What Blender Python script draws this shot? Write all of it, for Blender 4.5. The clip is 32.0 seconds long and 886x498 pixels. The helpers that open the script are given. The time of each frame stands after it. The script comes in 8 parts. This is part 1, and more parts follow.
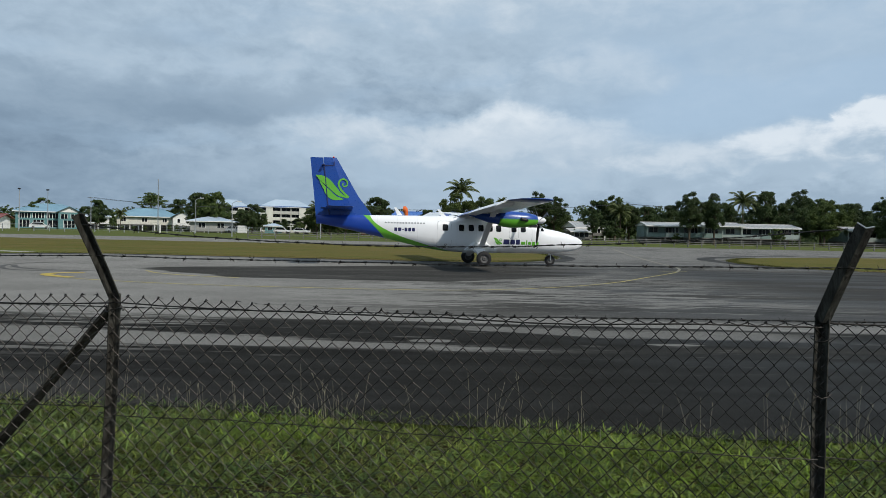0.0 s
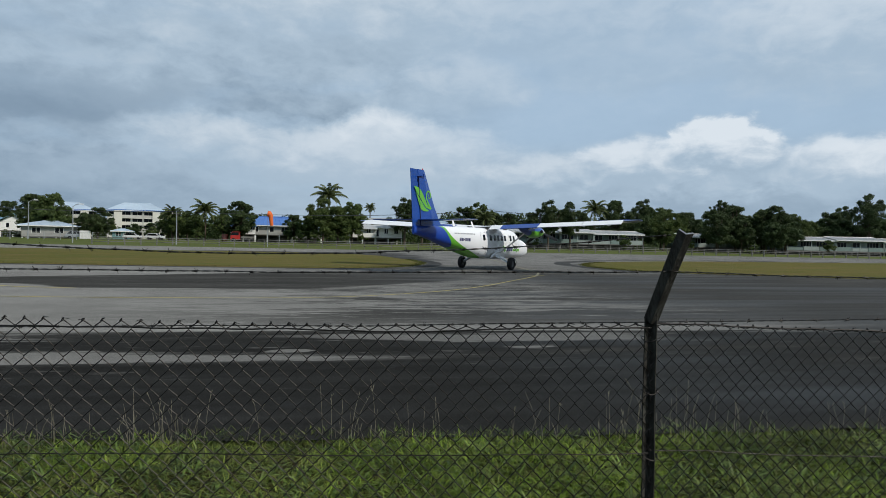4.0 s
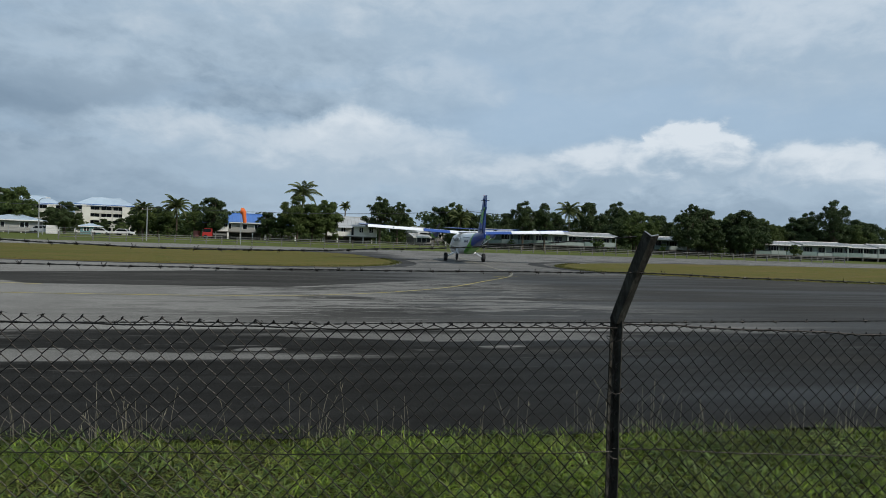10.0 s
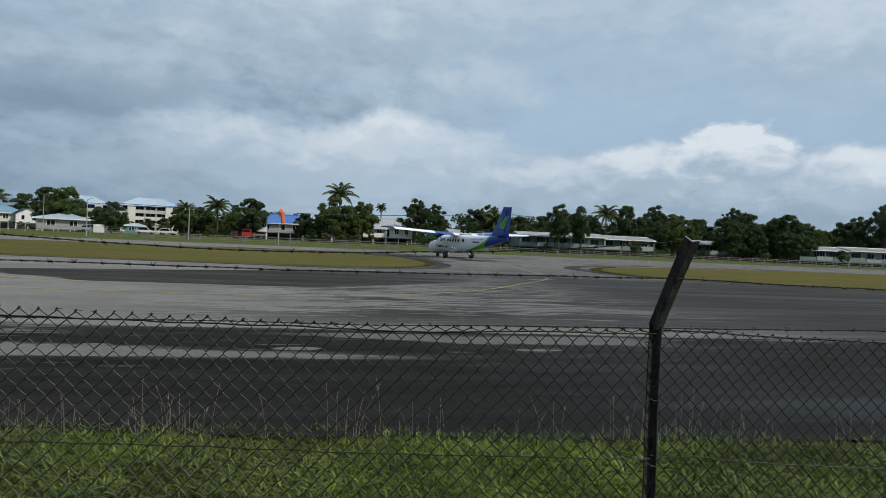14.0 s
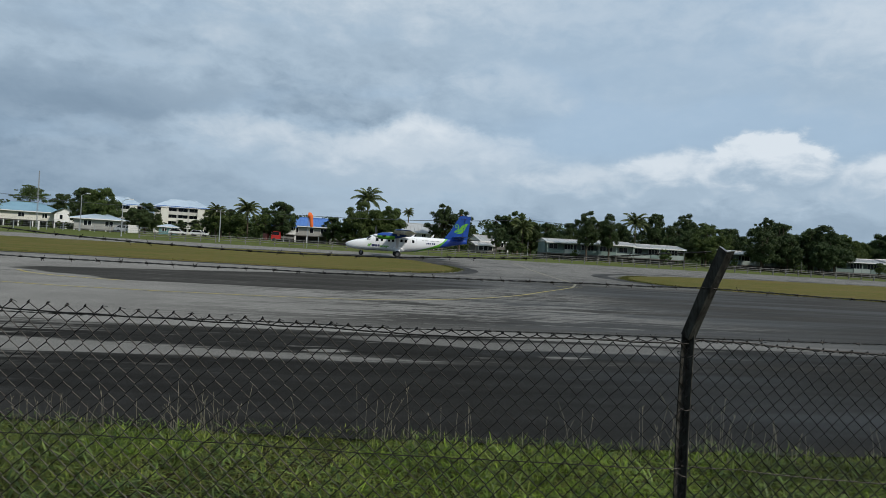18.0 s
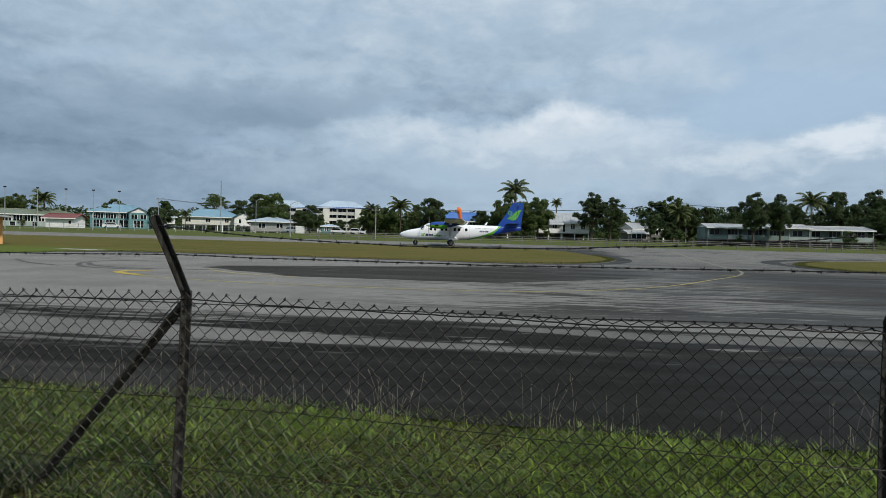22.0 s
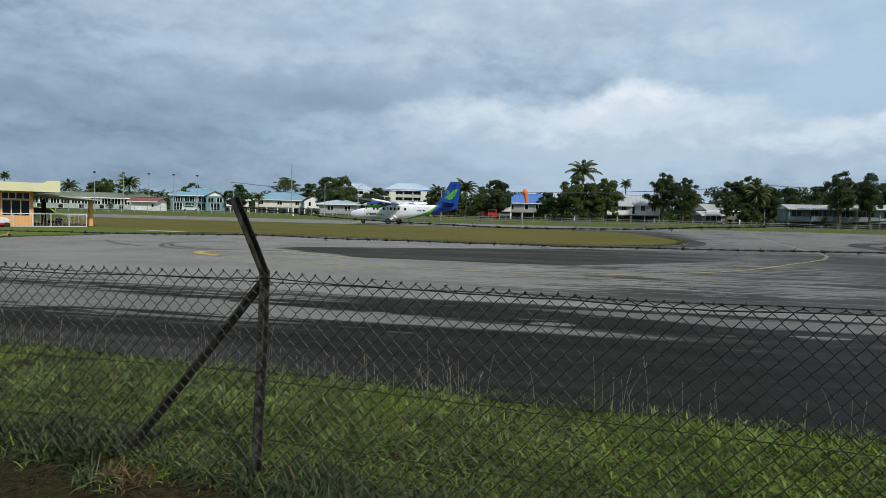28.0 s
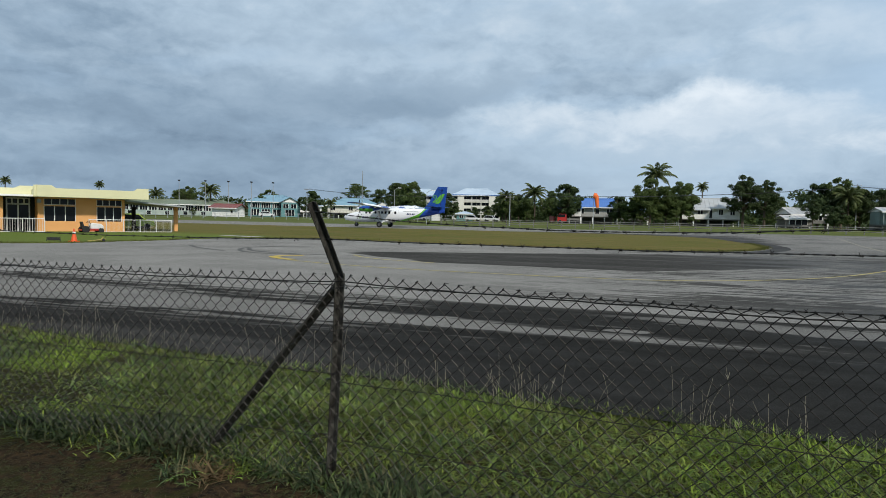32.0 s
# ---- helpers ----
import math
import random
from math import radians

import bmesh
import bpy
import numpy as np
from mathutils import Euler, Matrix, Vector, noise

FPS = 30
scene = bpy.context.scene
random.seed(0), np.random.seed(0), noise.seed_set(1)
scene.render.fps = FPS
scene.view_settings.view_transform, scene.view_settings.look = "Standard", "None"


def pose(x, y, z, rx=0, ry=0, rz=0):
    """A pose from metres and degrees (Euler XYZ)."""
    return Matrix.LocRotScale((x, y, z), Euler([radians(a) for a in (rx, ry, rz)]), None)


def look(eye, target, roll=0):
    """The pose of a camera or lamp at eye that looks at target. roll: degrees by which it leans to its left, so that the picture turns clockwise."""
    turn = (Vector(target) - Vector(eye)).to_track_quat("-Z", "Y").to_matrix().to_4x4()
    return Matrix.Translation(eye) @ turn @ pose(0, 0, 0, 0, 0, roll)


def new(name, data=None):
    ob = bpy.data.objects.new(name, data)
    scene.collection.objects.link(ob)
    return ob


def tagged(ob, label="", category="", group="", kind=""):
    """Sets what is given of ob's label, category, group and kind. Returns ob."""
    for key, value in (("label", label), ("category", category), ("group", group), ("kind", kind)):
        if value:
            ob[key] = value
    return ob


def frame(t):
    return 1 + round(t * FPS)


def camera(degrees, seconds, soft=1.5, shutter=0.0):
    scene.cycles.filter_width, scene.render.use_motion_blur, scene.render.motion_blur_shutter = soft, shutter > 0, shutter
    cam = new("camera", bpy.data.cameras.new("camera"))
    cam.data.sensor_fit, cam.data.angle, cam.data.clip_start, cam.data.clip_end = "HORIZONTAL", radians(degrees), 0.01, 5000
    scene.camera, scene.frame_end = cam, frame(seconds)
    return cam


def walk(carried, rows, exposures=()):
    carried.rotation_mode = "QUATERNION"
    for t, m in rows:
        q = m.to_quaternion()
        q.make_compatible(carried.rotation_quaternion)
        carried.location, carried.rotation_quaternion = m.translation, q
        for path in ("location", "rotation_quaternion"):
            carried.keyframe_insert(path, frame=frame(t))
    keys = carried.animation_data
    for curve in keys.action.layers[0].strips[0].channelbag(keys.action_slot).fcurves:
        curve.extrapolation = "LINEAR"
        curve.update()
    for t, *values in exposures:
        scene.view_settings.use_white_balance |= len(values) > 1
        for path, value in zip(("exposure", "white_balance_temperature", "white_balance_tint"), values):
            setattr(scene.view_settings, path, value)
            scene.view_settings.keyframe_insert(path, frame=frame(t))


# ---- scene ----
cam = camera(70.19, 32.0, soft=0.8)

PATH = [
    (0, (-0.085, -0.241, 1.602, 88.646, -1.201, 0.000)),
    (0.5, (-0.070, -0.237, 1.604, 88.828, -0.935, -1.274)),
    (1, (-0.063, -0.236, 1.605, 88.910, -0.937, -2.787)),
    (1.5, (-0.047, -0.230, 1.604, 88.931, -0.932, -4.293)),
    (2, (-0.035, -0.236, 1.600, 88.457, -1.176, -6.348)),
    (2.5, (-0.011, -0.197, 1.602, 89.271, -1.560, -8.300)),
    (3, (0.022, -0.182, 1.603, 88.938, -1.604, -10.342)),
    (3.5, (0.032, -0.158, 1.605, 89.194, -1.246, -11.173)),
    (5.5, (0.090, -0.127, 1.603, 89.952, -1.919, -13.857)),
    (6, (0.096, -0.120, 1.606, 90.348, -1.919, -14.006)),
    (6.5, (0.060, -0.164, 1.604, 89.962, -2.295, -13.647)),
    (7, (0.072, -0.151, 1.605, 89.871, -2.027, -13.983)),
    (7.5, (0.067, -0.154, 1.606, 89.603, -1.807, -13.694)),
    (8, (0.070, -0.153, 1.606, 89.793, -1.791, -13.756)),
    (8.5, (0.074, -0.149, 1.602, 89.636, -1.923, -13.930)),
    (9, (0.066, -0.163, 1.603, 89.537, -1.998, -14.020)),
    (9.5, (0.071, -0.154, 1.602, 89.445, -1.913, -14.104)),
    (10, (0.072, -0.154, 1.601, 89.451, -1.901, -14.103)),
    (10.5, (0.082, -0.139, 1.603, 89.395, -1.952, -14.069)),
    (11, (0.083, -0.133, 1.603, 89.316, -1.960, -13.941)),
    (11.5, (0.074, -0.146, 1.606, 89.607, -1.792, -13.786)),
    (12, (0.070, -0.149, 1.603, 89.633, -1.928, -13.223)),
    (12.5, (0.070, -0.155, 1.603, 89.770, -2.057, -12.828)),
    (13, (0.055, -0.169, 1.604, 89.689, -2.200, -12.441)),
    (13.5, (0.054, -0.170, 1.603, 89.639, -2.398, -11.484)),
    (14, (0.051, -0.175, 1.606, 89.527, -2.459, -10.923)),
    (14.5, (0.036, -0.192, 1.607, 89.814, -2.483, -10.576)),
    (15, (0.029, -0.198, 1.612, 90.090, -2.517, -10.064)),
    (15.5, (0.035, -0.188, 1.610, 90.182, -2.684, -9.934)),
    (17.5, (0.025, -0.196, 1.607, 89.971, -3.184, -8.956)),
    (18, (0.010, -0.212, 1.606, 89.897, -3.382, -8.506)),
    (18.5, (-0.014, -0.233, 1.612, 90.222, -3.552, -7.526)),
    (19, (-0.071, -0.310, 1.613, 89.518, -3.302, -3.712)),
    (19.5, (-0.047, -0.263, 1.610, 88.786, -1.502, -1.418)),
    (20, (-0.061, -0.284, 1.621, 88.459, -0.615, -0.215)),
    (20.5, (-0.068, -0.288, 1.612, 88.633, -0.570, 1.186)),
    (21, (-0.077, -0.295, 1.610, 88.594, -0.792, 2.664)),
    (21.5, (-0.089, -0.304, 1.609, 88.575, -1.057, 4.006)),
    (22, (-0.092, -0.309, 1.605, 88.617, -1.440, 4.874)),
    (22.5, (-0.107, -0.305, 1.609, 88.666, -1.524, 6.074)),
    (23, (-0.109, -0.299, 1.606, 88.542, -1.634, 6.323)),
    (23.5, (-0.118, -0.289, 1.603, 88.443, -1.659, 6.721)),
    (24, (-0.118, -0.289, 1.604, 88.436, -1.458, 7.152)),
    (24.5, (-0.122, -0.285, 1.601, 88.223, -1.573, 7.188)),
    (26.5, (-0.131, -0.271, 1.598, 87.846, -1.671, 8.130)),
    (27, (-0.145, -0.255, 1.594, 87.662, -1.520, 9.265)),
    (27.5, (-0.144, -0.277, 1.597, 87.117, -1.539, 10.871)),
    (28, (-0.132, -0.296, 1.595, 86.856, -1.356, 10.790)),
    (28.5, (-0.131, -0.296, 1.594, 87.038, -1.396, 10.652)),
    (29, (-0.131, -0.302, 1.596, 87.141, -1.539, 10.797)),
    (29.5, (-0.135, -0.291, 1.595, 87.149, -1.390, 10.961)),
    (30, (-0.143, -0.288, 1.593, 86.991, -1.337, 11.973)),
    (30.5, (-0.149, -0.301, 1.600, 87.029, -1.277, 14.783)),
    (31, (-0.157, -0.297, 1.596, 87.334, -1.288, 16.207)),
    (31.5, (-0.158, -0.295, 1.595, 87.185, -1.137, 16.688)),
    (32, (-0.161, -0.288, 1.589, 87.178, -1.146, 16.975)),
]
walk(cam, [(t, pose(*p)) for t, p in PATH], [(0, -0.08), (3, -0.13), (9, -0.19), (19, -0.16), (24, -0.05), (27, -0.01), (29, 0.04), (32, 0.05)])

# ---- light ----
SUN_DIR = Vector((0.58, -0.58, 0.80)).normalized()  # towards the sun
sun = new("sun", bpy.data.lights.new("sun", "SUN"))
sun.data.energy, sun.data.angle, sun.data.color = 3.4, radians(4), (1.0, 0.95, 0.87)
sun.matrix_world = look(SUN_DIR * 50, (0, 0, 0))


class Nodes:
    """A short way to write node trees."""

    def __init__(self, tree):
        self.tree = tree
        tree.nodes.clear()

    def add(self, kind, **values):
        n = self.tree.nodes.new(kind)
        for key, value in values.items():
            if key in n.inputs:
                self.set(n.inputs[key], value)
        return n

    def set(self, socket, value):
        if isinstance(value, bpy.types.NodeSocket):
            self.tree.links.new(value, socket)
        else:
            socket.default_value = value

    def math(self, op, a, b=0.0, c=0.0, clamp=False):
        n = self.tree.nodes.new("ShaderNodeMath")
        n.operation, n.use_clamp = op, clamp
        for s, v in zip(n.inputs, (a, b, c)):
            self.set(s, v)
        return n.outputs[0]

    def mix(self, fac, a, b, kind="MIX"):
        n = self.tree.nodes.new("ShaderNodeMix")
        n.data_type, n.blend_type = "RGBA", kind
        self.set(n.inputs[0], fac), self.set(n.inputs[6], a), self.set(n.inputs[7], b)
        return n.outputs[2]

    def noise(self, vec, scale, detail=4.0, rough=0.55, distort=0.0):
        n = self.add("ShaderNodeTexNoise", Vector=vec, Scale=scale, Detail=detail, Roughness=rough, Distortion=distort)
        return n.outputs[0]

    def ramp(self, fac, stops):
        n = self.tree.nodes.new("ShaderNodeValToRGB")
        e = n.color_ramp.elements
        while len(e) < len(stops):
            e.new(0.5)
        for el, (p, c) in zip(e, stops):
            el.position, el.color = p, (*c, 1) if len(c) == 3 else c
        self.set(n.inputs[0], fac)
        return n.outputs[0]

    def step(self, x, lo, hi):
        n = self.tree.nodes.new("ShaderNodeMapRange")
        n.interpolation_type = "SMOOTHSTEP"
        for s, v in zip(n.inputs, (x, lo, hi, 0.0, 1.0)):
            self.set(s, v)
        return n.outputs[0]


def rgb(c):
    return (c[0], c[1], c[2], 1.0)


world = bpy.data.worlds.new("world")
scene.world = world
world.use_nodes = True
W = Nodes(world.node_tree)
wd = W.add("ShaderNodeTexCoord").outputs["Generated"]
sp = W.add("ShaderNodeSeparateXYZ", Vector=wd)
az = W.math("MULTIPLY", W.math("ARCTAN2", sp.outputs[0], sp.outputs[1]), 57.2958)
el = W.math("MULTIPLY", W.math("ARCSINE", sp.outputs[2]), 57.2958)
flat = W.add("ShaderNodeCombineXYZ", X=az, Y=W.math("MULTIPLY", el, 1.5), Z=0.0).outputs[0]
flat2 = W.add("ShaderNodeCombineXYZ", X=az, Y=W.math("MULTIPLY", el, 1.5), Z=7.3).outputs[0]
w1, w2 = W.noise(flat, 0.16, 6, 0.55), W.noise(flat2, 0.18, 6, 0.55)
azw = W.math("ADD", az, W.math("MULTIPLY", W.math("SUBTRACT", w1, 0.5), 6.0))
elw = W.math("ADD", el, W.math("MULTIPLY", W.math("SUBTRACT", w2, 0.5), 3.2))
# a soft grey deck, darker towards the left, with finer billows in it
flat3 = W.add("ShaderNodeCombineXYZ", X=az, Y=W.math("MULTIPLY", el, 1.9), Z=3.1).outputs[0]
streaks = W.add("ShaderNodeCombineXYZ", X=W.math("MULTIPLY", azw, 0.5), Y=W.math("MULTIPLY", elw, 2.2), Z=5.7).outputs[0]
billow = W.noise(flat3, 0.30, 7, 0.58, 0.3)
bank = W.noise(streaks, 0.11, 5, 0.52)
deck = W.math("MULTIPLY_ADD", W.step(az, -44.0, 4.0), 0.19, 0.36)
deck = W.math("ADD", deck, W.math("MULTIPLY_ADD", bank, 0.76, -0.39))
deck = W.math("ADD", deck, W.math("MULTIPLY_ADD", billow, 0.36, -0.18))
mottle = W.noise(flat2, 0.62, 5, 0.6, 0.4)
deck = W.math("ADD", deck, W.math("MULTIPLY_ADD", mottle, 0.20, -0.10))
deck = W.math("ADD", deck, W.math("MULTIPLY", W.step(el, 10.0, 19.0), 0.11))
deck = W.math("SUBTRACT", deck, W.math("MULTIPLY", W.math("MULTIPLY", W.step(el, 9.0, 4.0), W.step(az, -10.0, -32.0)), 0.06))
total, filled = deck, 0.0
# cloud masses, the far ones first: azimuth, elevation, half width, half height, brightness of crest and of base, cover, softness
MASSES = [(6.0, 20.5, 24.0, 5.0, 0.80, 0.58, 0.64, 0.9), (-29.0, 17.0, 13.0, 4.0, 0.70, 0.52, 0.6, 0.9), (-21.0, 10.3, 11.0, 1.7, 0.28, 0.26, 0.65, 0.9), (-31.0, 12.4, 9.0, 2.0, 0.68, 0.46, 0.65, 0.9), (46.0, 16.5, 13.0, 4.5, 0.86, 0.60, 0.85, 0.9), (24.0, 18.5, 12.0, 3.2, 0.74, 0.52, 0.60, 0.9),
          (-17.0, 13.0, 8.5, 2.0, 0.66, 0.42, 0.65, 0.9), (13.5, 14.0, 6.5, 2.1, 0.82, 0.60, 0.60, 0.9), (30.0, 15.5, 10.0, 2.2, 0.68, 0.52, 0.5, 0.9), (-38.0, 8.6, 12.0, 1.7, 0.42, 0.30, 0.55, 0.9), (-36.0, 4.4, 14.0, 1.6, 0.34, 0.30, 0.50, 0.9), (-12.0, 4.4, 14.0, 2.2, 0.52, 0.42, 0.6, 0.9),
          (3.0, 7.4, 14.0, 2.8, 0.84, 0.60, 0.78, 0.95), (-10.0, 8.6, 5.0, 1.8, 0.84, 0.62, 0.75, 0.9), (6.8, 7.6, 8.0, 2.6, 0.86, 0.62, 0.80, 0.95), (6.0, 9.4, 4.6, 2.0, 0.97, 0.76, 0.90, 0.95), (11.5, 8.6, 4.5, 1.5, 0.84, 0.66, 0.70, 0.95),
          (34.0, 3.4, 26.0, 3.0, 0.62, 0.36, 0.85, 0.9), (35.0, 5.0, 15.0, 3.0, 0.76, 0.46, 0.90, 0.8), (21.5, 5.9, 6.5, 2.0, 0.84, 0.54, 0.85, 0.7), (55.0, 5.4, 8.0, 3.2, 0.90, 0.66, 0.90, 0.45), (45.8, 5.9, 4.4, 2.5, 0.95, 0.56, 0.95, 0.45),
          (43.5, 6.6, 3.4, 2.0, 0.98, 0.60, 0.9, 0.6), (28.0, 7.2, 4.4, 2.2, 0.98, 0.57, 0.95, 0.50), (35.6, 7.9, 4.6, 3.0, 1.06, 0.54, 1.0, 0.34)]
for a, e, ra, re_, crest, base, cover, soft in MASSES:
    dx = W.math("DIVIDE", W.math("SUBTRACT", azw, a), ra)
    dy = W.math("DIVIDE", W.math("SUBTRACT", elw, e), re_)
    d2 = W.math("ADD", W.math("MULTIPLY", dx, dx), W.math("MULTIPLY", dy, dy))
    d2 = W.math("ADD", d2, W.math("ADD", W.math("MULTIPLY_ADD", billow, -1.1, 0.55), W.math("MULTIPLY_ADD", mottle, -0.7, 0.35)))
    mask = W.math("MULTIPLY", W.step(d2, 1.0 + soft, 1.0 - soft), cover)
    if soft < 0.5:
        mask = W.math("MULTIPLY", mask, W.step(dy, -1.25, -0.3))
    lit = W.step(W.math("ADD", dy, W.math("MULTIPLY_ADD", billow, 2.4, -1.2)), -0.75, 0.75)
    value = W.math("MULTIPLY_ADD", lit, crest - base, base)
    total = W.math("ADD", W.math("MULTIPLY", total, W.math("SUBTRACT", 1.0, mask)), W.math("MULTIPLY", value, mask))
    filled = W.math("MAXIMUM", filled, mask)
cloud = W.ramp(total, [(0.10, (0.160, 0.236, 0.335)), (0.34, (0.276, 0.383, 0.505)), (0.60, (0.460, 0.590, 0.724)), (1.0, (0.855, 0.93, 1.0))])
sky = W.tree.nodes.new("ShaderNodeTexSky")
sky.sky_type, sky.sun_disc = "NISHITA", False
sky.sun_elevation = math.asin(SUN_DIR.z)
sky.sun_rotation = math.atan2(SUN_DIR.x, SUN_DIR.y)
blue = W.mix(1.0, sky.outputs[0], (0.10, 0.10, 0.10, 1), "MULTIPLY")
thin = W.mix(0.85, blue, (0.47, 0.64, 0.83, 1))
# clearer air above the cumulus, small gaps elsewhere
clear = W.math("MULTIPLY", W.math("MULTIPLY", W.step(az, 2.0, 22.0), W.step(az, 75.0, 45.0)), W.math("MULTIPLY", W.step(el, 6.5, 9.5), W.step(el, 30.0, 17.0)))
gaps = W.step(W.noise(streaks, 0.16, 4, 0.5), 0.48, 0.78)
clear = W.math("MULTIPLY", W.math("MAXIMUM", W.math("MULTIPLY", clear, 0.85), W.math("MULTIPLY", gaps, 0.55)), W.math("SUBTRACT", 1.0, W.math("MULTIPLY", filled, 0.9)))
sky_colour = W.mix(clear, cloud, thin)
W.tree.links.new(W.add("ShaderNodeBackground", Color=sky_colour, Strength=0.95).outputs[0], W.add("ShaderNodeOutputWorld").inputs[0])


# ---- materials ----
def material(name, base, rough=0.6, metal=0.0, second=None, scale=3.0, amount=0.35, fine_scale=40.0, bump=0.15, island=0.0, random_tint=0.0, spec=0.5, stretch=(1, 1, 1)):
    """Principled paint with variation at two scales; second: the other colour."""
    m = bpy.data.materials.new(name)
    m.use_nodes = True
    N = Nodes(m.node_tree)
    co = N.add("ShaderNodeMapping", Vector=N.add("ShaderNodeTexCoord").outputs["Object"], Scale=stretch).outputs[0]
    big, small = N.noise(co, scale, 5), N.noise(co, fine_scale, 4, 0.6)
    c2 = second or tuple(v * 0.6 for v in base)
    col = N.mix(N.math("MULTIPLY", N.step(big, 0.35, 0.7), amount), rgb(base), rgb(c2))
    col = N.mix(N.math("MULTIPLY", N.step(small, 0.3, 0.75), amount * 0.6), col, rgb(c2))
    if island:
        r = N.add("ShaderNodeNewGeometry").outputs["Random Per Island"]
        col = N.mix(N.math("MULTIPLY", r, island), col, rgb(c2))
    if random_tint:
        r = N.add("ShaderNodeObjectInfo").outputs["Random"]
        col = N.mix(N.math("MULTIPLY", r, random_tint), col, rgb(c2))
    p = N.add("ShaderNodeBsdfPrincipled", **{"Base Color": col, "Metallic": metal, "Specular IOR Level": spec})
    N.set(p.inputs["Roughness"], N.math("MULTIPLY_ADD", small, 0.25, rough - 0.12, clamp=True))
    if bump:
        N.set(p.inputs["Normal"], N.add("ShaderNodeBump", Strength=bump, Distance=0.02, Height=small).outputs[0])
    N.tree.links.new(p.outputs[0], N.add("ShaderNodeOutputMaterial").inputs[0])
    return m


def leaf_material(name, base, second, island=0.8, third=None, patch=0.45, thin=0.35, lively=0.0, gloss=0.15):
    m = bpy.data.materials.new(name)
    m.use_nodes = True
    N = Nodes(m.node_tree)
    r = N.add("ShaderNodeNewGeometry").outputs["Random Per Island"]
    o = N.add("ShaderNodeObjectInfo").outputs["Random"]
    big = N.noise(N.add("ShaderNodeTexCoord").outputs["Object"], patch, 3)
    col = N.mix(N.math("MULTIPLY", N.math("POWER", r, 1.0 + lively), island), rgb(base), rgb(second))
    if third:
        col = N.mix(N.math("MULTIPLY", N.step(N.math("FRACT", N.math("MULTIPLY", r, 13.7)), 0.60, 1.0), 0.55), col, rgb(third))
    col = N.mix(N.math("MULTIPLY", N.step(big, 0.35, 0.7), 0.6), col, rgb(tuple(v * 0.55 for v in base)))
    col = N.mix(N.math("MULTIPLY", o, 0.35), col, rgb((base[0] * 1.2, base[1] * 0.9, base[2] * 0.8)))
    d = N.add("ShaderNodeBsdfPrincipled", **{"Base Color": col, "Roughness": 0.6 - 0.4 * (gloss - 0.15), "Specular IOR Level": gloss})
    tr = N.add("ShaderNodeBsdfTranslucent", Color=col)
    mx = N.add("ShaderNodeMixShader", Fac=thin)
    N.tree.links.new(d.outputs[0], mx.inputs[1]), N.tree.links.new(tr.outputs[0], mx.inputs[2])
    N.tree.links.new(mx.outputs[0], N.add("ShaderNodeOutputMaterial").inputs[0])
    return m


M_RUST = material("weathered_steel", (0.072, 0.070, 0.060), 0.85, 0.0, (0.012, 0.010, 0.008), 13, 0.9, 55, 0.7, spec=0.10, stretch=(1, 1, 0.45))
M_WIRE = material("dull_wire", (0.040, 0.038, 0.036), 0.42, 0.75, (0.014, 0.011, 0.009), 18, 0.6, 90, 0.2, spec=0.15)
M_WHITE = material("white_aircraft_paint", (0.80, 0.81, 0.82), 0.3, 0, (0.66, 0.67, 0.68), 1.2, 0.25, 12, 0.02)
M_BLUE = material("blue_aircraft_paint", (0.009, 0.060, 0.30), 0.3, 0, (0.007, 0.043, 0.22), 1.5, 0.4, 14, 0.02)
M_GREEN = material("green_aircraft_paint", (0.13, 0.42, 0.035), 0.32, 0, (0.09, 0.33, 0.03), 1.5, 0.3, 14, 0.02)
M_NAVY = material("dark_navy_paint", (0.02, 0.025, 0.10), 0.4)
M_GREYP = material("grey_paint", (0.30, 0.32, 0.33), 0.5)
M_RUBBER = material("tyre_rubber", (0.014, 0.014, 0.015), 0.8)
M_ALU = material("bare_aluminium", (0.45, 0.46, 0.47), 0.35, 0.8)
M_GLASSD = material("dark_window_glass", (0.008, 0.010, 0.012), 0.2, 0, bump=0, amount=0.2, spec=0.22)
M_PROP = material("propeller_black", (0.015, 0.015, 0.016), 0.45)
M_BARK = material("bark", (0.10, 0.075, 0.05), 0.9, 0, (0.05, 0.04, 0.03), 3, 0.6, 25, 0.6, stretch=(1, 1, 0.3))
M_LEAF = leaf_material("broad_leaves", (0.052, 0.086, 0.024), (0.148, 0.195, 0.056), 1.0, None, 0.4, 0.2, 0.4, 0.2)
M_LEAFD = leaf_material("dark_leaves", (0.038, 0.064, 0.024), (0.098, 0.142, 0.050), 1.0, None, 0.4, 0.18, 0.4, 0.2)
M_PALM = leaf_material("palm_leaves", (0.065, 0.100, 0.036), (0.200, 0.215, 0.080), 1.0, None, 0.7, 0.3, 0.3, 0.3)
M_BLADE = leaf_material("grass_blades", (0.026, 0.045, 0.006), (0.335, 0.420, 0.068), 1.0, (0.29, 0.25, 0.10), 1.3, 0.15, 1.1, 0.2)
M_BROAD = leaf_material("broad_grass_blades", (0.030, 0.060, 0.011), (0.255, 0.365, 0.075), 1.0, (0.28, 0.32, 0.12), 1.3, 0.15, 1.1, 0.25)
M_LUSH = leaf_material("fresh_grass_blades", (0.08, 0.14, 0.014), (0.33, 0.45, 0.060), 1.0, None, 1.3, 0.25, 0.5)
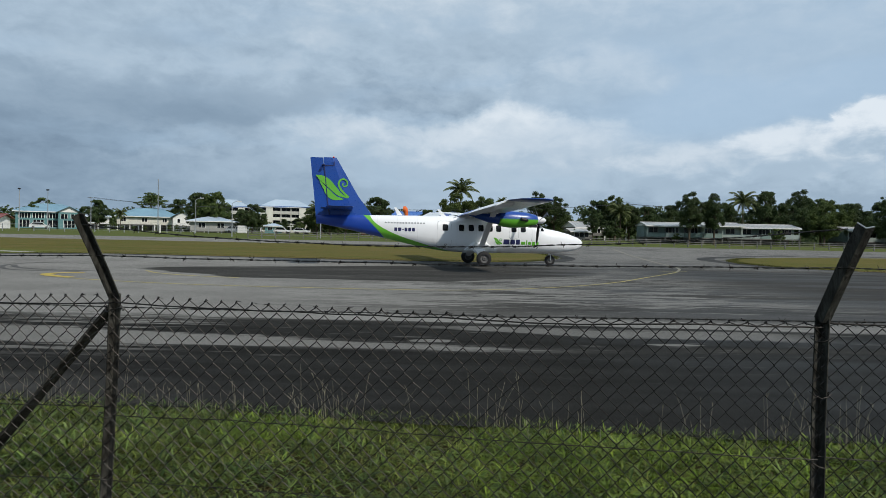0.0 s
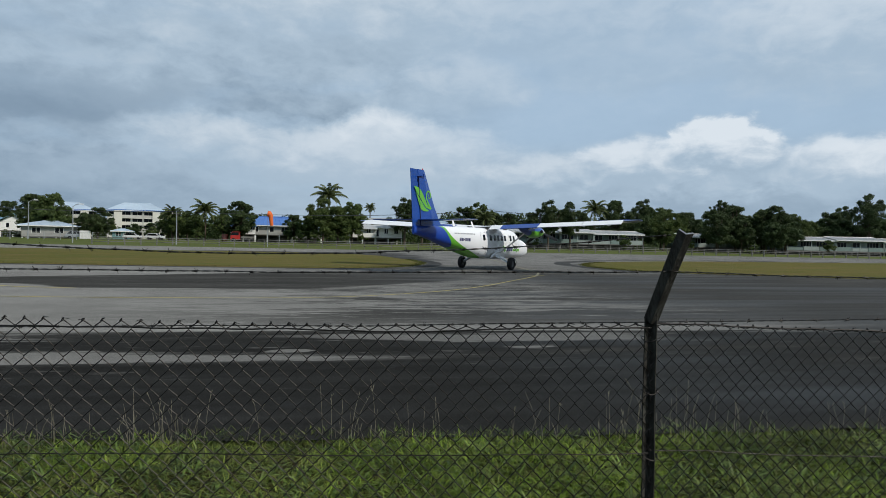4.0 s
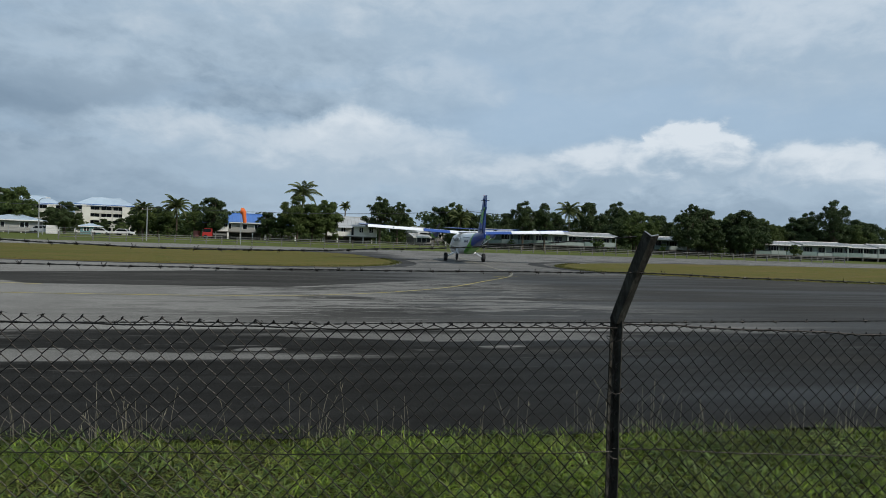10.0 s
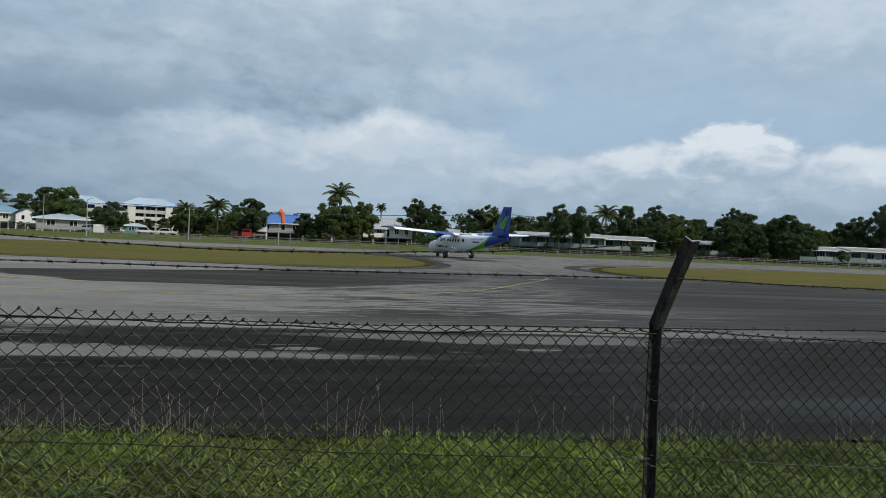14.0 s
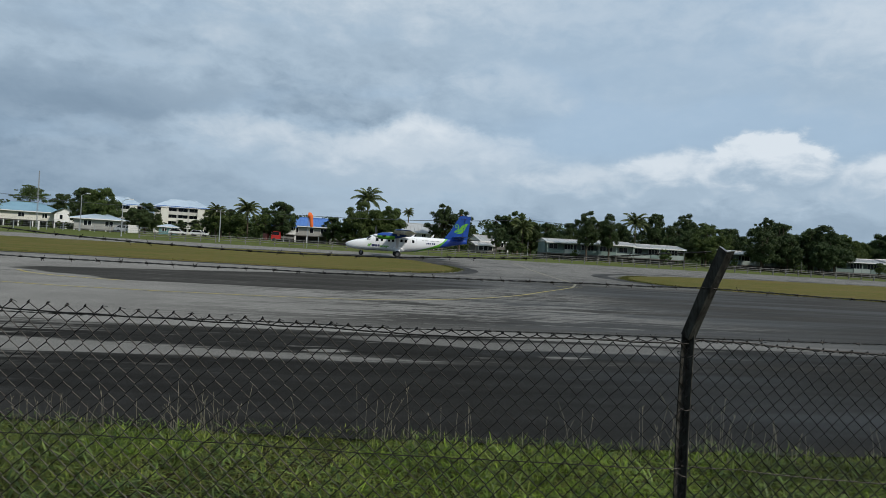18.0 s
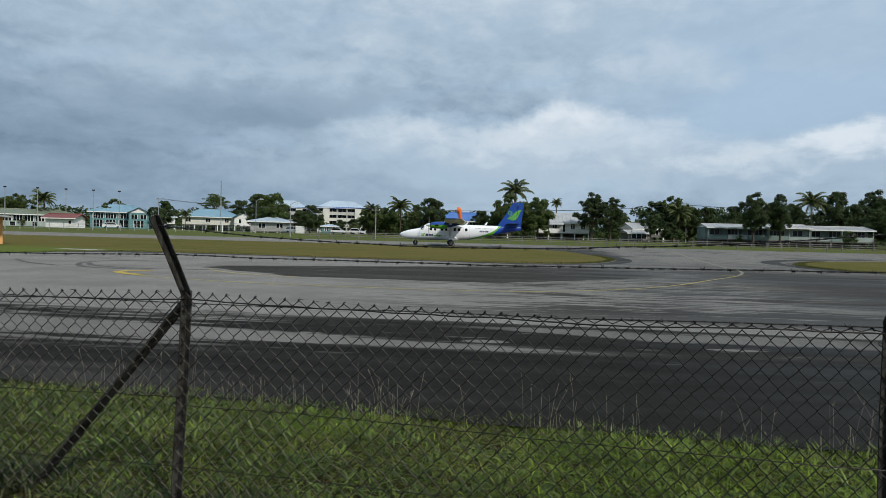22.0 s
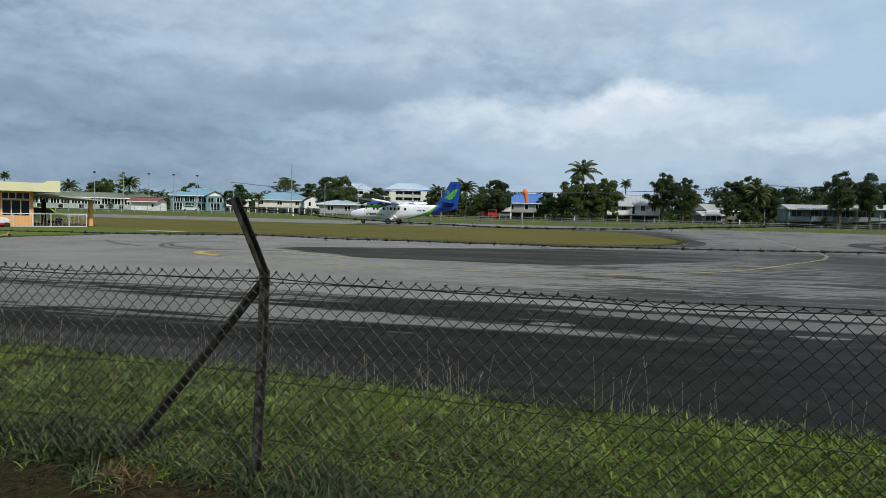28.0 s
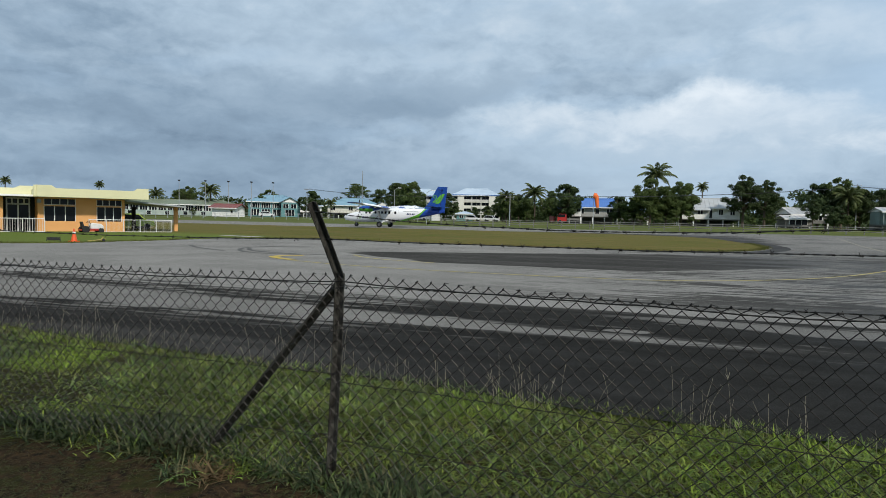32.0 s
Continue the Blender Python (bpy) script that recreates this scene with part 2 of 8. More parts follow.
M_SOILGRASS = leaf_material("trodden_grass", (0.026, 0.036, 0.010), (0.080, 0.085, 0.030), 1.0, (0.09, 0.065, 0.03))
# bluish tuft blades, darkened so the fence foot's shade sits in their colour
M_TUFT = leaf_material("shaded_tuft_blades", (0.014, 0.027, 0.009), (0.100, 0.135, 0.055), 1.0, (0.15, 0.125, 0.065), 0.45, 0.12, 1.0, 0.15)
M_CREEP = leaf_material("creeping_grass", (0.030, 0.025, 0.011), (0.085, 0.065, 0.030), 1.0, (0.11, 0.08, 0.04))
M_TURF = leaf_material("short_turf", (0.065, 0.078, 0.018), (0.135, 0.145, 0.036), 1.0, (0.15, 0.115, 0.045))
M_STRAW = leaf_material("straw_blades", (0.10, 0.070, 0.035), (0.22, 0.165, 0.090), 1.0)
M_DRY = leaf_material("dry_stems", (0.37, 0.35, 0.27), (0.26, 0.25, 0.18), 0.9)


# ---- mesh helpers ----
def box(bm, x0, x1, y0, y1, z0, z1):
    v = [bm.verts.new((x, y, z)) for x in (x0, x1) for y in (y0, y1) for z in (z0, z1)]
    for f in ((0, 1, 3, 2), (4, 6, 7, 5), (0, 4, 5, 1), (2, 3, 7, 6), (0, 2, 6, 4), (1, 5, 7, 3)):
        bm.faces.new([v[i] for i in f])
    return v


def tube(bm, pts, r0, r1=None, n=8, caps=True):
    """A round bar along points, from radius r0 to r1."""
    r1 = r0 if r1 is None else r1
    pts = [Vector(p) for p in pts]
    rings = []
    for i, p in enumerate(pts):
        d = (pts[min(i + 1, len(pts) - 1)] - pts[max(i - 1, 0)]).normalized()
        a = d.orthogonal().normalized() if abs(d.z) > 0.95 else d.cross(Vector((0, 0, 1))).normalized()
        b = d.cross(a)
        r = r0 + (r1 - r0) * i / max(1, len(pts) - 1)
        rings.append([bm.verts.new(p + (a * math.cos(k * math.tau / n) + b * math.sin(k * math.tau / n)) * r) for k in range(n)])
    for q, s in zip(rings, rings[1:]):
        for k in range(n):
            bm.faces.new((q[k], q[(k + 1) % n], s[(k + 1) % n], s[k]))
    if caps and n > 2:
        bm.faces.new(rings[0][::-1]), bm.faces.new(rings[-1])


def loft(bm, rings, caps=True):
    vs = [[bm.verts.new(p) for p in r] for r in rings]
    n = len(vs[0])
    for q, s in zip(vs, vs[1:]):
        for k in range(n):
            bm.faces.new((q[k], q[(k + 1) % n], s[(k + 1) % n], s[k]))
    if caps:
        bm.faces.new(vs[0][::-1]), bm.faces.new(vs[-1])
    return vs


def prism(bm, outline, y0, y1):
    """An (x, z) outline pushed from y0 to y1."""
    a = [bm.verts.new((x, y0, z)) for x, z in outline]
    b = [bm.verts.new((x, y1, z)) for x, z in outline]
    n = len(outline)
    bm.faces.new(a), bm.faces.new(b[::-1])
    for i in range(n):
        bm.faces.new((a[i], b[i], b[(i + 1) % n], a[(i + 1) % n]))


def finish(bm, name, mats, smooth=False):
    bmesh.ops.recalc_face_normals(bm, faces=bm.faces)
    me = bpy.data.meshes.new(name)
    bm.to_mesh(me)
    bm.free()
    for m in mats if isinstance(mats, (list, tuple)) else [mats]:
        me.materials.append(m)
    if smooth:
        me.shade_smooth()
        me.set_sharp_from_angle(angle=radians(40))
    return me


def part(name, bm, mat, parent=None, label="", smooth=False):
    ob = new(name, finish(bm, name, mat, smooth))
    ob.parent = parent
    return tagged(ob, label)


def thing(name, label, category, m=None, group="", kind=""):
    ob = tagged(new(name), label, category, group, kind)
    if m is not None:
        ob.matrix_world = m
    return ob


def solo(name, bm, mat, label, category, m=None, group="", kind="", smooth=False):
    ob = tagged(new(name, finish(bm, name, mat, smooth)), label, category, group, kind)
    if m is not None:
        ob.matrix_world = m
    return ob


def cloth(name, verts, faces, mat, smooth=False):
    me = bpy.data.meshes.new(name)
    me.from_pydata(verts, [], faces)
    me.materials.append(mat)
    if smooth:
        me.shade_smooth()
    return me


# ---- ground ----
PROFILE_Y = (-3000, 2.4, 3.4, 4.4, 14, 30, 62, 80, 104, 118, 140, 3000)
PROFILE_Z = (-0.18, -0.18, -0.13, 0, 0, -0.14, -0.14, 0.06, 0.12, 0.45, 0.85, 0.85)


def gz(x, y):
    return float(np.interp(y, PROFILE_Y, PROFILE_Z))


def ground_material():
    m = bpy.data.materials.new("grass_ground")
    m.use_nodes = True
    N = Nodes(m.node_tree)
    pos = N.add("ShaderNodeTexCoord").outputs["Object"]
    s = N.add("ShaderNodeSeparateXYZ", Vector=pos)
    n0, n1, n2 = N.noise(pos, 0.05, 5), N.noise(pos, 0.7, 5), N.noise(pos, 14, 5, 0.65)
    col = N.mix(N.step(n1, 0.35, 0.68), rgb((0.112, 0.104, 0.026)), rgb((0.142, 0.112, 0.036)))
    col = N.mix(N.math("MULTIPLY", N.step(n0, 0.4, 0.65), 0.6), col, rgb((0.082, 0.088, 0.018)))
    col = N.mix(N.math("MULTIPLY", N.step(n2, 0.42, 0.7), 0.55), col, rgb((0.030, 0.038, 0.010)))
    band = N.noise(N.add("ShaderNodeMapping", Vector=pos, Scale=(0.10, 0.55, 1)).outputs[0], 1.0, 6, 0.62)
    col = N.mix(N.math("MULTIPLY", N.step(band, 0.47, 0.66), 0.75), col, rgb((0.140, 0.104, 0.042)))
    col = N.mix(N.math("MULTIPLY", N.step(band, 0.46, 0.32), 0.7), col, rgb((0.072, 0.095, 0.020)))
    col = N.mix(N.math("MULTIPLY", N.step(N.noise(pos, 2.2, 6, 0.7), 0.5, 0.68), 0.5), col, rgb((0.050, 0.055, 0.016)))
    # greener turf beyond the runway
    col = N.mix(N.math("MULTIPLY", N.step(s.outputs[1], 84.0, 92.0), 0.75), col, N.mix(n1, rgb((0.060, 0.092, 0.026)), rgb((0.095, 0.115, 0.036))))
    # greener turf by the terminal
    col = N.mix(N.math("MULTIPLY", N.math("MULTIPLY", N.step(s.outputs[0], -23.0, -28.0), N.step(s.outputs[1], 46.0, 38.0)), 0.75), col, N.mix(n2, rgb((0.075, 0.125, 0.022)), rgb((0.120, 0.160, 0.035))))
    # dark thatch under the fence-side long grass, with shade between blades painted in
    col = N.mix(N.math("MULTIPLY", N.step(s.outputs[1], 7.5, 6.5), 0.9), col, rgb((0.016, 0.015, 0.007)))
    # bare earth where people and rain wear the ground outside the fence
    edge = N.math("ADD", s.outputs[1], N.math("MULTIPLY_ADD", n1, 0.5, -0.25))
    bare = N.math("MULTIPLY", N.step(edge, 3.55, 3.35), N.math("MULTIPLY", N.math("MULTIPLY", N.step(s.outputs[1], 0.6, 1.6), N.step(s.outputs[0], -8.0, -6.5)), N.step(N.math("ADD", s.outputs[0], N.math("MULTIPLY", n1, 1.2)), -0.6, -1.8)))
    soil = N.mix(N.step(n2, 0.35, 0.65), rgb((0.046, 0.030, 0.016)), rgb((0.010, 0.008, 0.006)))
    soil = N.mix(N.math("MULTIPLY", N.step(N.noise(pos, 3.1, 4, 0.6), 0.52, 0.62), 0.8), soil, rgb((0.024, 0.026, 0.008)))
    col = N.mix(bare, col, soil)
    p = N.add("ShaderNodeBsdfPrincipled", **{"Base Color": col, "Roughness": 0.95, "Specular IOR Level": 0.05})
    N.set(p.inputs["Normal"], N.add("ShaderNodeBump", Strength=0.8, Distance=0.06, Height=n2).outputs[0])
    N.tree.links.new(p.outputs[0], N.add("ShaderNodeOutputMaterial").inputs[0])
    return m


def asphalt_material():
    m = bpy.data.materials.new("patchy_asphalt")
    m.use_nodes = True
    N = Nodes(m.node_tree)
    pos = N.add("ShaderNodeTexCoord").outputs["Object"]
    s = N.add("ShaderNodeSeparateXYZ", Vector=pos)
    x, y = s.outputs[0], s.outputs[1]
    streak = N.add("ShaderNodeMapping", Vector=pos, Rotation=(0, 0, 0.02), Scale=(0.16, 2.2, 1)).outputs[0]
    wide = N.add("ShaderNodeMapping", Vector=pos, Scale=(0.05, 0.5, 1)).outputs[0]
    n_s, n_w, n_f, n_b = N.noise(streak, 1.0, 6, 0.62), N.noise(wide, 1.0, 4, 0.55), N.noise(pos, 90, 3, 0.7), N.noise(pos, 0.35, 5, 0.6)
    v = N.math("ADD", y, N.math("ADD", N.math("MULTIPLY", x, 0.05), N.math("MULTIPLY_ADD", n_s, 1.6, -0.8)))
    # damp, dark lanes along the near side, dry lighter strips between them
    near = N.step(v, 11.05, 10.75)
    n_j = N.noise(N.add("ShaderNodeMapping", Vector=pos, Location=(7, 2, 0), Scale=(0.55, 5.0, 1)).outputs[0], 1.0, 6, 0.65)
    vj = N.math("ADD", y, N.math("MULTIPLY_ADD", n_j, 0.9, -0.45))
    top_b = N.math("SUBTRACT", vj, N.math("MULTIPLY_ADD", x, -0.15, 8.62))
    strip_b = N.math("MULTIPLY", N.math("MULTIPLY", N.step(top_b, 0.10, -0.06), N.step(vj, 8.20, 8.36)), N.step(x, 2.3, -0.4))
    top_a = N.math("SUBTRACT", vj, N.math("MULTIPLY_ADD", N.step(x, -1.0, 3.0), -0.75, 10.35))
    strip_a = N.math("MULTIPLY", N.math("MULTIPLY", N.step(top_a, -0.08, 0.08), N.step(vj, 10.55, 10.40)), N.math("MULTIPLY", N.step(x, -1.5, 1.0), N.step(x, 6.6, 5.2)))
    ends = N.math("MULTIPLY", N.step(n_j, 0.50, 0.56), N.math("MULTIPLY", N.step(y, 7.1, 8.2), N.step(x, -3.0, -5.0)))
    belt = N.math("MULTIPLY", N.step(vj, 8.35, 8.6), N.step(vj, 10.25, 9.95))
    ends = N.math("MULTIPLY", ends, N.math("SUBTRACT", 1.0, N.math("MULTIPLY", belt, N.math("MULTIPLY", N.step(n_j, 0.62, 0.52), 0.9))))
    few = N.math("MULTIPLY", N.math("MULTIPLY", N.step(n_j, 0.60, 0.66), 0.5), N.step(y, 6.8, 8.4))
    for dash_x, dash_y, dash_l, dash_w in ((-0.22, 9.0, 0.34, 0.13), (-2.95, 9.18, 0.22, 0.07), (3.35, 9.05, 0.45, 0.08), (-6.2, 9.6, 0.5, 0.1)):
        du = N.math("DIVIDE", N.math("SUBTRACT", N.math("MULTIPLY_ADD", n_j, 0.5, x), dash_x + 0.25), dash_l)
        dv = N.math("DIVIDE", N.math("SUBTRACT", N.math("MULTIPLY_ADD", n_j, 0.3, y), dash_y + 0.15), dash_w)
        few = N.math("MAXIMUM", few, N.step(N.math("ADD", N.math("MULTIPLY", du, du), N.math("MULTIPLY", dv, dv)), 1.15, 0.75))
    strip = N.math("MAXIMUM", N.math("MAXIMUM", strip_b, N.math("MULTIPLY", strip_a, 0.9)), N.math("MAXIMUM", ends, few))
    near = N.math("MULTIPLY", near, N.math("SUBTRACT", 1.0, N.math("MULTIPLY", strip, 0.72)))
    far_v = N.math("ADD", y, N.math("MULTIPLY_ADD", n_b, 5.0, -2.5))
    # a wide damp hollow with a rounded western tip
    n_h = N.noise(N.add("ShaderNodeMapping", Vector=pos, Location=(4, 9, 0), Scale=(0.25, 0.8, 1)).outputs[0], 1.0, 5, 0.6)
    hol_v = N.math("ADD", y, N.math("MULTIPLY_ADD", n_h, 1.8, -0.9))
    far_rim = N.math("MINIMUM", N.math("MULTIPLY_ADD", x, 0.55, 34.6), 35.4)
    near_rim = N.math("ADD", N.math("MULTIPLY_ADD", N.math("MAXIMUM", x, 0.0), 0.9, 21.3), N.math("MULTIPLY", N.math("MAXIMUM", N.math("SUBTRACT", -7.0, x), 0.0), 0.75))
    lens_ = N.math("MULTIPLY", N.step(N.math("SUBTRACT", hol_v, near_rim), 0.0, 0.35), N.step(N.math("SUBTRACT", hol_v, far_rim), 0.0, -0.6))
    lens_ = N.math("MULTIPLY", lens_, N.math("MULTIPLY", N.step(x, -13.0, -12.0), N.step(N.math("ADD", x, N.math("MULTIPLY", n_s, 9.0)), 15.0, 9.0)))
    lens_ = N.math("MULTIPLY", lens_, 0.86)
    right = N.math("MULTIPLY", N.step(N.math("ADD", x, N.math("MULTIPLY", n_s, 9.0)), 11.0, 17.0), N.step(far_v, 40.0, 33.0))
    fillet = N.math("MULTIPLY", N.step(far_v, 54.0, 61.0), N.step(far_v, 83.0, 79.0))
    fillet = N.math("MULTIPLY", fillet, N.math("MULTIPLY", N.step(x, -16.0, -9.0), N.step(N.math("ADD", x, N.math("MULTIPLY", n_b, 8.0)), 18.5, 14.5)))
    dark = N.math("MAXIMUM", N.math("MAXIMUM", near, lens_), N.math("MAXIMUM", N.math("MULTIPLY", right, 0.85), N.math("MULTIPLY", fillet, 0.8)))
    n_t = N.noise(N.add("ShaderNodeMapping", Vector=pos, Rotation=(0, 0, 0.03), Location=(3, 1, 0), Scale=(0.42, 3.0, 1)).outputs[0], 1.0, 7, 0.72, 0.8)
    # wind-drawn wet streaks, closing into a belt beyond the dry strip
    n_q = N.noise(N.add("ShaderNodeMapping", Vector=pos, Location=(5, 3, 0), Scale=(0.16, 0.55, 1)).outputs[0], 1.0, 3, 0.5)
    wetter = N.math("ADD", N.math("MULTIPLY_ADD", n_q, 0.30, -0.15), N.math("MULTIPLY", N.step(x, 1.0, 9.0), 0.035))
    shore = N.math("MULTIPLY", N.math("MULTIPLY", N.step(vj, 11.65, 12.0), N.step(vj, 14.6, 13.2)), N.math("MULTIPLY", N.step(x, -3.5, 0.5), 0.10))
    mid = N.math("MULTIPLY", N.step(N.math("ADD", N.math("ADD", n_t, wetter), shore), 0.505, 0.545), 0.84)
    mid = N.math("MULTIPLY", mid, N.math("SUBTRACT", 1.0, N.math("MULTIPLY", N.math("MULTIPLY", N.step(vj, 10.3, 10.6), N.step(vj, 11.9, 11.6)), 0.7)))
    mid = N.math("MULTIPLY", mid, N.math("MULTIPLY", N.step(v, 9.5, 13.5), N.math("MULTIPLY", N.step(v, 60.0, 30.0), N.step(x, -7.0, 3.0))))
    n_p = N.noise(N.add("ShaderNodeMapping", Vector=pos, Location=(2, 8, 0), Scale=(0.22, 0.16, 1)).outputs[0], 1.0, 6, 0.66, 0.6)
    stain = N.math("MULTIPLY", N.math("MULTIPLY", N.step(n_p, 0.46, 0.66), N.step(y, 35.0, 41.0)), N.math("MULTIPLY", N.step(x, -4.0, 6.0), 0.55))
    dark = N.math("MAXIMUM", N.math("MAXIMUM", dark, mid), stain)
    dark = N.math("MULTIPLY", dark, N.math("SUBTRACT", 1.0, N.math("MULTIPLY", N.step(n_t, 0.60, 0.68), N.math("MULTIPLY", N.step(v, 5.5, 8.0), 0.4))))
    dark = N.math("MULTIPLY", dark, N.math("MULTIPLY_ADD", N.step(n_w, 0.30, 0.5), 0.25, 0.75))
    dry = N.mix(N.step(n_b, 0.35, 0.65), rgb((0.160, 0.156, 0.146)), rgb((0.202, 0.197, 0.184)))
    dry = N.mix(N.math("MULTIPLY", N.step(x, -3.0, 7.0), 0.8), dry, rgb((0.160, 0.157, 0.149)))
    n_m = N.noise(pos, 2.6, 6, 0.7)
    wet = N.mix(N.step(n_s, 0.35, 0.65), rgb((0.0170, 0.0171, 0.0164)), rgb((0.0240, 0.0242, 0.0232)))
    wet = N.mix(N.math("MULTIPLY", N.step(n_m, 0.50, 0.68), 0.5), wet, rgb((0.029, 0.030, 0.030)))
    col = N.mix(dark, dry, wet)
    col = N.mix(1.0, col, N.ramp(n_f, [(0.3, (0.55, 0.55, 0.55)), (0.5, (1.0, 1.0, 1.0)), (0.72, (1.7, 1.7, 1.7))]), "MULTIPLY")
    sheen = N.math("MULTIPLY", dark, N.math("MULTIPLY", N.step(n_w, 0.42, 0.62), N.step(x, 1.0, 6.0)))
    p = N.add("ShaderNodeBsdfPrincipled", **{"Base Color": col})
    N.set(p.inputs["Specular IOR Level"], N.math("MULTIPLY", sheen, 0.10))
    N.set(p.inputs["Roughness"], N.math("ADD", N.math("MULTIPLY_ADD", dark, -0.12, 0.92), N.math("MULTIPLY", sheen, -0.2)))
    N.set(p.inputs["Normal"], N.add("ShaderNodeBump", Strength=0.35, Distance=0.008, Height=n_f).outputs[0])
    N.tree.links.new(p.outputs[0], N.add("ShaderNodeOutputMaterial").inputs[0])
    return m


M_GROUND, M_ASPHALT = ground_material(), asphalt_material()
M_LINE = material("worn_yellow_line", (0.35, 0.29, 0.070), 0.8, 0, (0.22, 0.19, 0.085), 1.2, 0.65, 30, 0.2)
M_FAINT = material("worn_off_line", (0.20, 0.18, 0.10), 0.85, 0, (0.14, 0.135, 0.115), 0.6, 0.9, 30, 0.2)
M_LINE_END = material("fresh_yellow_paint", (0.45, 0.32, 0.03), 0.8, 0, (0.22, 0.18, 0.07), 3.0, 0.5, 30, 0.2)
M_CONCRETE = material("pale_concrete", (0.36, 0.35, 0.32), 0.9, 0, (0.24, 0.23, 0.21), 0.8, 0.6, 20, 0.2)


def sheet(xs, ys, lift, name, mat, inside=None):
    verts = [(x, y, gz(x, y) + lift) for y in ys for x in xs]
    n = len(xs)
    faces = [(j * n + i, j * n + i + 1, (j + 1) * n + i + 1, (j + 1) * n + i) for j in range(len(ys) - 1) for i in range(n - 1)]
    return cloth(name, verts, faces, mat, True)


far_x = [-3000, -1200, -500, -250, *range(-160, 161, 20), 250, 500, 1200, 3000]
far_y = [-3000, -600, -100, -20, 0, 2.4, 3.4, 4.4, 14, 22, 30, 46, 62, 71, 80, 92, 104, 111, 118, 129, 140, 160, 220, 400, 900, 3000]
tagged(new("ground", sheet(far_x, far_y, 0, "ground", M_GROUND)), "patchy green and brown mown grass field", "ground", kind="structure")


def near_edge(x):
    """The ragged line where the foreground grass ends."""
    return 4.92 - (0.13 if x < 0 else 0.08) * x + 0.10 * noise.noise((x * 0.7, 3.1, 0)) + 0.05 * noise.noise((x * 3.1, 9.1, 0))


def apron():
    xs = [-140 + 0.0 * i for i in range(1)] + [x for x in range(-120, -14, 4)] + [x * 0.25 for x in range(-56, 57)] + [x for x in range(16, 141, 4)]
    rows = [0.0, 0.03, 0.08, 0.2, 0.4, 0.6, 0.8, 1.0]
    knots = [None, 9, 14, 30, 46, 62, 80, 104]
    verts, faces = [], []
    for k, kn in enumerate(knots):
        for x in xs:
            y = near_edge(x) if kn is None and abs(x) < 20 else (4.92 - (0.13 if x < 0 else 0.08) * x if kn is None else kn)
            y = min(max(y, 3.5), 8.9) if kn is None else y
            verts.append((x, y, gz(x, y) + 0.03))
    n = len(xs)
    for j in range(len(knots) - 1):
        for i in range(n - 1):
            faces.append((j * n + i, j * n + i + 1, (j + 1) * n + i + 1, (j + 1) * n + i))
    ob = new("apron", cloth("apron", verts, faces, M_ASPHALT))
    tagged(ob, "dark damp and dry grey patched asphalt taxiway", "taxiway", kind="structure")


apron()


def smooth_line(pts, n=8, closed=False):
    """Catmull-Rom through points."""
    P = [Vector((p[0], p[1], 0)) for p in pts]
    out, m = [], len(P)
    rng = range(m) if closed else range(m - 1)
    for i in rng:
        a, b, c, d = (P[(i - 1) % m], P[i], P[(i + 1) % m], P[(i + 2) % m]) if closed else (P[max(i - 1, 0)], P[i], P[i + 1], P[min(i + 2, m - 1)])
        for k in range(n):
            t = k / n
            out.append(0.5 * (2 * b + (c - a) * t + (2 * a - 5 * b + 4 * c - d) * t * t + (3 * b - a - 3 * c + d) * t ** 3))
    if not closed:
        out.append(P[-1])
    return [(v.x, v.y) for v in out]


def island(name, outline, label, lift=0.07):
    """A raised grass bed with a ragged edge that slopes down to the asphalt."""
    bm = bmesh.new()
    ring = smooth_line(outline, 10, True)
    c = Vector((sum(p[0] for p in ring) / len(ring), sum(p[1] for p in ring) / len(ring)))
    top, low = [], []
    for x, y in ring:
        j = 0.25 * noise.noise((x * 0.9, y * 0.9, 4)) if abs(x) < 60 else 0
        low.append(bm.verts.new((x + j, y + j, gz(x, y) + 0.031)))
        d = (c - Vector((x, y))).normalized() * 0.35
        top.append(bm.verts.new((x + j + d.x, y + j + d.y, gz(x, y) + lift)))
    n = len(ring)
    for i in range(n):
        bm.faces.new((low[i], low[(i + 1) % n], top[(i + 1) % n], top[i]))
    f = bm.faces.new(top)
    bmesh.ops.triangulate(bm, faces=[f])
    bmesh.ops.bisect_plane(bm, geom=bm.verts[:] + bm.edges[:] + bm.faces[:], plane_co=(0, 30, 0), plane_no=(0, 1, 0))
    bmesh.ops.bisect_plane(bm, geom=bm.verts[:] + bm.edges[:] + bm.faces[:], plane_co=(0, 62, 0), plane_no=(0, 1, 0))
    for v in bm.verts:
        if v not in low:
            v.co.z = max(v.co.z, gz(v.co.x, v.co.y) + 0.031)
    return solo(name, bm, M_GROUND, label, "lawn", kind="structure")


ISLAND_L = [(-140, 20), (-60, 20), (-34, 21.6), (-28.4, 23.5), (-28.0, 30), (-26.5, 38.5), (-20, 40.8), (-8, 39.8), (1.5, 39.5), (6.2, 42.5), (8.6, 49), (9.2, 56),
            (8.6, 65), (6.5, 72), (0, 76), (-12, 77), (-60, 77), (-140, 77)]
ISLAND_R = [(23.6, 38.4), (21.9, 44), (23.4, 50.5), (27.5, 57.5), (34, 63.2), (46, 67), (70, 70), (140, 76), (140, 18), (70, 24), (44, 29.5), (32, 33.2)]
island("grass_island", ISLAND_L, "mown yellow-green grass island beside the taxiway")
island("grass_island", ISLAND_R, "mown yellow-green grass verge between taxiway and runway")


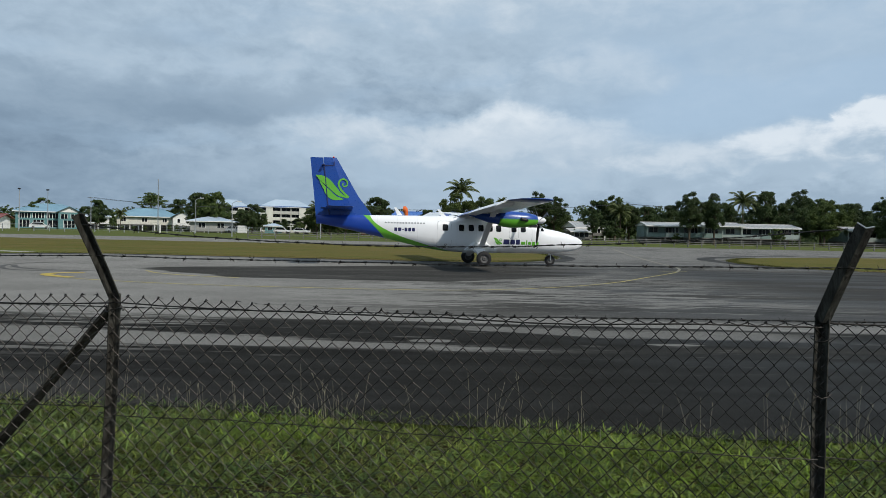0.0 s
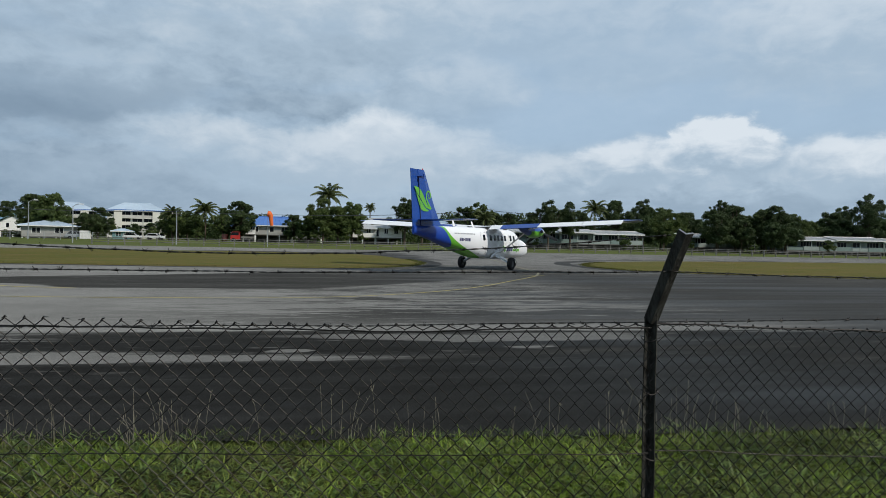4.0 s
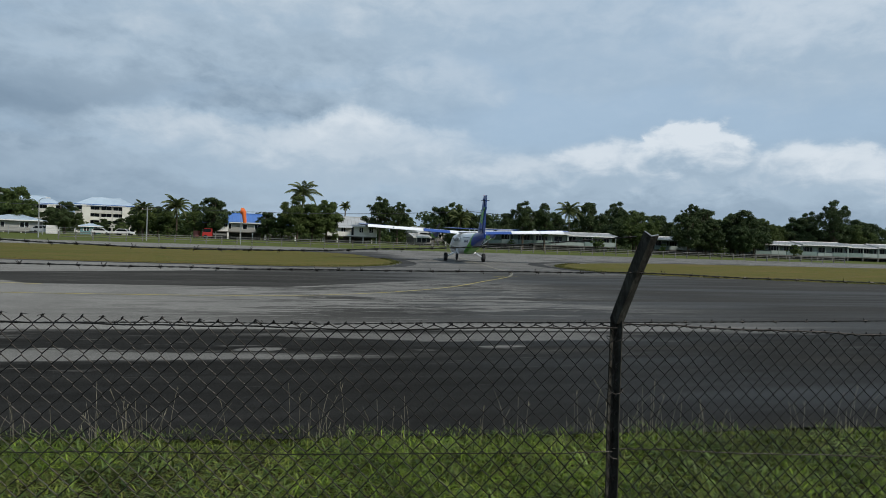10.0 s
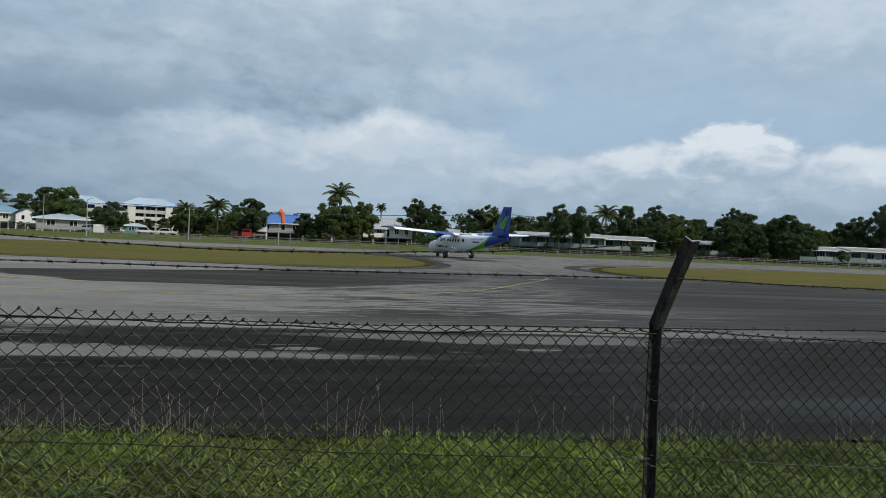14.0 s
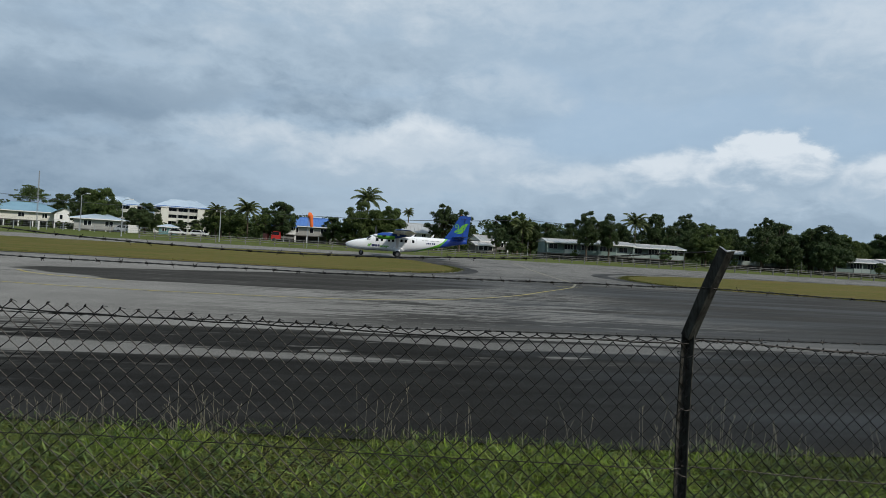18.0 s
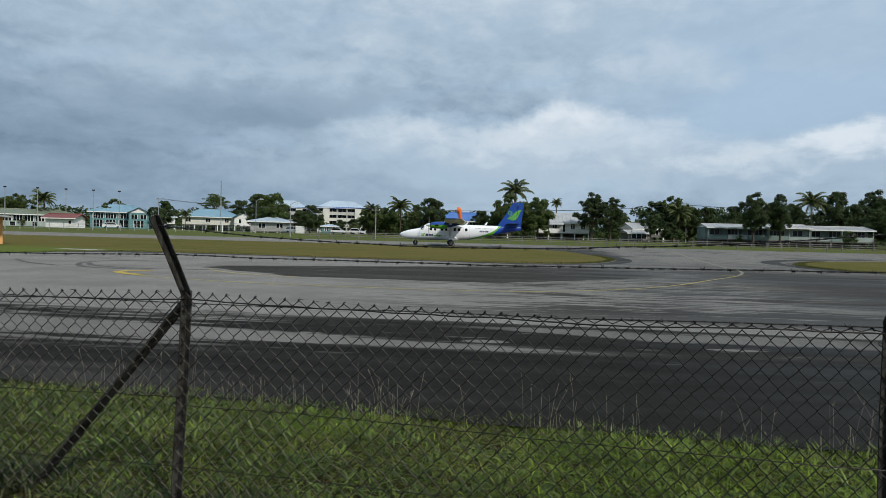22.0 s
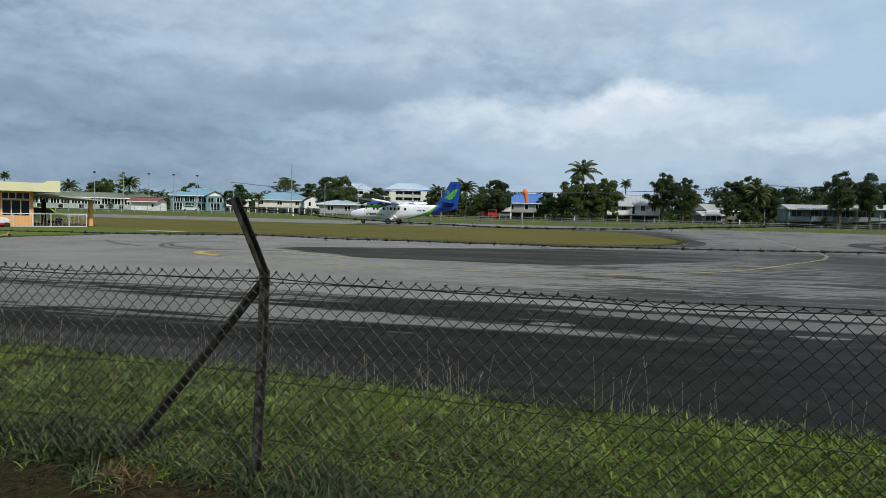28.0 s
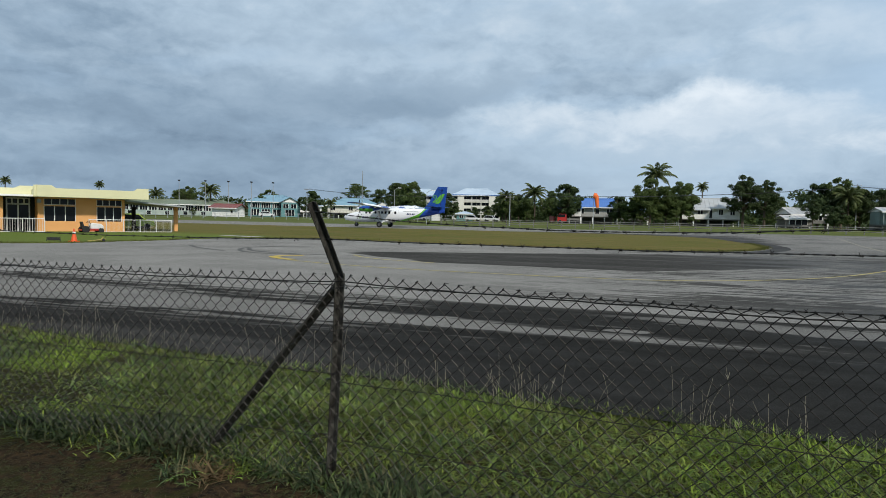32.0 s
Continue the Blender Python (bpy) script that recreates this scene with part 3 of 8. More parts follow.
def strip_mesh(name, pts, width, lift, mat, label, category, parent=None):
    bm = bmesh.new()
    line = smooth_line(pts, 10)
    prev = None
    for i, (x, y) in enumerate(line):
        a, b = Vector(line[max(i - 1, 0)]), Vector(line[min(i + 1, len(line) - 1)])
        d = (b - a).normalized()
        w = width * (1 + 0.15 * noise.noise((x * 2, y * 2, 1)))
        q = [bm.verts.new((x - d.y * s * w / 2, y + d.x * s * w / 2, gz(x, y) + lift)) for s in (-1, 1)]
        if prev:
            bm.faces.new((prev[0], q[0], q[1], prev[1]))
        prev = q
    return solo(name, bm, mat, label, category, kind="structure")


YELLOW = [(-13.3, 21.2), (-12.6, 20.1), (-10.5, 18.9), (-7, 17.9), (-2, 17.6), (1, 18.1), (4, 20.2), (6.5, 23.2), (9, 27.3), (11.9, 32.0)]
strip_mesh("taxi_line", YELLOW, 0.11, 0.036, M_LINE, "worn yellow painted taxi guide line", "road marking")
strip_mesh("taxi_line", [(11.9, 32.0), (13.4, 35.6), (14.2, 39), (15.2, 45), (18.9, 64.6), (22.5, 84)], 0.16, 0.036, M_FAINT, "almost worn-off yellow guide line on the taxiway", "road marking")
strip_mesh("taxi_line", [(-11.6, 24.3), (-10.6, 23.0), (-9.0, 21.9), (-7, 21.2)], 0.14, 0.036, M_LINE, "short worn yellow painted curve", "road marking")
strip_mesh("line_end", [(-12.9, 22.3), (-13.5, 21.6), (-13.4, 20.9), (-12.8, 20.3), (-11.9, 19.8)], 0.34, 0.040, M_LINE_END, "broad end of the yellow line", "road marking")
strip_mesh("hold_line", [(11.0, 31.9), (11.8, 32.4), (12.7, 32.7)], 0.14, 0.040, M_LINE, "short yellow holding mark", "road marking")
strip_mesh("concrete_path", [(-33, 40.5), (-29, 40.2), (-26.2, 39.6)], 1.1, 0.085, M_CONCRETE, "pale concrete strip at the lawn's edge", "path")

# damp asphalt along the islands' rims
M_DAMP = material("damp_asphalt", (0.022, 0.022, 0.022), 0.85, 0, (0.060, 0.060, 0.058), 0.5, 0.9, 25, 0.2, spec=0.05, stretch=(1, 1, 1))
strip_mesh("damp_asphalt", [(44, 29.4), (36, 31.6), (30, 34.0), (25.0, 36.6), (21.6, 40.5), (21.2, 46), (22.0, 52.3), (25.6, 59.6), (33.4, 66.0), (46, 69.6), (70, 72.6)], 1.5, 0.035, M_DAMP, "dark damp asphalt rim beside the verge", "taxiway")
strip_mesh("damp_asphalt", [(-27.5, 37.4), (-20, 40.1), (-8, 39.2), (1.8, 38.8), (7.0, 41.8), (9.6, 48.5), (10.3, 56), (9.7, 65.5), (7.6, 73)], 1.2, 0.035, M_DAMP, "dark damp asphalt rim beside the grass island", "taxiway")
strip_mesh("damp_asphalt", [(-31, 22.2), (-28.8, 24.5), (-28.6, 30), (-27.2, 38.0), (-24, 40.2)], 0.9, 0.035, M_DAMP, "dark damp asphalt rim beside the grass island", "taxiway")


M_SCUFF = material("tyre_scuff", (0.060, 0.060, 0.060), 0.9, 0, (0.125, 0.122, 0.116), 2.5, 0.9, 30, 0.1, spec=0.05)
for pts in ([(-17.2, 30.6), (-18.5, 29.0), (-18.7, 27.4), (-18.1, 25.6), (-16.6, 23.6), (-14.9, 22.8), (-13.4, 22.9)], [(-18.2, 26.4), (-16.8, 24.6), (-15.0, 23.6), (-13.2, 23.4), (-11.0, 24.0)], [(-22.5, 27.5), (-20.2, 25.2), (-17.6, 23.6)]):
    strip_mesh("tyre_mark", pts, 0.22, 0.037, M_SCUFF, "faint curved black tyre scuff on asphalt", "tyre mark")


# ---- fence ----
POSTS = [(-8.5, 3.31), (-5.3, 3.48), (-1.966, 3.385), (1.77, 2.82), (5.67, 1.94)]
ARM = Vector((-0.05, -0.27, 0.44))
JOINT_Z = {0: 1.205, 1: 1.205, 2: 1.212, 3: 1.235, 4: 1.25}


def arm_of(i):
    return ARM * (0.93 if i < 3 else 1.0)


def angle_bar(bm, path, turn, w=0.056, t=0.006):
    """An L-section steel bar swept along a path."""
    prof = [(0, 0), (w, 0), (w, t), (t, t), (t, w), (0, w)]
    prof = [(a - w * 0.35, b - w * 0.35) for a, b in prof]
    rings = []
    P = [Vector(p) for p in path]
    for i, p in enumerate(P):
        d = (P[min(i + 1, len(P) - 1)] - P[max(i - 1, 0)]).normalized()
        a = (Vector((math.cos(turn), math.sin(turn), 0)) - d * d.dot(Vector((math.cos(turn), math.sin(turn), 0)))).normalized()
        b = d.cross(a)
        rings.append([p + a * u + b * v for u, v in prof])
    loft(bm, rings)


def fence_post(i):
    x, y = POSTS[i]
    z = JOINT_Z[i]
    post = thing("fence_post", "rusty angle-iron fence post with outward-leaning arm", "fence post", pose(x, y, 0), group="fence posts")
    bm = bmesh.new()
    turn = radians((-140, -140, -118, -160, -160)[i])
    angle_bar(bm, [(-0.055 if i == 2 else 0, 0, -0.25), (-0.028 if i == 2 else 0.004, 0, 0.4), (-0.012 if i == 2 else 0, 0.004, 0.8), (0, 0, z + 0.01)], turn, 0.046)
    part("shaft", bm, M_RUST, post)
    bm = bmesh.new()
    arm_end = arm_of(i) * (1.0 if i != 2 else 1.06) + (Vector((-0.03, 0.03, 0.02)) if i == 2 else Vector((0.065 if i == 3 else 0, 0, 0)))
    angle_bar(bm, [Vector((0, 0, z - 0.015)), Vector((0, 0, z)) + arm_end * 0.5, Vector((0, 0, z)) + arm_end], turn + (math.pi if i > 2 else 0), 0.045 if i == 2 else 0.052)
    part("arm", bm, M_RUST, post)
    if i > 2:
        bm = bmesh.new()
        e = Vector((0, 0, z)) + arm_end
        angle_bar(bm, [e - arm_end.normalized() * 0.004, e + arm_end.normalized() * 0.004], turn + math.pi, 0.050)
        part("cut_end", bm, M_ALU, post, "bright bare steel cut end")
    if i == 2:
        bm = bmesh.new()
        angle_bar(bm, [(-0.03, 0.04, z - 0.06), (-0.575, 0.105, z * 0.425), (-1.22, 0.18, -0.24)], turn, 0.070)
        part("brace", bm, M_RUST, post, "slanting angle-iron brace")
    return post


for i in range(5):
    fence_post(i)


def wire(verts, faces, pts, r, n=4):
    """Adds a thin wire to plain lists."""
    base = len(verts)
    P = np.array(pts, float)
    d = np.gradient(P, axis=0)
    d /= np.linalg.norm(d, axis=1)[:, None] + 1e-9
    up = np.where(np.abs(d[:, 2:3]) > 0.9, np.array([[1.0, 0, 0]]), np.array([[0, 0, 1.0]]))
    a = np.cross(d, up)
    a /= np.linalg.norm(a, axis=1)[:, None] + 1e-9
    b = np.cross(d, a)
    for k in range(n):
        c, s = math.cos(k * math.tau / n), math.sin(k * math.tau / n)
        verts.extend((P + (a * c + b * s) * r).tolist())
    m = len(P)
    for k in range(n):
        o, q = base + k * m, base + ((k + 1) % n) * m
        faces.extend((o + i, o + i + 1, q + i + 1, q + i) for i in range(m - 1))


def chain_link(i):
    """One bay of diamond mesh between two posts, its line wires included."""
    (x0, y0), (x1, y1) = POSTS[i], POSTS[i + 1]
    a, b = Vector((x0, y0, 0)), Vector((x1, y1, 0))
    d = (b - a).normalized()
    side = Vector((d.y, -d.x, 0))
    length = (b - a).length
    z_a, z_b = JOINT_Z[i], JOINT_Z[i + 1]
    halves = ((0.043, 0.042), (0.0415, 0.0475), (0.0475, 0.0435), (0.038, 0.036))[i]
    rng = random.Random(40 + i)
    bay = thing("fence_bay", "dark rusty chain-link fence mesh with twisted top ends", "fence", group="fence bays")
    verts, faces = [], []
    edges = [0.0]
    while edges[-1] < length:
        edges.append(edges[-1] + halves[0] + (halves[1] - halves[0]) * edges[-1] / length)
    edges = [e * length / edges[-1] for e in edges]
    count = len(edges) - 1

    def spot(u, z):
        top = z_a + (z_b - z_a) * u / length - 0.03 * math.sin(math.pi * u / length)
        bulge = 0.02 * math.sin(u * 1.9 + i) + 0.012 * noise.noise((u * 1.3, z * 2.0, i))
        return a + d * (u + 0.008 * noise.noise((u * 4, z * 5, 2))) + side * bulge + Vector((0, 0, z * top / 1.18 + 0.006 * noise.noise((u * 5, 3, i))))
    for c in range(count):
        pts = []
        span = edges[c + 1] - edges[c]
        drop = span * 1.06
        for r in range(int(1.30 / drop) + 1):
            zz = 1.183 - max(r, (1 - (1.0, 1.0, 1.0 - 0.8 * c / count, 0.3)[i]) * 0.75) * drop
            left = (r + c) % 2 == 0
            u = edges[c] + (0.02 if left else 0.98) * span
            p = spot(u, zz)
            off = side * (0.003 if left else -0.003)
            pts += [p + off + Vector((0, 0, 0.0042)), p + off - Vector((0, 0, 0.0042))]
        tip = (c % 2 == 0)
        peak = (1.0, 1.0, 1.0 - 0.8 * c / count, 0.15)[i]
        lead = pts[0] + Vector((0, 0, rng.uniform(-0.004, 0.010) * peak - 0.024 * (1 - peak) if tip else -0.006)) + d * rng.uniform(-0.012, 0.012)
        pts = [lead] + pts
        wire(verts, faces, [tuple(p) for p in pts], 0.0027, 4)
        if c % 2 == 0:
            # the neighbour's end is wound round this one and bent aside
            q, r_ = pts[1], pts[1].lerp(pts[2], 0.2) - d * 0.010 - Vector((0, 0, 0.009))
            wire(verts, faces, [tuple(q + Vector((0, 0, 0.003))), tuple(r_)], 0.0028, 4)
            if rng.random() < 0.55:
                wire(verts, faces, [tuple(q), tuple(q + d * rng.uniform(-0.030, 0.030) + side * rng.uniform(-0.01, 0.01) + Vector((0, 0, rng.uniform(-0.012, 0.006))))], 0.0018, 3)
    ob = new("chain_link", cloth("chain_link", verts, faces, M_WIRE))
    ob.parent = bay
    for zz, r in (((1.135, 1.135, 1.140, 1.158)[i], 0.0038), ((0.555, 0.555, 0.515, 0.525)[i], 0.0026), (0.14, 0.0026)):
        verts, faces = [], []
        pts = [tuple(spot(u, zz + 0.012 * noise.noise((u * 1.4, zz, i))) + side * 0.006) for u in np.linspace(0, length, 40)]
        wire(verts, faces, pts, r, 4)
        ob = new("line_wire", cloth("line_wire", verts, faces, M_WIRE))
        ob.parent = bay


for i in range(4):
    chain_link(i)


def post_ties(i):
    x, y = POSTS[i]
    for k, z in enumerate((0.16, 0.52, 0.86, 1.13)):
        bm = bmesh.new()
        r = 0.045
        lean = -0.055 * (1.2 - z) if i == 2 else 0
        tube(bm, [(x + lean + r * math.cos(a) * 1.1, y + r * math.sin(a), z + 0.012 * math.sin(2 * a + k)) for a in [q * math.tau / 10 for q in range(11)]], 0.0028, n=4)
        solo("tie_wire", bm, M_WIRE, "twisted tie wire holding the mesh to its post", "wire", group="tie wires")


for i in range(1, 5):
    post_ties(i)


def barbed(pts, name_label, seed, gap=0.118):
    """A two-strand barbed wire through points, with a barb at every gap."""
    rng = random.Random(seed)
    P = [Vector(p) for p in pts]
    strand = thing("barbed_wire", name_label, "barbed wire", group="barbed wires")
    verts, faces = [], []
    for ph in (0, math.pi):
        line, s = [], 0.0
        for q, r in zip(P, P[1:]):
            n = max(2, int((r - q).length / 0.02))
            for k in range(n):
                p = q.lerp(r, k / n)
                s += (r - q).length / n
                line.append((p.x, p.y + 0.0022 * math.cos(s * 60 + ph), p.z + 0.0022 * math.sin(s * 60 + ph)))
        wire(verts, faces, line, 0.0020, 3)
    ob = new("strand", cloth("strand", verts, faces, M_WIRE))
    ob.parent = strand
    carry = 0.05
    for q, r in zip(P, P[1:]):
        d = (r - q)
        ln = d.length
        d.normalize()
        u = carry
        while u < ln:
            p = q + d * u
            verts, faces = [], []
            for k in range(4):
                ang = rng.uniform(0, math.tau)
                out = Vector((d.x * 0.5 * (1 if k % 2 else -1), math.cos(ang), math.sin(ang))).normalized() * rng.uniform(0.012, 0.019)
                wire(verts, faces, [tuple(p + d * (k - 1.5) * 0.003), tuple(p + out + d * (k - 1.5) * 0.003)], 0.0014, 3)
            wire(verts, faces, [tuple(p - d * 0.008), tuple(p), tuple(p + d * 0.008)], 0.0046, 5)
            b = new("barb", cloth("barb", verts, faces, M_WIRE))
            b.parent = strand
            u += gap * rng.uniform(0.85, 1.2)
        carry = u - ln


def arm_at(i, k):
    return Vector((POSTS[i][0], POSTS[i][1], JOINT_Z[i])) + arm_of(i) * k + Vector((0, -0.02, 0))


def sagging(a, b, sag, n=14, seed=0):
    return [a.lerp(b, k / n) + Vector((0, 0, -4 * sag * (k / n) * (1 - k / n) + 0.006 * noise.noise((k * 0.8, seed, 0)))) for k in range(n + 1)]


low = [(-8.476, 3.337, 1.158), (-6.82, 3.438, 1.153), (-3.6, 3.456, 1.15), (-1.999, 3.41, 1.135), (-1.136, 3.287, 1.147), (-0.341, 3.169, 1.164), (0.286, 3.07, 1.168), (0.982, 2.96, 1.191), (1.8, 2.83, 1.21), (2.5, 2.67, 1.235), (3.2, 2.51, 1.262), (5.67, 1.96, 1.30)]
barbed([(x, y + 0.03, z) for x, y, z in low], "old barbed wire running along the mesh top", 9, 0.16)
barbed(sagging(arm_at(0, 0.57), arm_at(1, 0.57), 0.02, seed=1)[:-1] + sagging(arm_at(1, 0.57), arm_at(2, 0.57), 0.02, seed=2), "taut rusty barbed wire on the leaning arms", 1)
barbed(sagging(arm_at(2, 0.57), arm_at(3, 0.57), 0.015, seed=3), "taut rusty barbed wire on the leaning arms", 2)
barbed(sagging(arm_at(3, 0.57), arm_at(4, 0.57), 0.02, seed=4), "taut rusty barbed wire on the leaning arms", 3)
barbed(sagging(arm_at(2, 0.98), arm_at(3, 0.98), 0.10, 18, 5), "slack sagging rusty barbed wire between the arm tips", 4)


# ---- the aircraft ----
def fuselage_ring(x, lo, hi, hw, n=28, p=2.6):
    """A rounded-square section."""
    zc, hz = (lo + hi) / 2, (hi - lo) / 2
    out = []
    for k in range(n):
        a = k * math.tau / n
        c, s = math.cos(a), math.sin(a)
        out.append((x, hw * math.copysign(abs(c) ** (2 / p), c), zc + hz * math.copysign(abs(s) ** (2 / p), s)))
    return out


STATIONS = [(6.5, 1.46, 1.58, 0.05), (6.40, 1.29, 1.70, 0.18), (6.1, 1.11, 1.86, 0.36), (5.5, 0.97, 2.06, 0.58), (4.8, 0.90, 2.22, 0.74), (4.2, 0.88, 2.32, 0.80),
            (3.95, 0.87, 2.37, 0.82), (3.55, 0.87, 2.66, 0.84), (3.2, 0.87, 2.83, 0.86), (2.6, 0.87, 2.90, 0.87), (1.0, 0.87, 2.92, 0.87), (-1.0, 0.88, 2.92, 0.87),
            (-2.0, 0.95, 2.91, 0.86), (-3.0, 1.10, 2.90, 0.81), (-4.2, 1.36, 2.88, 0.70), (-5.6, 1.68, 2.86, 0.54), (-7.0, 1.98, 2.85, 0.36), (-8.2, 2.22, 2.84, 0.20), (-8.95, 2.36, 2.80, 0.09)]


def fuselage_side(x, z):
    """Half width of the body at a place on its side."""
    S = sorted(STATIONS)
    xs = [s[0] for s in S]
    lo, hi, hw = (float(np.interp(x, xs, [s[k] for s in S])) for k in (1, 2, 3))
    t = min(0.999, abs((z - (lo + hi) / 2) / ((hi - lo) / 2)))
    return hw * (1 - t ** 2.6) ** (1 / 2.6)


def livery():
    """White body, blue tail with a green sweep ahead of it along the belly."""
    m = bpy.data.materials.new("aircraft_livery")
    m.use_nodes = True
    N = Nodes(m.node_tree)
    pos = N.add("ShaderNodeTexCoord").outputs["Object"]
    s = N.add("ShaderNodeSeparateXYZ", Vector=pos)
    x, z = s.outputs[0], s.outputs[2]
    d = N.math("SUBTRACT", 2.95, z)
    edge_b = N.math("MULTIPLY_ADD", d, 0.95, -6.55)
    edge_g = N.math("ADD", N.math("MAXIMUM", N.math("MULTIPLY_ADD", N.math("MULTIPLY", d, d), 1.12, -6.1), N.math("ADD", edge_b, 0.22)), 0.0)
    is_b = N.step(N.math("SUBTRACT", edge_b, x), -0.008, 0.008)
    is_g = N.step(N.math("SUBTRACT", edge_g, x), -0.008, 0.008)
    big = N.noise(pos, 1.4, 4)
    white = N.mix(N.math("MULTIPLY", big, 0.35), rgb((0.82, 0.83, 0.84)), rgb((0.66, 0.67, 0.68)))
    seams = N.math("ADD", N.step(N.math("ABSOLUTE", N.math("PINGPONG", N.math("ADD", x, 20.0), 0.55)), 0.012, 0.004), 0.0)
    white = N.mix(N.math("MULTIPLY", seams, 0.22), white, rgb((0.35, 0.36, 0.38)))
    grime = N.math("MULTIPLY", N.step(z, 1.25, 0.85), N.step(N.noise(pos, 3.0, 5), 0.35, 0.65))
    white = N.mix(N.math("MULTIPLY", grime, 0.3), white, rgb((0.30, 0.28, 0.26)))
    col = N.mix(is_g, white, rgb((0.13, 0.42, 0.035)))
    col = N.mix(is_b, col, N.mix(big, rgb((0.012, 0.060, 0.36)), rgb((0.010, 0.045, 0.29))))
    p = N.add("ShaderNodeBsdfPrincipled", **{"Base Color": col, "Roughness": 0.3})
    N.tree.links.new(p.outputs[0], N.add("ShaderNodeOutputMaterial").inputs[0])
    return m


def airfoil(chord, thick, x_lead, y, z, n=16):
    pts = []
    for k in range(n):
        a = k * math.tau / n
        c = (1 - math.cos(a)) / 2
        t = thick * (1.5 * math.sqrt(max(c, 0)) * (1 - c) + 0.12 * (1 - c) + 0.05)
        pts.append((x_lead - c * chord, y, z + (t if a < math.pi else -t * 0.55) * (1 if 0 < k else 0)))
    return pts


def build_airplane():
    plane = thing("airplane", "white and blue twin-propeller high-wing airliner with green leaf tail", "airplane")
    M_LIV = livery()
    bm = bmesh.new()
    loft(bm, [fuselage_ring(*s) for s in STATIONS])
    part("fuselage", bm, M_LIV, plane, smooth=True)
    # fin and rudder
    bm = bmesh.new()
    loft(bm, [[(-5.9, 0, 2.78), (-6.9, 0.10, 2.75), (-8.25, 0.09, 2.75), (-8.25, -0.09, 2.75), (-6.9, -0.10, 2.75)],
              [(-6.75, 0, 3.9), (-7.4, 0.09, 3.9), (-8.42, 0.07, 3.9), (-8.42, -0.07, 3.9), (-7.4, -0.09, 3.9)],
              [(-7.80, 0, 5.70), (-8.1, 0.06, 5.70), (-8.62, 0.05, 5.70), (-8.62, -0.05, 5.70), (-8.1, -0.06, 5.70)],
              [(-7.95, 0, 5.94), (-8.15, 0.03, 5.94), (-8.64, 0.03, 5.94), (-8.64, -0.03, 5.94), (-8.15, -0.03, 5.94)]])
    part("tail_fin", bm, M_BLUE, plane, "blue tail fin")
    bm = bmesh.new()
    loft(bm, [[(-8.27, 0.08, 2.32), (-8.98, 0.012, 2.32), (-8.98, -0.012, 2.32), (-8.27, -0.08, 2.32)],
              [(-8.44, 0.06, 3.9), (-9.12, 0.012, 3.9), (-9.12, -0.012, 3.9), (-8.44, -0.06, 3.9)],
              [(-8.66, 0.03, 5.92), (-9.35, 0.01, 5.92), (-9.35, -0.01, 5.92), (-8.66, -0.03, 5.92)]])
    part("rudder", bm, M_BLUE, plane, "blue rudder")
    for side in (-1, 1):
        bm = bmesh.new()
        loft(bm, [[(x - 0.022, side * y0, z), (x + 0.022, side * y0, z), (x + 0.022, side * (y0 - 0.03), z), (x - 0.022, side * (y0 - 0.03), z)] for x, y0, z in ((-8.26, 0.104, 2.5), (-8.43, 0.104, 3.9), (-8.60, 0.088, 5.5))])
        box(bm, -8.60, -8.05, min(side * 0.05, side * 0.088), max(side * 0.05, side * 0.088), 5.48, 5.52), box(bm, -8.09, -8.05, min(side * 0.05, side * 0.088), max(side * 0.05, side * 0.088), 5.52, 5.72)
        part("hinge_line", bm, M_NAVY, plane)
    bm = bmesh.new()
    box(bm, -8.72, -8.58, -0.35, 0.35, 5.50, 5.54)
    part("rudder_horn", bm, M_NAVY, plane)
    bm = bmesh.new()
    tube(bm, [(-8.1, 0, 5.94), (-8.1, 0, 6.02)], 0.05, 0.02, 10)
    part("beacon", bm, material("red_lens", (0.5, 0.03, 0.02), 0.25), plane)
    # stabiliser
    for s in (-1, 1):
        bm = bmesh.new()
        loft(bm, [airfoil(1.55, 0.075, -7.05, s * 0.05, 3.13, 12), airfoil(1.35, 0.065, -7.15, s * 2.9, 3.18, 12), airfoil(1.0, 0.03, -7.35, s * 3.2, 3.19, 12)])
        part("tailplane", bm, M_BLUE, plane, "dark blue tailplane", smooth=True)
        bm = bmesh.new()
        box(bm, -8.75, -8.52, min(s * 0.2, s * 2.9), max(s * 0.2, s * 2.9), 3.12, 3.16)
        part("elevator", bm, M_BLUE, plane)
    # wing
    def dih(y):
        return 2.98 + abs(y) * 0.042
    for s in (-1, 1):
        bm = bmesh.new()
        loft(bm, [airfoil(1.95, 0.13, 0.85, s * y, dih(y), 18) for y in (0.0, 1.6, 4.3, 9.35)])
        part("wing", bm, M_WHITE, plane, "white wing", smooth=True)
        bm = bmesh.new()
        loft(bm, [airfoil(c, th, x0, s * y, dih(y) + dz, 18) for c, th, x0, y, dz in ((1.97, 0.135, 0.855, 9.33, 0), (1.95, 0.13, 0.85, 9.7, 0), (1.75, 0.11, 0.78, 9.98, 0.0), (1.35, 0.06, 0.60, 10.13, 0.02), (0.9, 0.02, 0.36, 10.18, 0.03))])
        part("wing_tip", bm, M_BLUE, plane, "rounded blue wing tip", smooth=True)
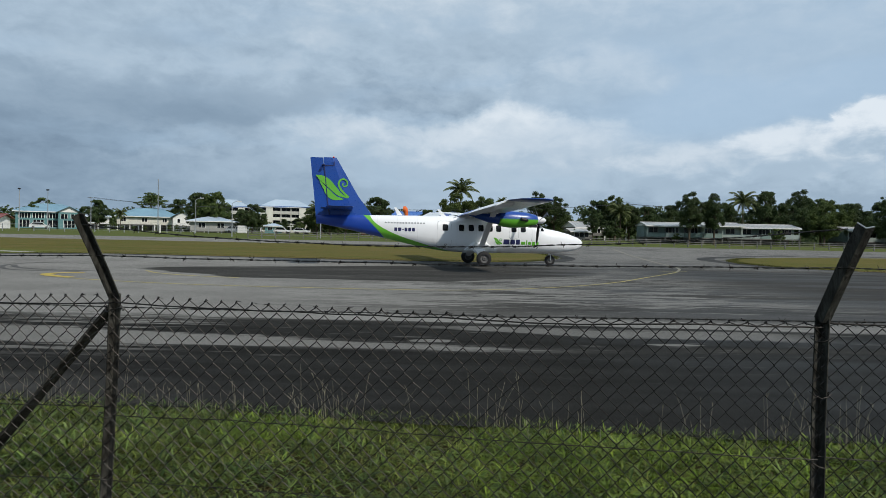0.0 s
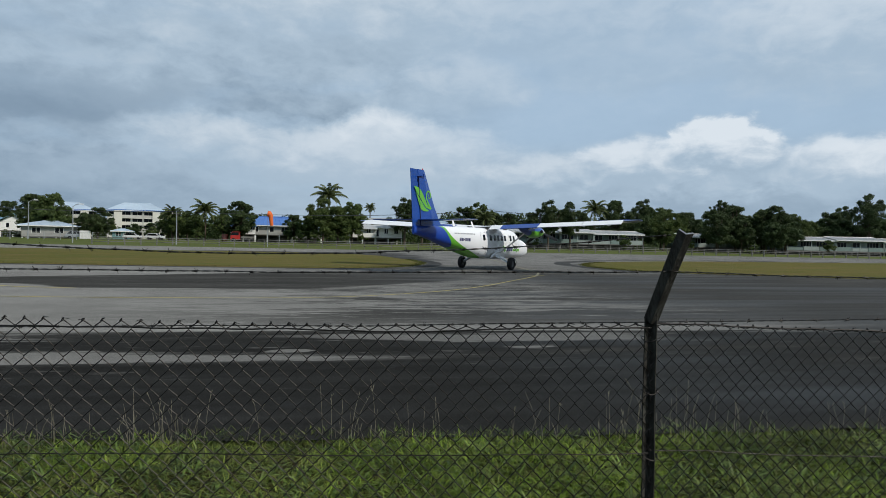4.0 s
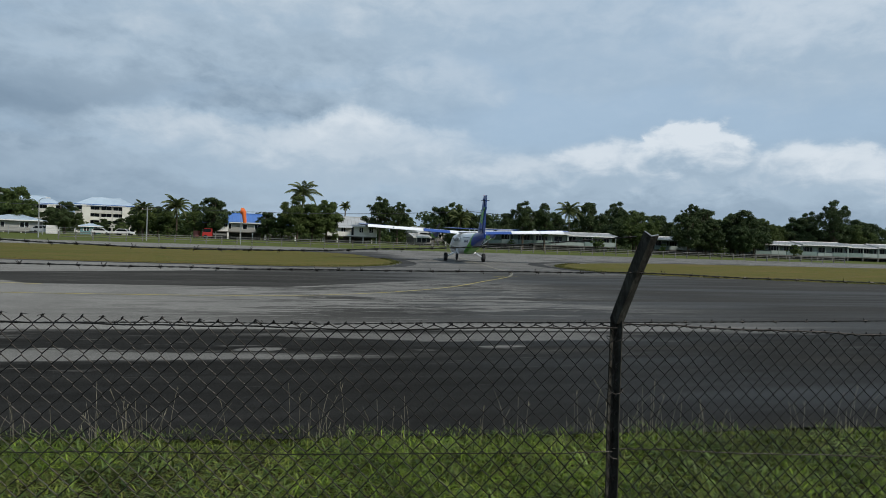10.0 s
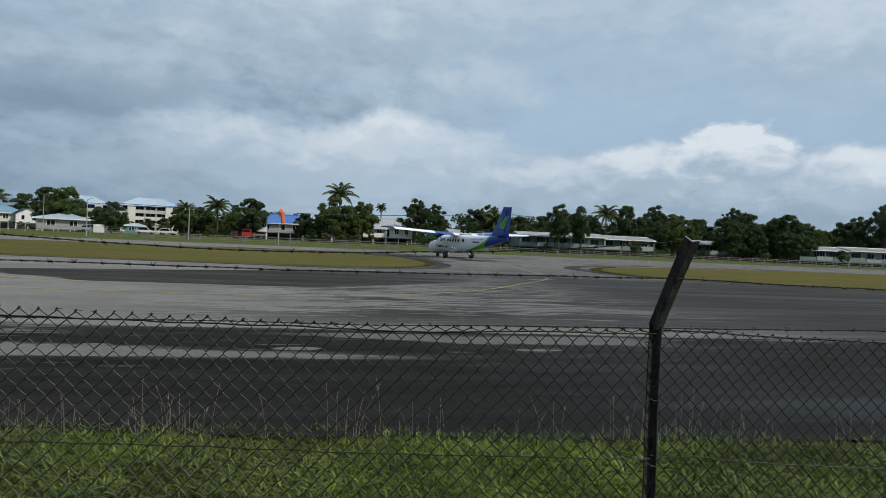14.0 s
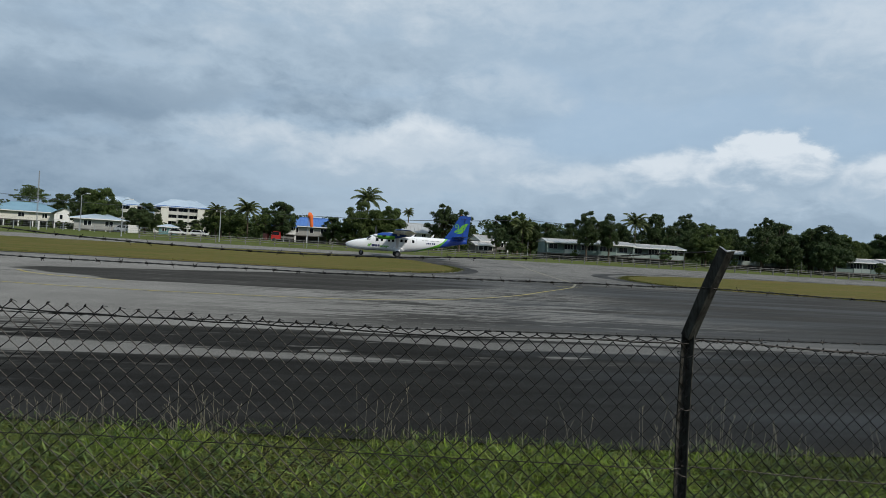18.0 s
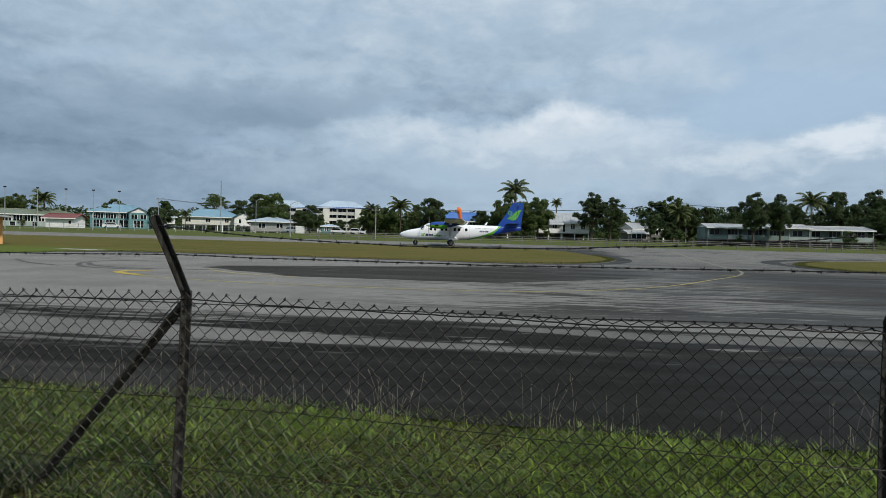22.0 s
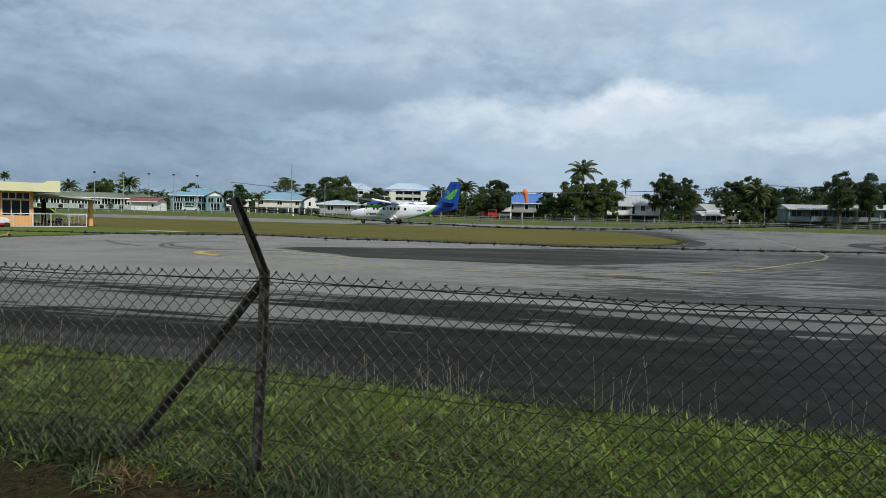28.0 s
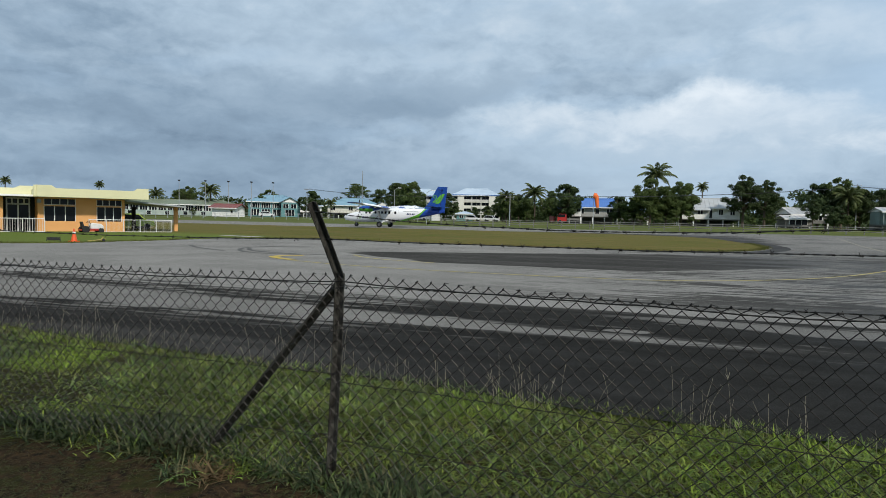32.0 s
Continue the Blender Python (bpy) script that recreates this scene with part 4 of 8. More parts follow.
        for y0, y1, m, nm in ((0.9, 1.7, M_WHITE, "flap"), (1.7, 4.2, M_BLUE, "flap"), (4.25, 7.0, M_WHITE, "flap"), (7.05, 9.4, M_WHITE, "aileron")):
            bm = bmesh.new()
            vs = [(-1.03, 0.05), (-1.03, -0.03), (-1.54, -0.24), (-1.56, -0.215)]
            q = [[(x, s * y, dih(y) + z) for x, z in vs] for y in (y0, y1)]
            loft(bm, q)
            part(nm, bm, m, plane)
        bm = bmesh.new()
        loft(bm, [[(0.845 - 0.36 * k / 6, s * y, dih(y) + 0.045 + 0.105 * math.sqrt(k / 6) + (0.004 if j == 0 else 0.012)) for k in range(7) for j in (0,)] for y in (7.4, 9.35)], caps=False)
        part("leading_edge_stripe", bm, M_BLUE, plane, "blue painted leading edge")
        for y in (1.9, 4.0, 5.6, 7.05, 8.6):
            bm = bmesh.new()
            loft(bm, [[(x, s * y + w, dih(y) + z) for w, z in ((-0.025, -u), (0.025, -u), (0.025, -d), (-0.025, -d))] for x, u, d in ((-0.55, 0.03, 0.12), (-1.05, 0.06, 0.28), (-1.45, 0.225, 0.27))])
            part("flap_hinge", bm, M_WHITE, plane)
        # strut
        bm = bmesh.new()
        loft(bm, [[(0.10 + dx * 0.16, s * y + dy * 0.035, z) for dx, dy in ((1, 0), (0.3, 1), (-1, 0), (0.3, -1))] for y, z in ((0.80, 1.15), (3.35, dih(3.35) - 0.03))])
        part("wing_strut", bm, M_WHITE, plane, "pale wing strut", smooth=True)
        # nacelle
        yn, zn = s * 2.78, dih(2.78) - 0.36
        st = [(2.65, 0.20, 0.20), (2.55, 0.28, 0.29), (2.0, 0.36, 0.40), (1.2, 0.38, 0.45), (0.75, 0.35, 0.40), (0.50, 0.30, 0.33)]
        for up, m, lab in ((True, M_BLUE, "blue upper engine cowling"), (False, M_GREEN, "green lower engine cowling")):
            bm = bmesh.new()
            rings = []
            for x, ry, rz in st:
                a0, a1 = (radians(2), radians(178)) if up else (radians(174), radians(366))
                rings.append([(x, yn + ry * math.cos(a0 + (a1 - a0) * k / 10), zn + rz * math.sin(a0 + (a1 - a0) * k / 10) ) for k in range(11)])
            vs = [[bm.verts.new(p) for p in r] for r in rings]
            for q, r in zip(vs, vs[1:]):
                for k in range(10):
                    bm.faces.new((q[k], q[k + 1], r[k + 1], r[k]))
            bm.faces.new(vs[0]), bm.faces.new(vs[-1])
            part("engine_cowling", bm, m, plane, lab, smooth=True)
        bm = bmesh.new()
        loft(bm, [[(x, yn + r * math.cos(k * math.tau / 14), zn + dz + r * math.sin(k * math.tau / 14)) for k in range(14)] for x, r, dz in ((0.52, 0.29, 0.0), (0.0, 0.25, 0.05), (-0.6, 0.15, 0.14), (-1.1, 0.05, 0.2))])
        part("nacelle_tail", bm, M_BLUE, plane, "dark blue nacelle tail under the wing", smooth=True)
        for sx in (-1, 1):
            bm = bmesh.new()
            tube(bm, [(2.0, yn + sx * 0.30, zn - 0.02), (1.85, yn + sx * 0.45, zn), (1.6, yn + sx * 0.50, zn + 0.02)], 0.085, 0.10, 10)
            part("exhaust_pipe", bm, M_PROP, plane)
        bm = bmesh.new()
        box(bm, 2.2, 2.62, yn - 0.16, yn + 0.16, zn - 0.40, zn - 0.26)
        part("air_intake", bm, M_PROP, plane)
        hub = bmesh.new()
        loft(hub, [[(x, r * math.cos(k * math.tau / 14), r * math.sin(k * math.tau / 14)) for k in range(14)] for x, r in ((0, 0.2), (0.15, 0.2), (0.35, 0.15), (0.48, 0.07), (0.52, 0.015))])
        prop = part("propeller", hub, M_WHITE, plane, "white propeller spinner", smooth=True)
        prop.location = (2.66, yn, zn)
        PROPS.append(prop)
        for k in range(3):
            bm = bmesh.new()
            rings = []
            for r, w, tw in ((0.18, 0.05, 50), (0.45, 0.085, 38), (0.85, 0.10, 24), (1.15, 0.09, 16), (1.29, 0.05, 12)):
                a = radians(tw)
                rings.append([(0.12 + math.sin(a) * u * w + math.cos(a) * v * 0.012, math.cos(a) * u * w - math.sin(a) * v * 0.012, r) for u, v in ((1, 0), (0, 1), (-1, 0), (0, -1))])
            loft(bm, rings)
            bl = part("blade", bm, M_PROP, prop, "black propeller blade", smooth=True)
            bl.rotation_euler = (radians(120 * k + (20 if s > 0 else 75)), 0, 0)
        # main gear
        bm = bmesh.new()
        loft(bm, [[(0.35, s * 0.55, 1.05), (-0.45, s * 0.55, 1.05), (-0.45, s * 0.75, 0.92), (0.35, s * 0.75, 0.92)],
                  [(0.22, s * 1.1, 0.86), (-0.30, s * 1.1, 0.86), (-0.30, s * 1.12, 0.74), (0.22, s * 1.12, 0.74)],
                  [(0.10, s * 1.66, 0.55), (-0.12, s * 1.66, 0.55), (-0.12, s * 1.66, 0.44), (0.10, s * 1.66, 0.44)]])
        part("main_gear_leg", bm, M_WHITE, plane, "white fairing of the main gear leg")
        bm = bmesh.new()
        loft(bm, [[(1.05, s * 0.86, 1.0), (-0.95, s * 0.86, 1.0), (-0.95, s * 0.70, 0.88), (1.05, s * 0.70, 0.88)], [(0.42, s * 1.02, 1.35), (-0.35, s * 1.02, 1.35), (-0.35, s * 0.80, 1.5), (0.42, s * 0.80, 1.5)]])
        part("gear_fairing", bm, M_WHITE, plane)
        WHEELS.append((make_wheel(plane, s * 1.85, 0.0, 0.41, 0.145), 0.0, s * 1.85, 0.41))
    bm = bmesh.new()
    tube(bm, [(4.42, 0, 1.0), (4.5, 0, 0.42)], 0.06, 0.05, 10)
    tube(bm, [(4.5, -0.12, 0.62), (4.5, 0.12, 0.62)], 0.035, n=8)
    for s in (-1, 1):
        tube(bm, [(4.5, s * 0.12, 0.62), (4.5, s * 0.12, 0.31)], 0.025, n=8)
    part("nose_gear_leg", bm, M_WHITE, plane, "white nose gear fork")
    WHEELS.append((make_wheel(plane, 0.0, 4.5, 0.31, 0.09), 4.5, 0.0, 0.31))
    # windows, doors and lettering bars on both sides
    def patch(name, x0, x1, z0, z1, s, mat, off=0.006, rounded=0.3, label="", parent=plane, nx=5, nz=5):
        bm = bmesh.new()
        ring = []
        n = 16
        for k in range(n):
            a = (k + 0.5) * math.tau / n
            c, q = math.cos(a), math.sin(a)
            pw = 2 / (2 + 6 * (1 - rounded))
            ring.append(((x0 + x1) / 2 + (x1 - x0) / 2 * math.copysign(abs(c) ** pw, c), (z0 + z1) / 2 + (z1 - z0) / 2 * math.copysign(abs(q) ** pw, q)))
        outer = [bm.verts.new((x, s * (fuselage_side(x, z) + off), z)) for x, z in ring]
        inner = [bm.verts.new((x, s * (fuselage_side(x, z) - 0.01), z)) for x, z in ring]
        mid = bm.verts.new(((x0 + x1) / 2, s * (fuselage_side((x0 + x1) / 2, (z0 + z1) / 2) + off), (z0 + z1) / 2))
        for k in range(n):
            bm.faces.new((outer[k], outer[(k + 1) % n], mid))
            bm.faces.new((inner[k], inner[(k + 1) % n], outer[(k + 1) % n], outer[k]))
        return part(name, bm, mat, parent, label)
    for s in (-1, 1):
        for x in (-1.97, -1.05, -0.49, 0.07, 0.60, 1.10, 2.00, 2.55):
            patch("window", x - 0.15, x + 0.15, 2.08, 2.44, s, M_GLASSD, 0.007, 0.35)
        for x0, x1, z0, z1 in ((-2.42, -1.60, 1.12, 2.62), (3.02, 3.38, 1.6, 2.6), (1.72, 2.28, 1.7, 2.5)):
            bm = bmesh.new()
            pts = []
            for k in range(28):
                a = (k + 0.5) * math.tau / 28
                c, q = math.cos(a), math.sin(a)
                pts.append(((x0 + x1) / 2 + (x1 - x0) / 2 * math.copysign(abs(c) ** 0.35, c), (z0 + z1) / 2 + (z1 - z0) / 2 * math.copysign(abs(q) ** 0.35, q)))
            pts.append(pts[0])
            tube(bm, [(x, s * (fuselage_side(x, z) + 0.001), z) for x, z in pts], 0.007, n=4, caps=False)
            part("door_seam", bm, M_GREYP, plane)
        patch("cockpit_side_window", 3.45, 3.86, 2.16, 2.55, s, M_GLASSD, 0.008, 0.5)
        # bars stand in for the writing
        for x0, x1, z0, z1, m in ((-4.78, -4.63, 2.0, 2.20, M_NAVY), (-4.58, -4.40, 2.0, 2.20, M_NAVY), (-4.35, -4.27, 2.08, 2.12, M_NAVY), (-4.22, -4.07, 2.0, 2.20, M_NAVY), (-4.02, -3.87, 2.0, 2.20, M_NAVY), (-3.82, -3.66, 2.0, 2.20, M_NAVY),
                                  (1.72, 2.00, 1.38, 1.66, M_NAVY), (2.05, 2.26, 1.38, 1.66, M_NAVY), (2.31, 2.50, 1.38, 1.66, M_NAVY),
                                  (2.56, 2.76, 1.38, 1.55, M_GREEN), (2.80, 2.85, 1.38, 1.64, M_GREEN), (2.90, 3.05, 1.38, 1.55, M_GREEN), (3.09, 3.24, 1.30, 1.55, M_GREEN), (3.28, 3.40, 1.38, 1.55, M_GREEN)):
            xx0, xx1 = (x0, x1) if x0 < 0 else (1.40 + (x0 - 1.72) * 1.244, 1.40 + (x1 - 1.72) * 1.244)
            if s > 0 and x0 > 0:
                xx0, xx1 = 4.6 - xx1, 4.6 - xx0
            patch("lettering_bar", xx0, xx1, z0, z1, s, m, 0.004, 0.0)
        for k in range(14):
            patch("lettering_bar", -5.3 + k * 0.16, -5.19 + k * 0.16, 2.42, 2.50, s, M_GREYP, 0.004, 0.0)
        # leaf mark beside the lettering
        leaf_mark(plane, s, 1.06 if s < 0 else 3.50, 1.56, lambda x, z: fuselage_side(x, z) + 0.005, 0.29)
        leaf_mark(plane, s, -8.14, 4.30, lambda x, z: 0.085 - (z - 3.9) * 0.012 + 0.012, 1.0)
    # windscreen panes
    for y0, y1 in ((-0.62, -0.31), (-0.29, -0.01), (0.01, 0.29), (0.31, 0.62)):
        bm = bmesh.new()
        def sp(y, u):
            z = 2.34 + u * 0.33
            x = 3.97 - u * 0.42 - 0.25 * (abs(y) / 0.7) ** 3 + 0.012
            return (x, y, z + 0.012 - 0.04 * (abs(y) / 0.7) ** 2)
        v = [bm.verts.new(sp(y0 + (y1 - y0) * i, u)) for i, u in ((0, 0), (1, 0), (1, 1), (0, 1))]
        w = [bm.verts.new(Vector(q.co) - Vector((0.05, 0, 0.05))) for q in v]
        bm.faces.new(v), bm.faces.new(w[::-1])
        for k in range(4):
            bm.faces.new((v[k], v[(k + 1) % 4], w[(k + 1) % 4], w[k]))
        part("windscreen", bm, M_GLASSD, plane, "dark windscreen pane")
    for x, h, sw in ((-4.4, 0.42, -0.25), (-1.9, 0.38, -0.3), (1.4, 0.3, -0.1)):
        bm = bmesh.new()
        loft(bm, [[(x + 0.14, 0.02, 2.9), (x - 0.16, 0.02, 2.9), (x - 0.16, -0.02, 2.9), (x + 0.14, -0.02, 2.9)], [(x + sw + 0.05, 0.01, 2.9 + h), (x + sw - 0.08, 0.01, 2.9 + h), (x + sw - 0.08, -0.01, 2.9 + h), (x + sw + 0.05, -0.01, 2.9 + h)]])
        part("antenna", bm, M_WHITE, plane)
    low = [w[0] for w in WHEELS]
    for o in plane.children:
        if o not in low and not o.name.startswith(("main_gear_leg", "nose_gear_leg")):
            o.location.z -= 0.18
    return plane


def leaf_mark(plane, s, x, z, depth, k):
    """The green leaf: a broad blade with a slit and a curled stem, proud of the surface by a few millimetres."""
    def shape(left, right):
        bm = bmesh.new()
        prev = None
        for a, b in zip(smooth_line(left, 5), smooth_line(right, 5)):
            q = [bm.verts.new((x + p[0] * k, s * depth(x + p[0] * k, z + p[1] * k), z + p[1] * k)) for p in (a, b)]
            if prev:
                bm.faces.new((prev[0], q[0], q[1], prev[1]))
            prev = q
        part("leaf_mark", bm, M_GREEN, plane, "green painted leaf mark")
    shape([(-0.90, 0.66), (-0.50, 0.63), (-0.14, 0.42), (0.18, 0.06), (0.46, -0.28), (0.80, -0.52)], [(-0.90, 0.64), (-0.66, 0.36), (-0.34, 0.10), (-0.02, -0.18), (0.32, -0.44), (0.80, -0.56)])
    shape([(-0.72, 0.38), (-0.42, 0.10), (-0.08, -0.20), (0.22, -0.46), (0.60, -0.60)], [(-0.72, 0.36), (-0.50, -0.06), (-0.30, -0.44), (0.02, -0.66), (0.56, -0.66)])
    mid = [(0.88, -0.52), (0.60, -0.26), (0.40, 0.0), (0.33, 0.22), (0.42, 0.41), (0.61, 0.48), (0.78, 0.36), (0.79, 0.17), (0.65, 0.07), (0.54, 0.16), (0.59, 0.27)]
    line = [Vector(p) for p in mid]
    left, right = [], []
    for i, p in enumerate(line):
        d = (line[min(i + 1, len(line) - 1)] - line[max(i - 1, 0)]).normalized()
        w = 0.065 - 0.004 * i
        left.append((p.x - d.y * w, p.y + d.x * w)), right.append((p.x + d.y * w, p.y - d.x * w))
    shape(left, right)


def make_wheel(plane, y, x, r, w):
    bm = bmesh.new()
    prof = [(-w, r * 0.55), (-w, r * 0.85), (-w * 0.75, r * 0.97), (0, r), (w * 0.75, r * 0.97), (w, r * 0.85), (w, r * 0.55)]
    loft_rings = [[(q * math.sin(a), p, q * math.cos(a)) for p, q in prof] for a in [k * math.tau / 24 for k in range(24)]]
    vs = [[bm.verts.new(p) for p in ring] for ring in loft_rings]
    for k in range(24):
        a, b = vs[k], vs[(k + 1) % 24]
        for i in range(len(prof) - 1):
            bm.faces.new((a[i], a[i + 1], b[i + 1], b[i]))
    wheel = part("wheel", bm, M_RUBBER, plane, "black rubber tyre", smooth=True)
    wheel.location = (x, y, r)
    bm = bmesh.new()
    prof = [(-w * 0.8, r * 0.06), (-w * 0.85, r * 0.2), (-w * 0.55, r * 0.3), (-w * 0.7, r * 0.56), (w * 0.7, r * 0.56), (w * 0.55, r * 0.3), (w * 0.85, r * 0.2), (w * 0.8, r * 0.06)]
    vs = [[bm.verts.new((q * math.sin(k * math.tau / 20), p, q * math.cos(k * math.tau / 20))) for p, q in prof] for k in range(20)]
    for k in range(20):
        a, b = vs[k], vs[(k + 1) % 20]
        for i in range(len(prof) - 1):
            bm.faces.new((a[i], a[i + 1], b[i + 1], b[i]))
    part("rim", bm, M_RIM, wheel, "grey wheel rim", smooth=True)
    return wheel


M_RIM = material("dusty_dark_rim", (0.10, 0.10, 0.10), 0.6)
PROPS, WHEELS = [], []
AIRPLANE = build_airplane()


# ---- buildings ----
def roof_metal(name, base, second):
    return material(name, base, 0.45, 0.1, second, 0.6, 0.5, 9, 0.1, stretch=(1, 1, 1))


M_ROOF_BLUE = roof_metal("blue_roof_sheets", (0.075, 0.19, 0.50), (0.05, 0.13, 0.38))
M_ROOF_AQUA = roof_metal("pale_aqua_roof_sheets", (0.20, 0.34, 0.42), (0.14, 0.25, 0.33))
M_ROOF_PALE = roof_metal("pale_blue_roof_sheets", (0.44, 0.53, 0.61), (0.34, 0.43, 0.52))
M_ROOF_GREY = roof_metal("grey_zinc_roof_sheets", (0.42, 0.44, 0.45), (0.30, 0.29, 0.27))
M_ROOF_RED = roof_metal("red_roof_sheets", (0.22, 0.065, 0.055), (0.13, 0.055, 0.045))
M_ROOF_GREEN = roof_metal("faded_green_roof_sheets", (0.17, 0.20, 0.13), (0.11, 0.13, 0.085))
M_WALL_WHITE = material("white_house_wall", (0.82, 0.82, 0.80), 0.8, 0, (0.60, 0.59, 0.55), 0.8, 0.5, 10, 0.1)
M_WALL_CREAM = material("cream_house_wall", (0.66, 0.65, 0.58), 0.8, 0, (0.52, 0.50, 0.44), 0.8, 0.5, 10, 0.1)
M_WALL_TURQ = material("turquoise_house_wall", (0.11, 0.25, 0.26), 0.75, 0, (0.07, 0.17, 0.18), 0.8, 0.5, 10, 0.1)
M_WALL_SCHOOL = material("pale_green_school_wall", (0.22, 0.30, 0.27), 0.8, 0, (0.40, 0.44, 0.40), 0.5, 0.8, 6, 0.1)
M_WALL_PALE = material("pale_grey_green_wall", (0.32, 0.37, 0.35), 0.8, 0, (0.20, 0.24, 0.22), 0.8, 0.5, 10, 0.1)
M_WALL_GREEN = material("grey_green_wall", (0.185, 0.25, 0.23), 0.8, 0, (0.11, 0.15, 0.14), 0.8, 0.5, 10, 0.1)
M_WALL_GREY = material("grey_board_wall", (0.36, 0.36, 0.34), 0.8, 0, (0.26, 0.25, 0.23), 0.8, 0.5, 10, 0.1)
M_ORANGE = material("orange_terminal_wall", (0.70, 0.36, 0.13), 0.8, 0, (0.60, 0.29, 0.10), 0.7, 0.4, 14, 0.1)
M_YELLOW = material("pale_yellow_parapet", (0.64, 0.62, 0.38), 0.8, 0, (0.53, 0.51, 0.31), 0.6, 0.4, 12, 0.1)
M_TIMBER = material("grey_weathered_timber", (0.19, 0.185, 0.17), 0.9, 0, (0.10, 0.095, 0.085), 2.5, 0.6, 30, 0.3)
M_DARKIN = material("dark_interior", (0.018, 0.018, 0.018), 0.9)
M_RAILW = material("white_railing_paint", (0.68, 0.68, 0.66), 0.5, 0, (0.5, 0.48, 0.45), 3, 0.4, 20, 0.05)
M_ORANGE_SOCK = material("orange_sock_cloth", (0.72, 0.15, 0.03), 0.8, 0, (0.50, 0.09, 0.02), 2.0, 0.5, 14, 0.2)
M_CONE = material("orange_cone_plastic", (0.72, 0.10, 0.02), 0.55, 0, (0.5, 0.07, 0.02), 6, 0.3, 30, 0.05)
M_CARW = material("white_car_paint", (0.70, 0.71, 0.72), 0.25, 0.0, bump=0, amount=0.15)
M_CARS = material("silver_car_paint", (0.38, 0.40, 0.42), 0.3, 0.4, bump=0, amount=0.15)
M_CARR = material("red_truck_paint", (0.40, 0.025, 0.02), 0.3, 0.0, bump=0, amount=0.2)
M_LIME = material("lime_car_paint", (0.34, 0.46, 0.08), 0.3, 0.0, bump=0, amount=0.2)


def window(parent, x, z, w, h, y=0.0, mullions=1, frame_mat=None, name="window", t=0.09):
    """A framed opening: dark panes set back inside a proud frame."""
    fm = frame_mat or M_WALL_WHITE
    bm = bmesh.new()
    cuts = [x - w / 2 + w * k / (mullions + 1) for k in range(mullions + 2)]
    lights = [(a + (t if k == 0 else t / 2), b - (t if k == mullions else t / 2), z, z + h) for k, (a, b) in enumerate(zip(cuts, cuts[1:]))]
    pierced_wall(bm, x - w / 2, x + w / 2, z - t, z + h + t, lights, y - 0.06, 0.11)
    fr = part(name, bm, fm, parent)
    for k in range(mullions + 1):
        bm = bmesh.new()
        x0, x1 = x - w / 2 + w * k / (mullions + 1) + t / 2, x - w / 2 + w * (k + 1) / (mullions + 1) - t / 2
        box(bm, x0, x1, y - 0.02, y + 0.01, z + 0.01, z + h - 0.01)
        part("pane", bm, M_GLASSD, fr)
    return fr


def ribs(slope, mat, p0, p1, p2, p3, gap=0.6, h=0.05):
    """Raised seams running down a roof slope from the ridge p0-p1 to the eave p3-p2."""
    n = max(2, int((Vector(p1) - Vector(p0)).length / gap), int((Vector(p2) - Vector(p3)).length / gap))
    for k in range(n + 1):
        a, b = Vector(p0).lerp(Vector(p1), k / n), Vector(p3).lerp(Vector(p2), k / n)
        bm = bmesh.new()
        tube(bm, [a + Vector((0, 0, h * 0.4)), b + Vector((0, 0, h * 0.4))], h, n=4)
        part("roof_seam", bm, mat, slope)


def pierced_wall(bm, x0, x1, z0, z1, holes, y=0.0, t=0.14):
    """One wall of thickness t with openings (x0, x1, z0, z1) through it."""
    xs = sorted({x0, x1, *[v for q in holes for v in q[:2]]})
    zs = sorted({z0, z1, *[v for q in holes for v in q[2:]]})
    solid = lambda i, k: 0 <= i < len(xs) - 1 and 0 <= k < len(zs) - 1 and not any(q[0] - 1e-6 < (xs[i] + xs[i + 1]) / 2 < q[1] + 1e-6 and q[2] - 1e-6 < (zs[k] + zs[k + 1]) / 2 < q[3] + 1e-6 for q in holes)
    spots = {}

    def vert(i, k, s):
        if (i, k, s) not in spots:
            spots[(i, k, s)] = bm.verts.new((xs[i], y + s * t, zs[k]))
        return spots[(i, k, s)]
    for i in range(len(xs) - 1):
        for k in range(len(zs) - 1):
            if not solid(i, k):
                continue
            for s in (0, 1):
                bm.faces.new([vert(i, k, s), vert(i + 1, k, s), vert(i + 1, k + 1, s), vert(i, k + 1, s)])
            for di, dk, e in ((-1, 0, ((0, 0), (0, 1))), (1, 0, ((1, 0), (1, 1))), (0, -1, ((0, 0), (1, 0))), (0, 1, ((0, 1), (1, 1)))):
                if not solid(i + di, k + dk):
                    (a, b), (c, d) = e
                    bm.faces.new([vert(i + a, k + b, 0), vert(i + c, k + d, 0), vert(i + c, k + d, 1), vert(i + a, k + b, 1)])


def slab(bm, pts, t=0.09):
    a = [bm.verts.new(p) for p in pts]
    b = [bm.verts.new(Vector(p) - Vector((0, 0, t))) for p in pts]
    bm.faces.new(a), bm.faces.new(b[::-1])
    for i in range(len(pts)):
        bm.faces.new((a[i], b[i], b[(i + 1) % len(pts)], a[(i + 1) % len(pts)]))


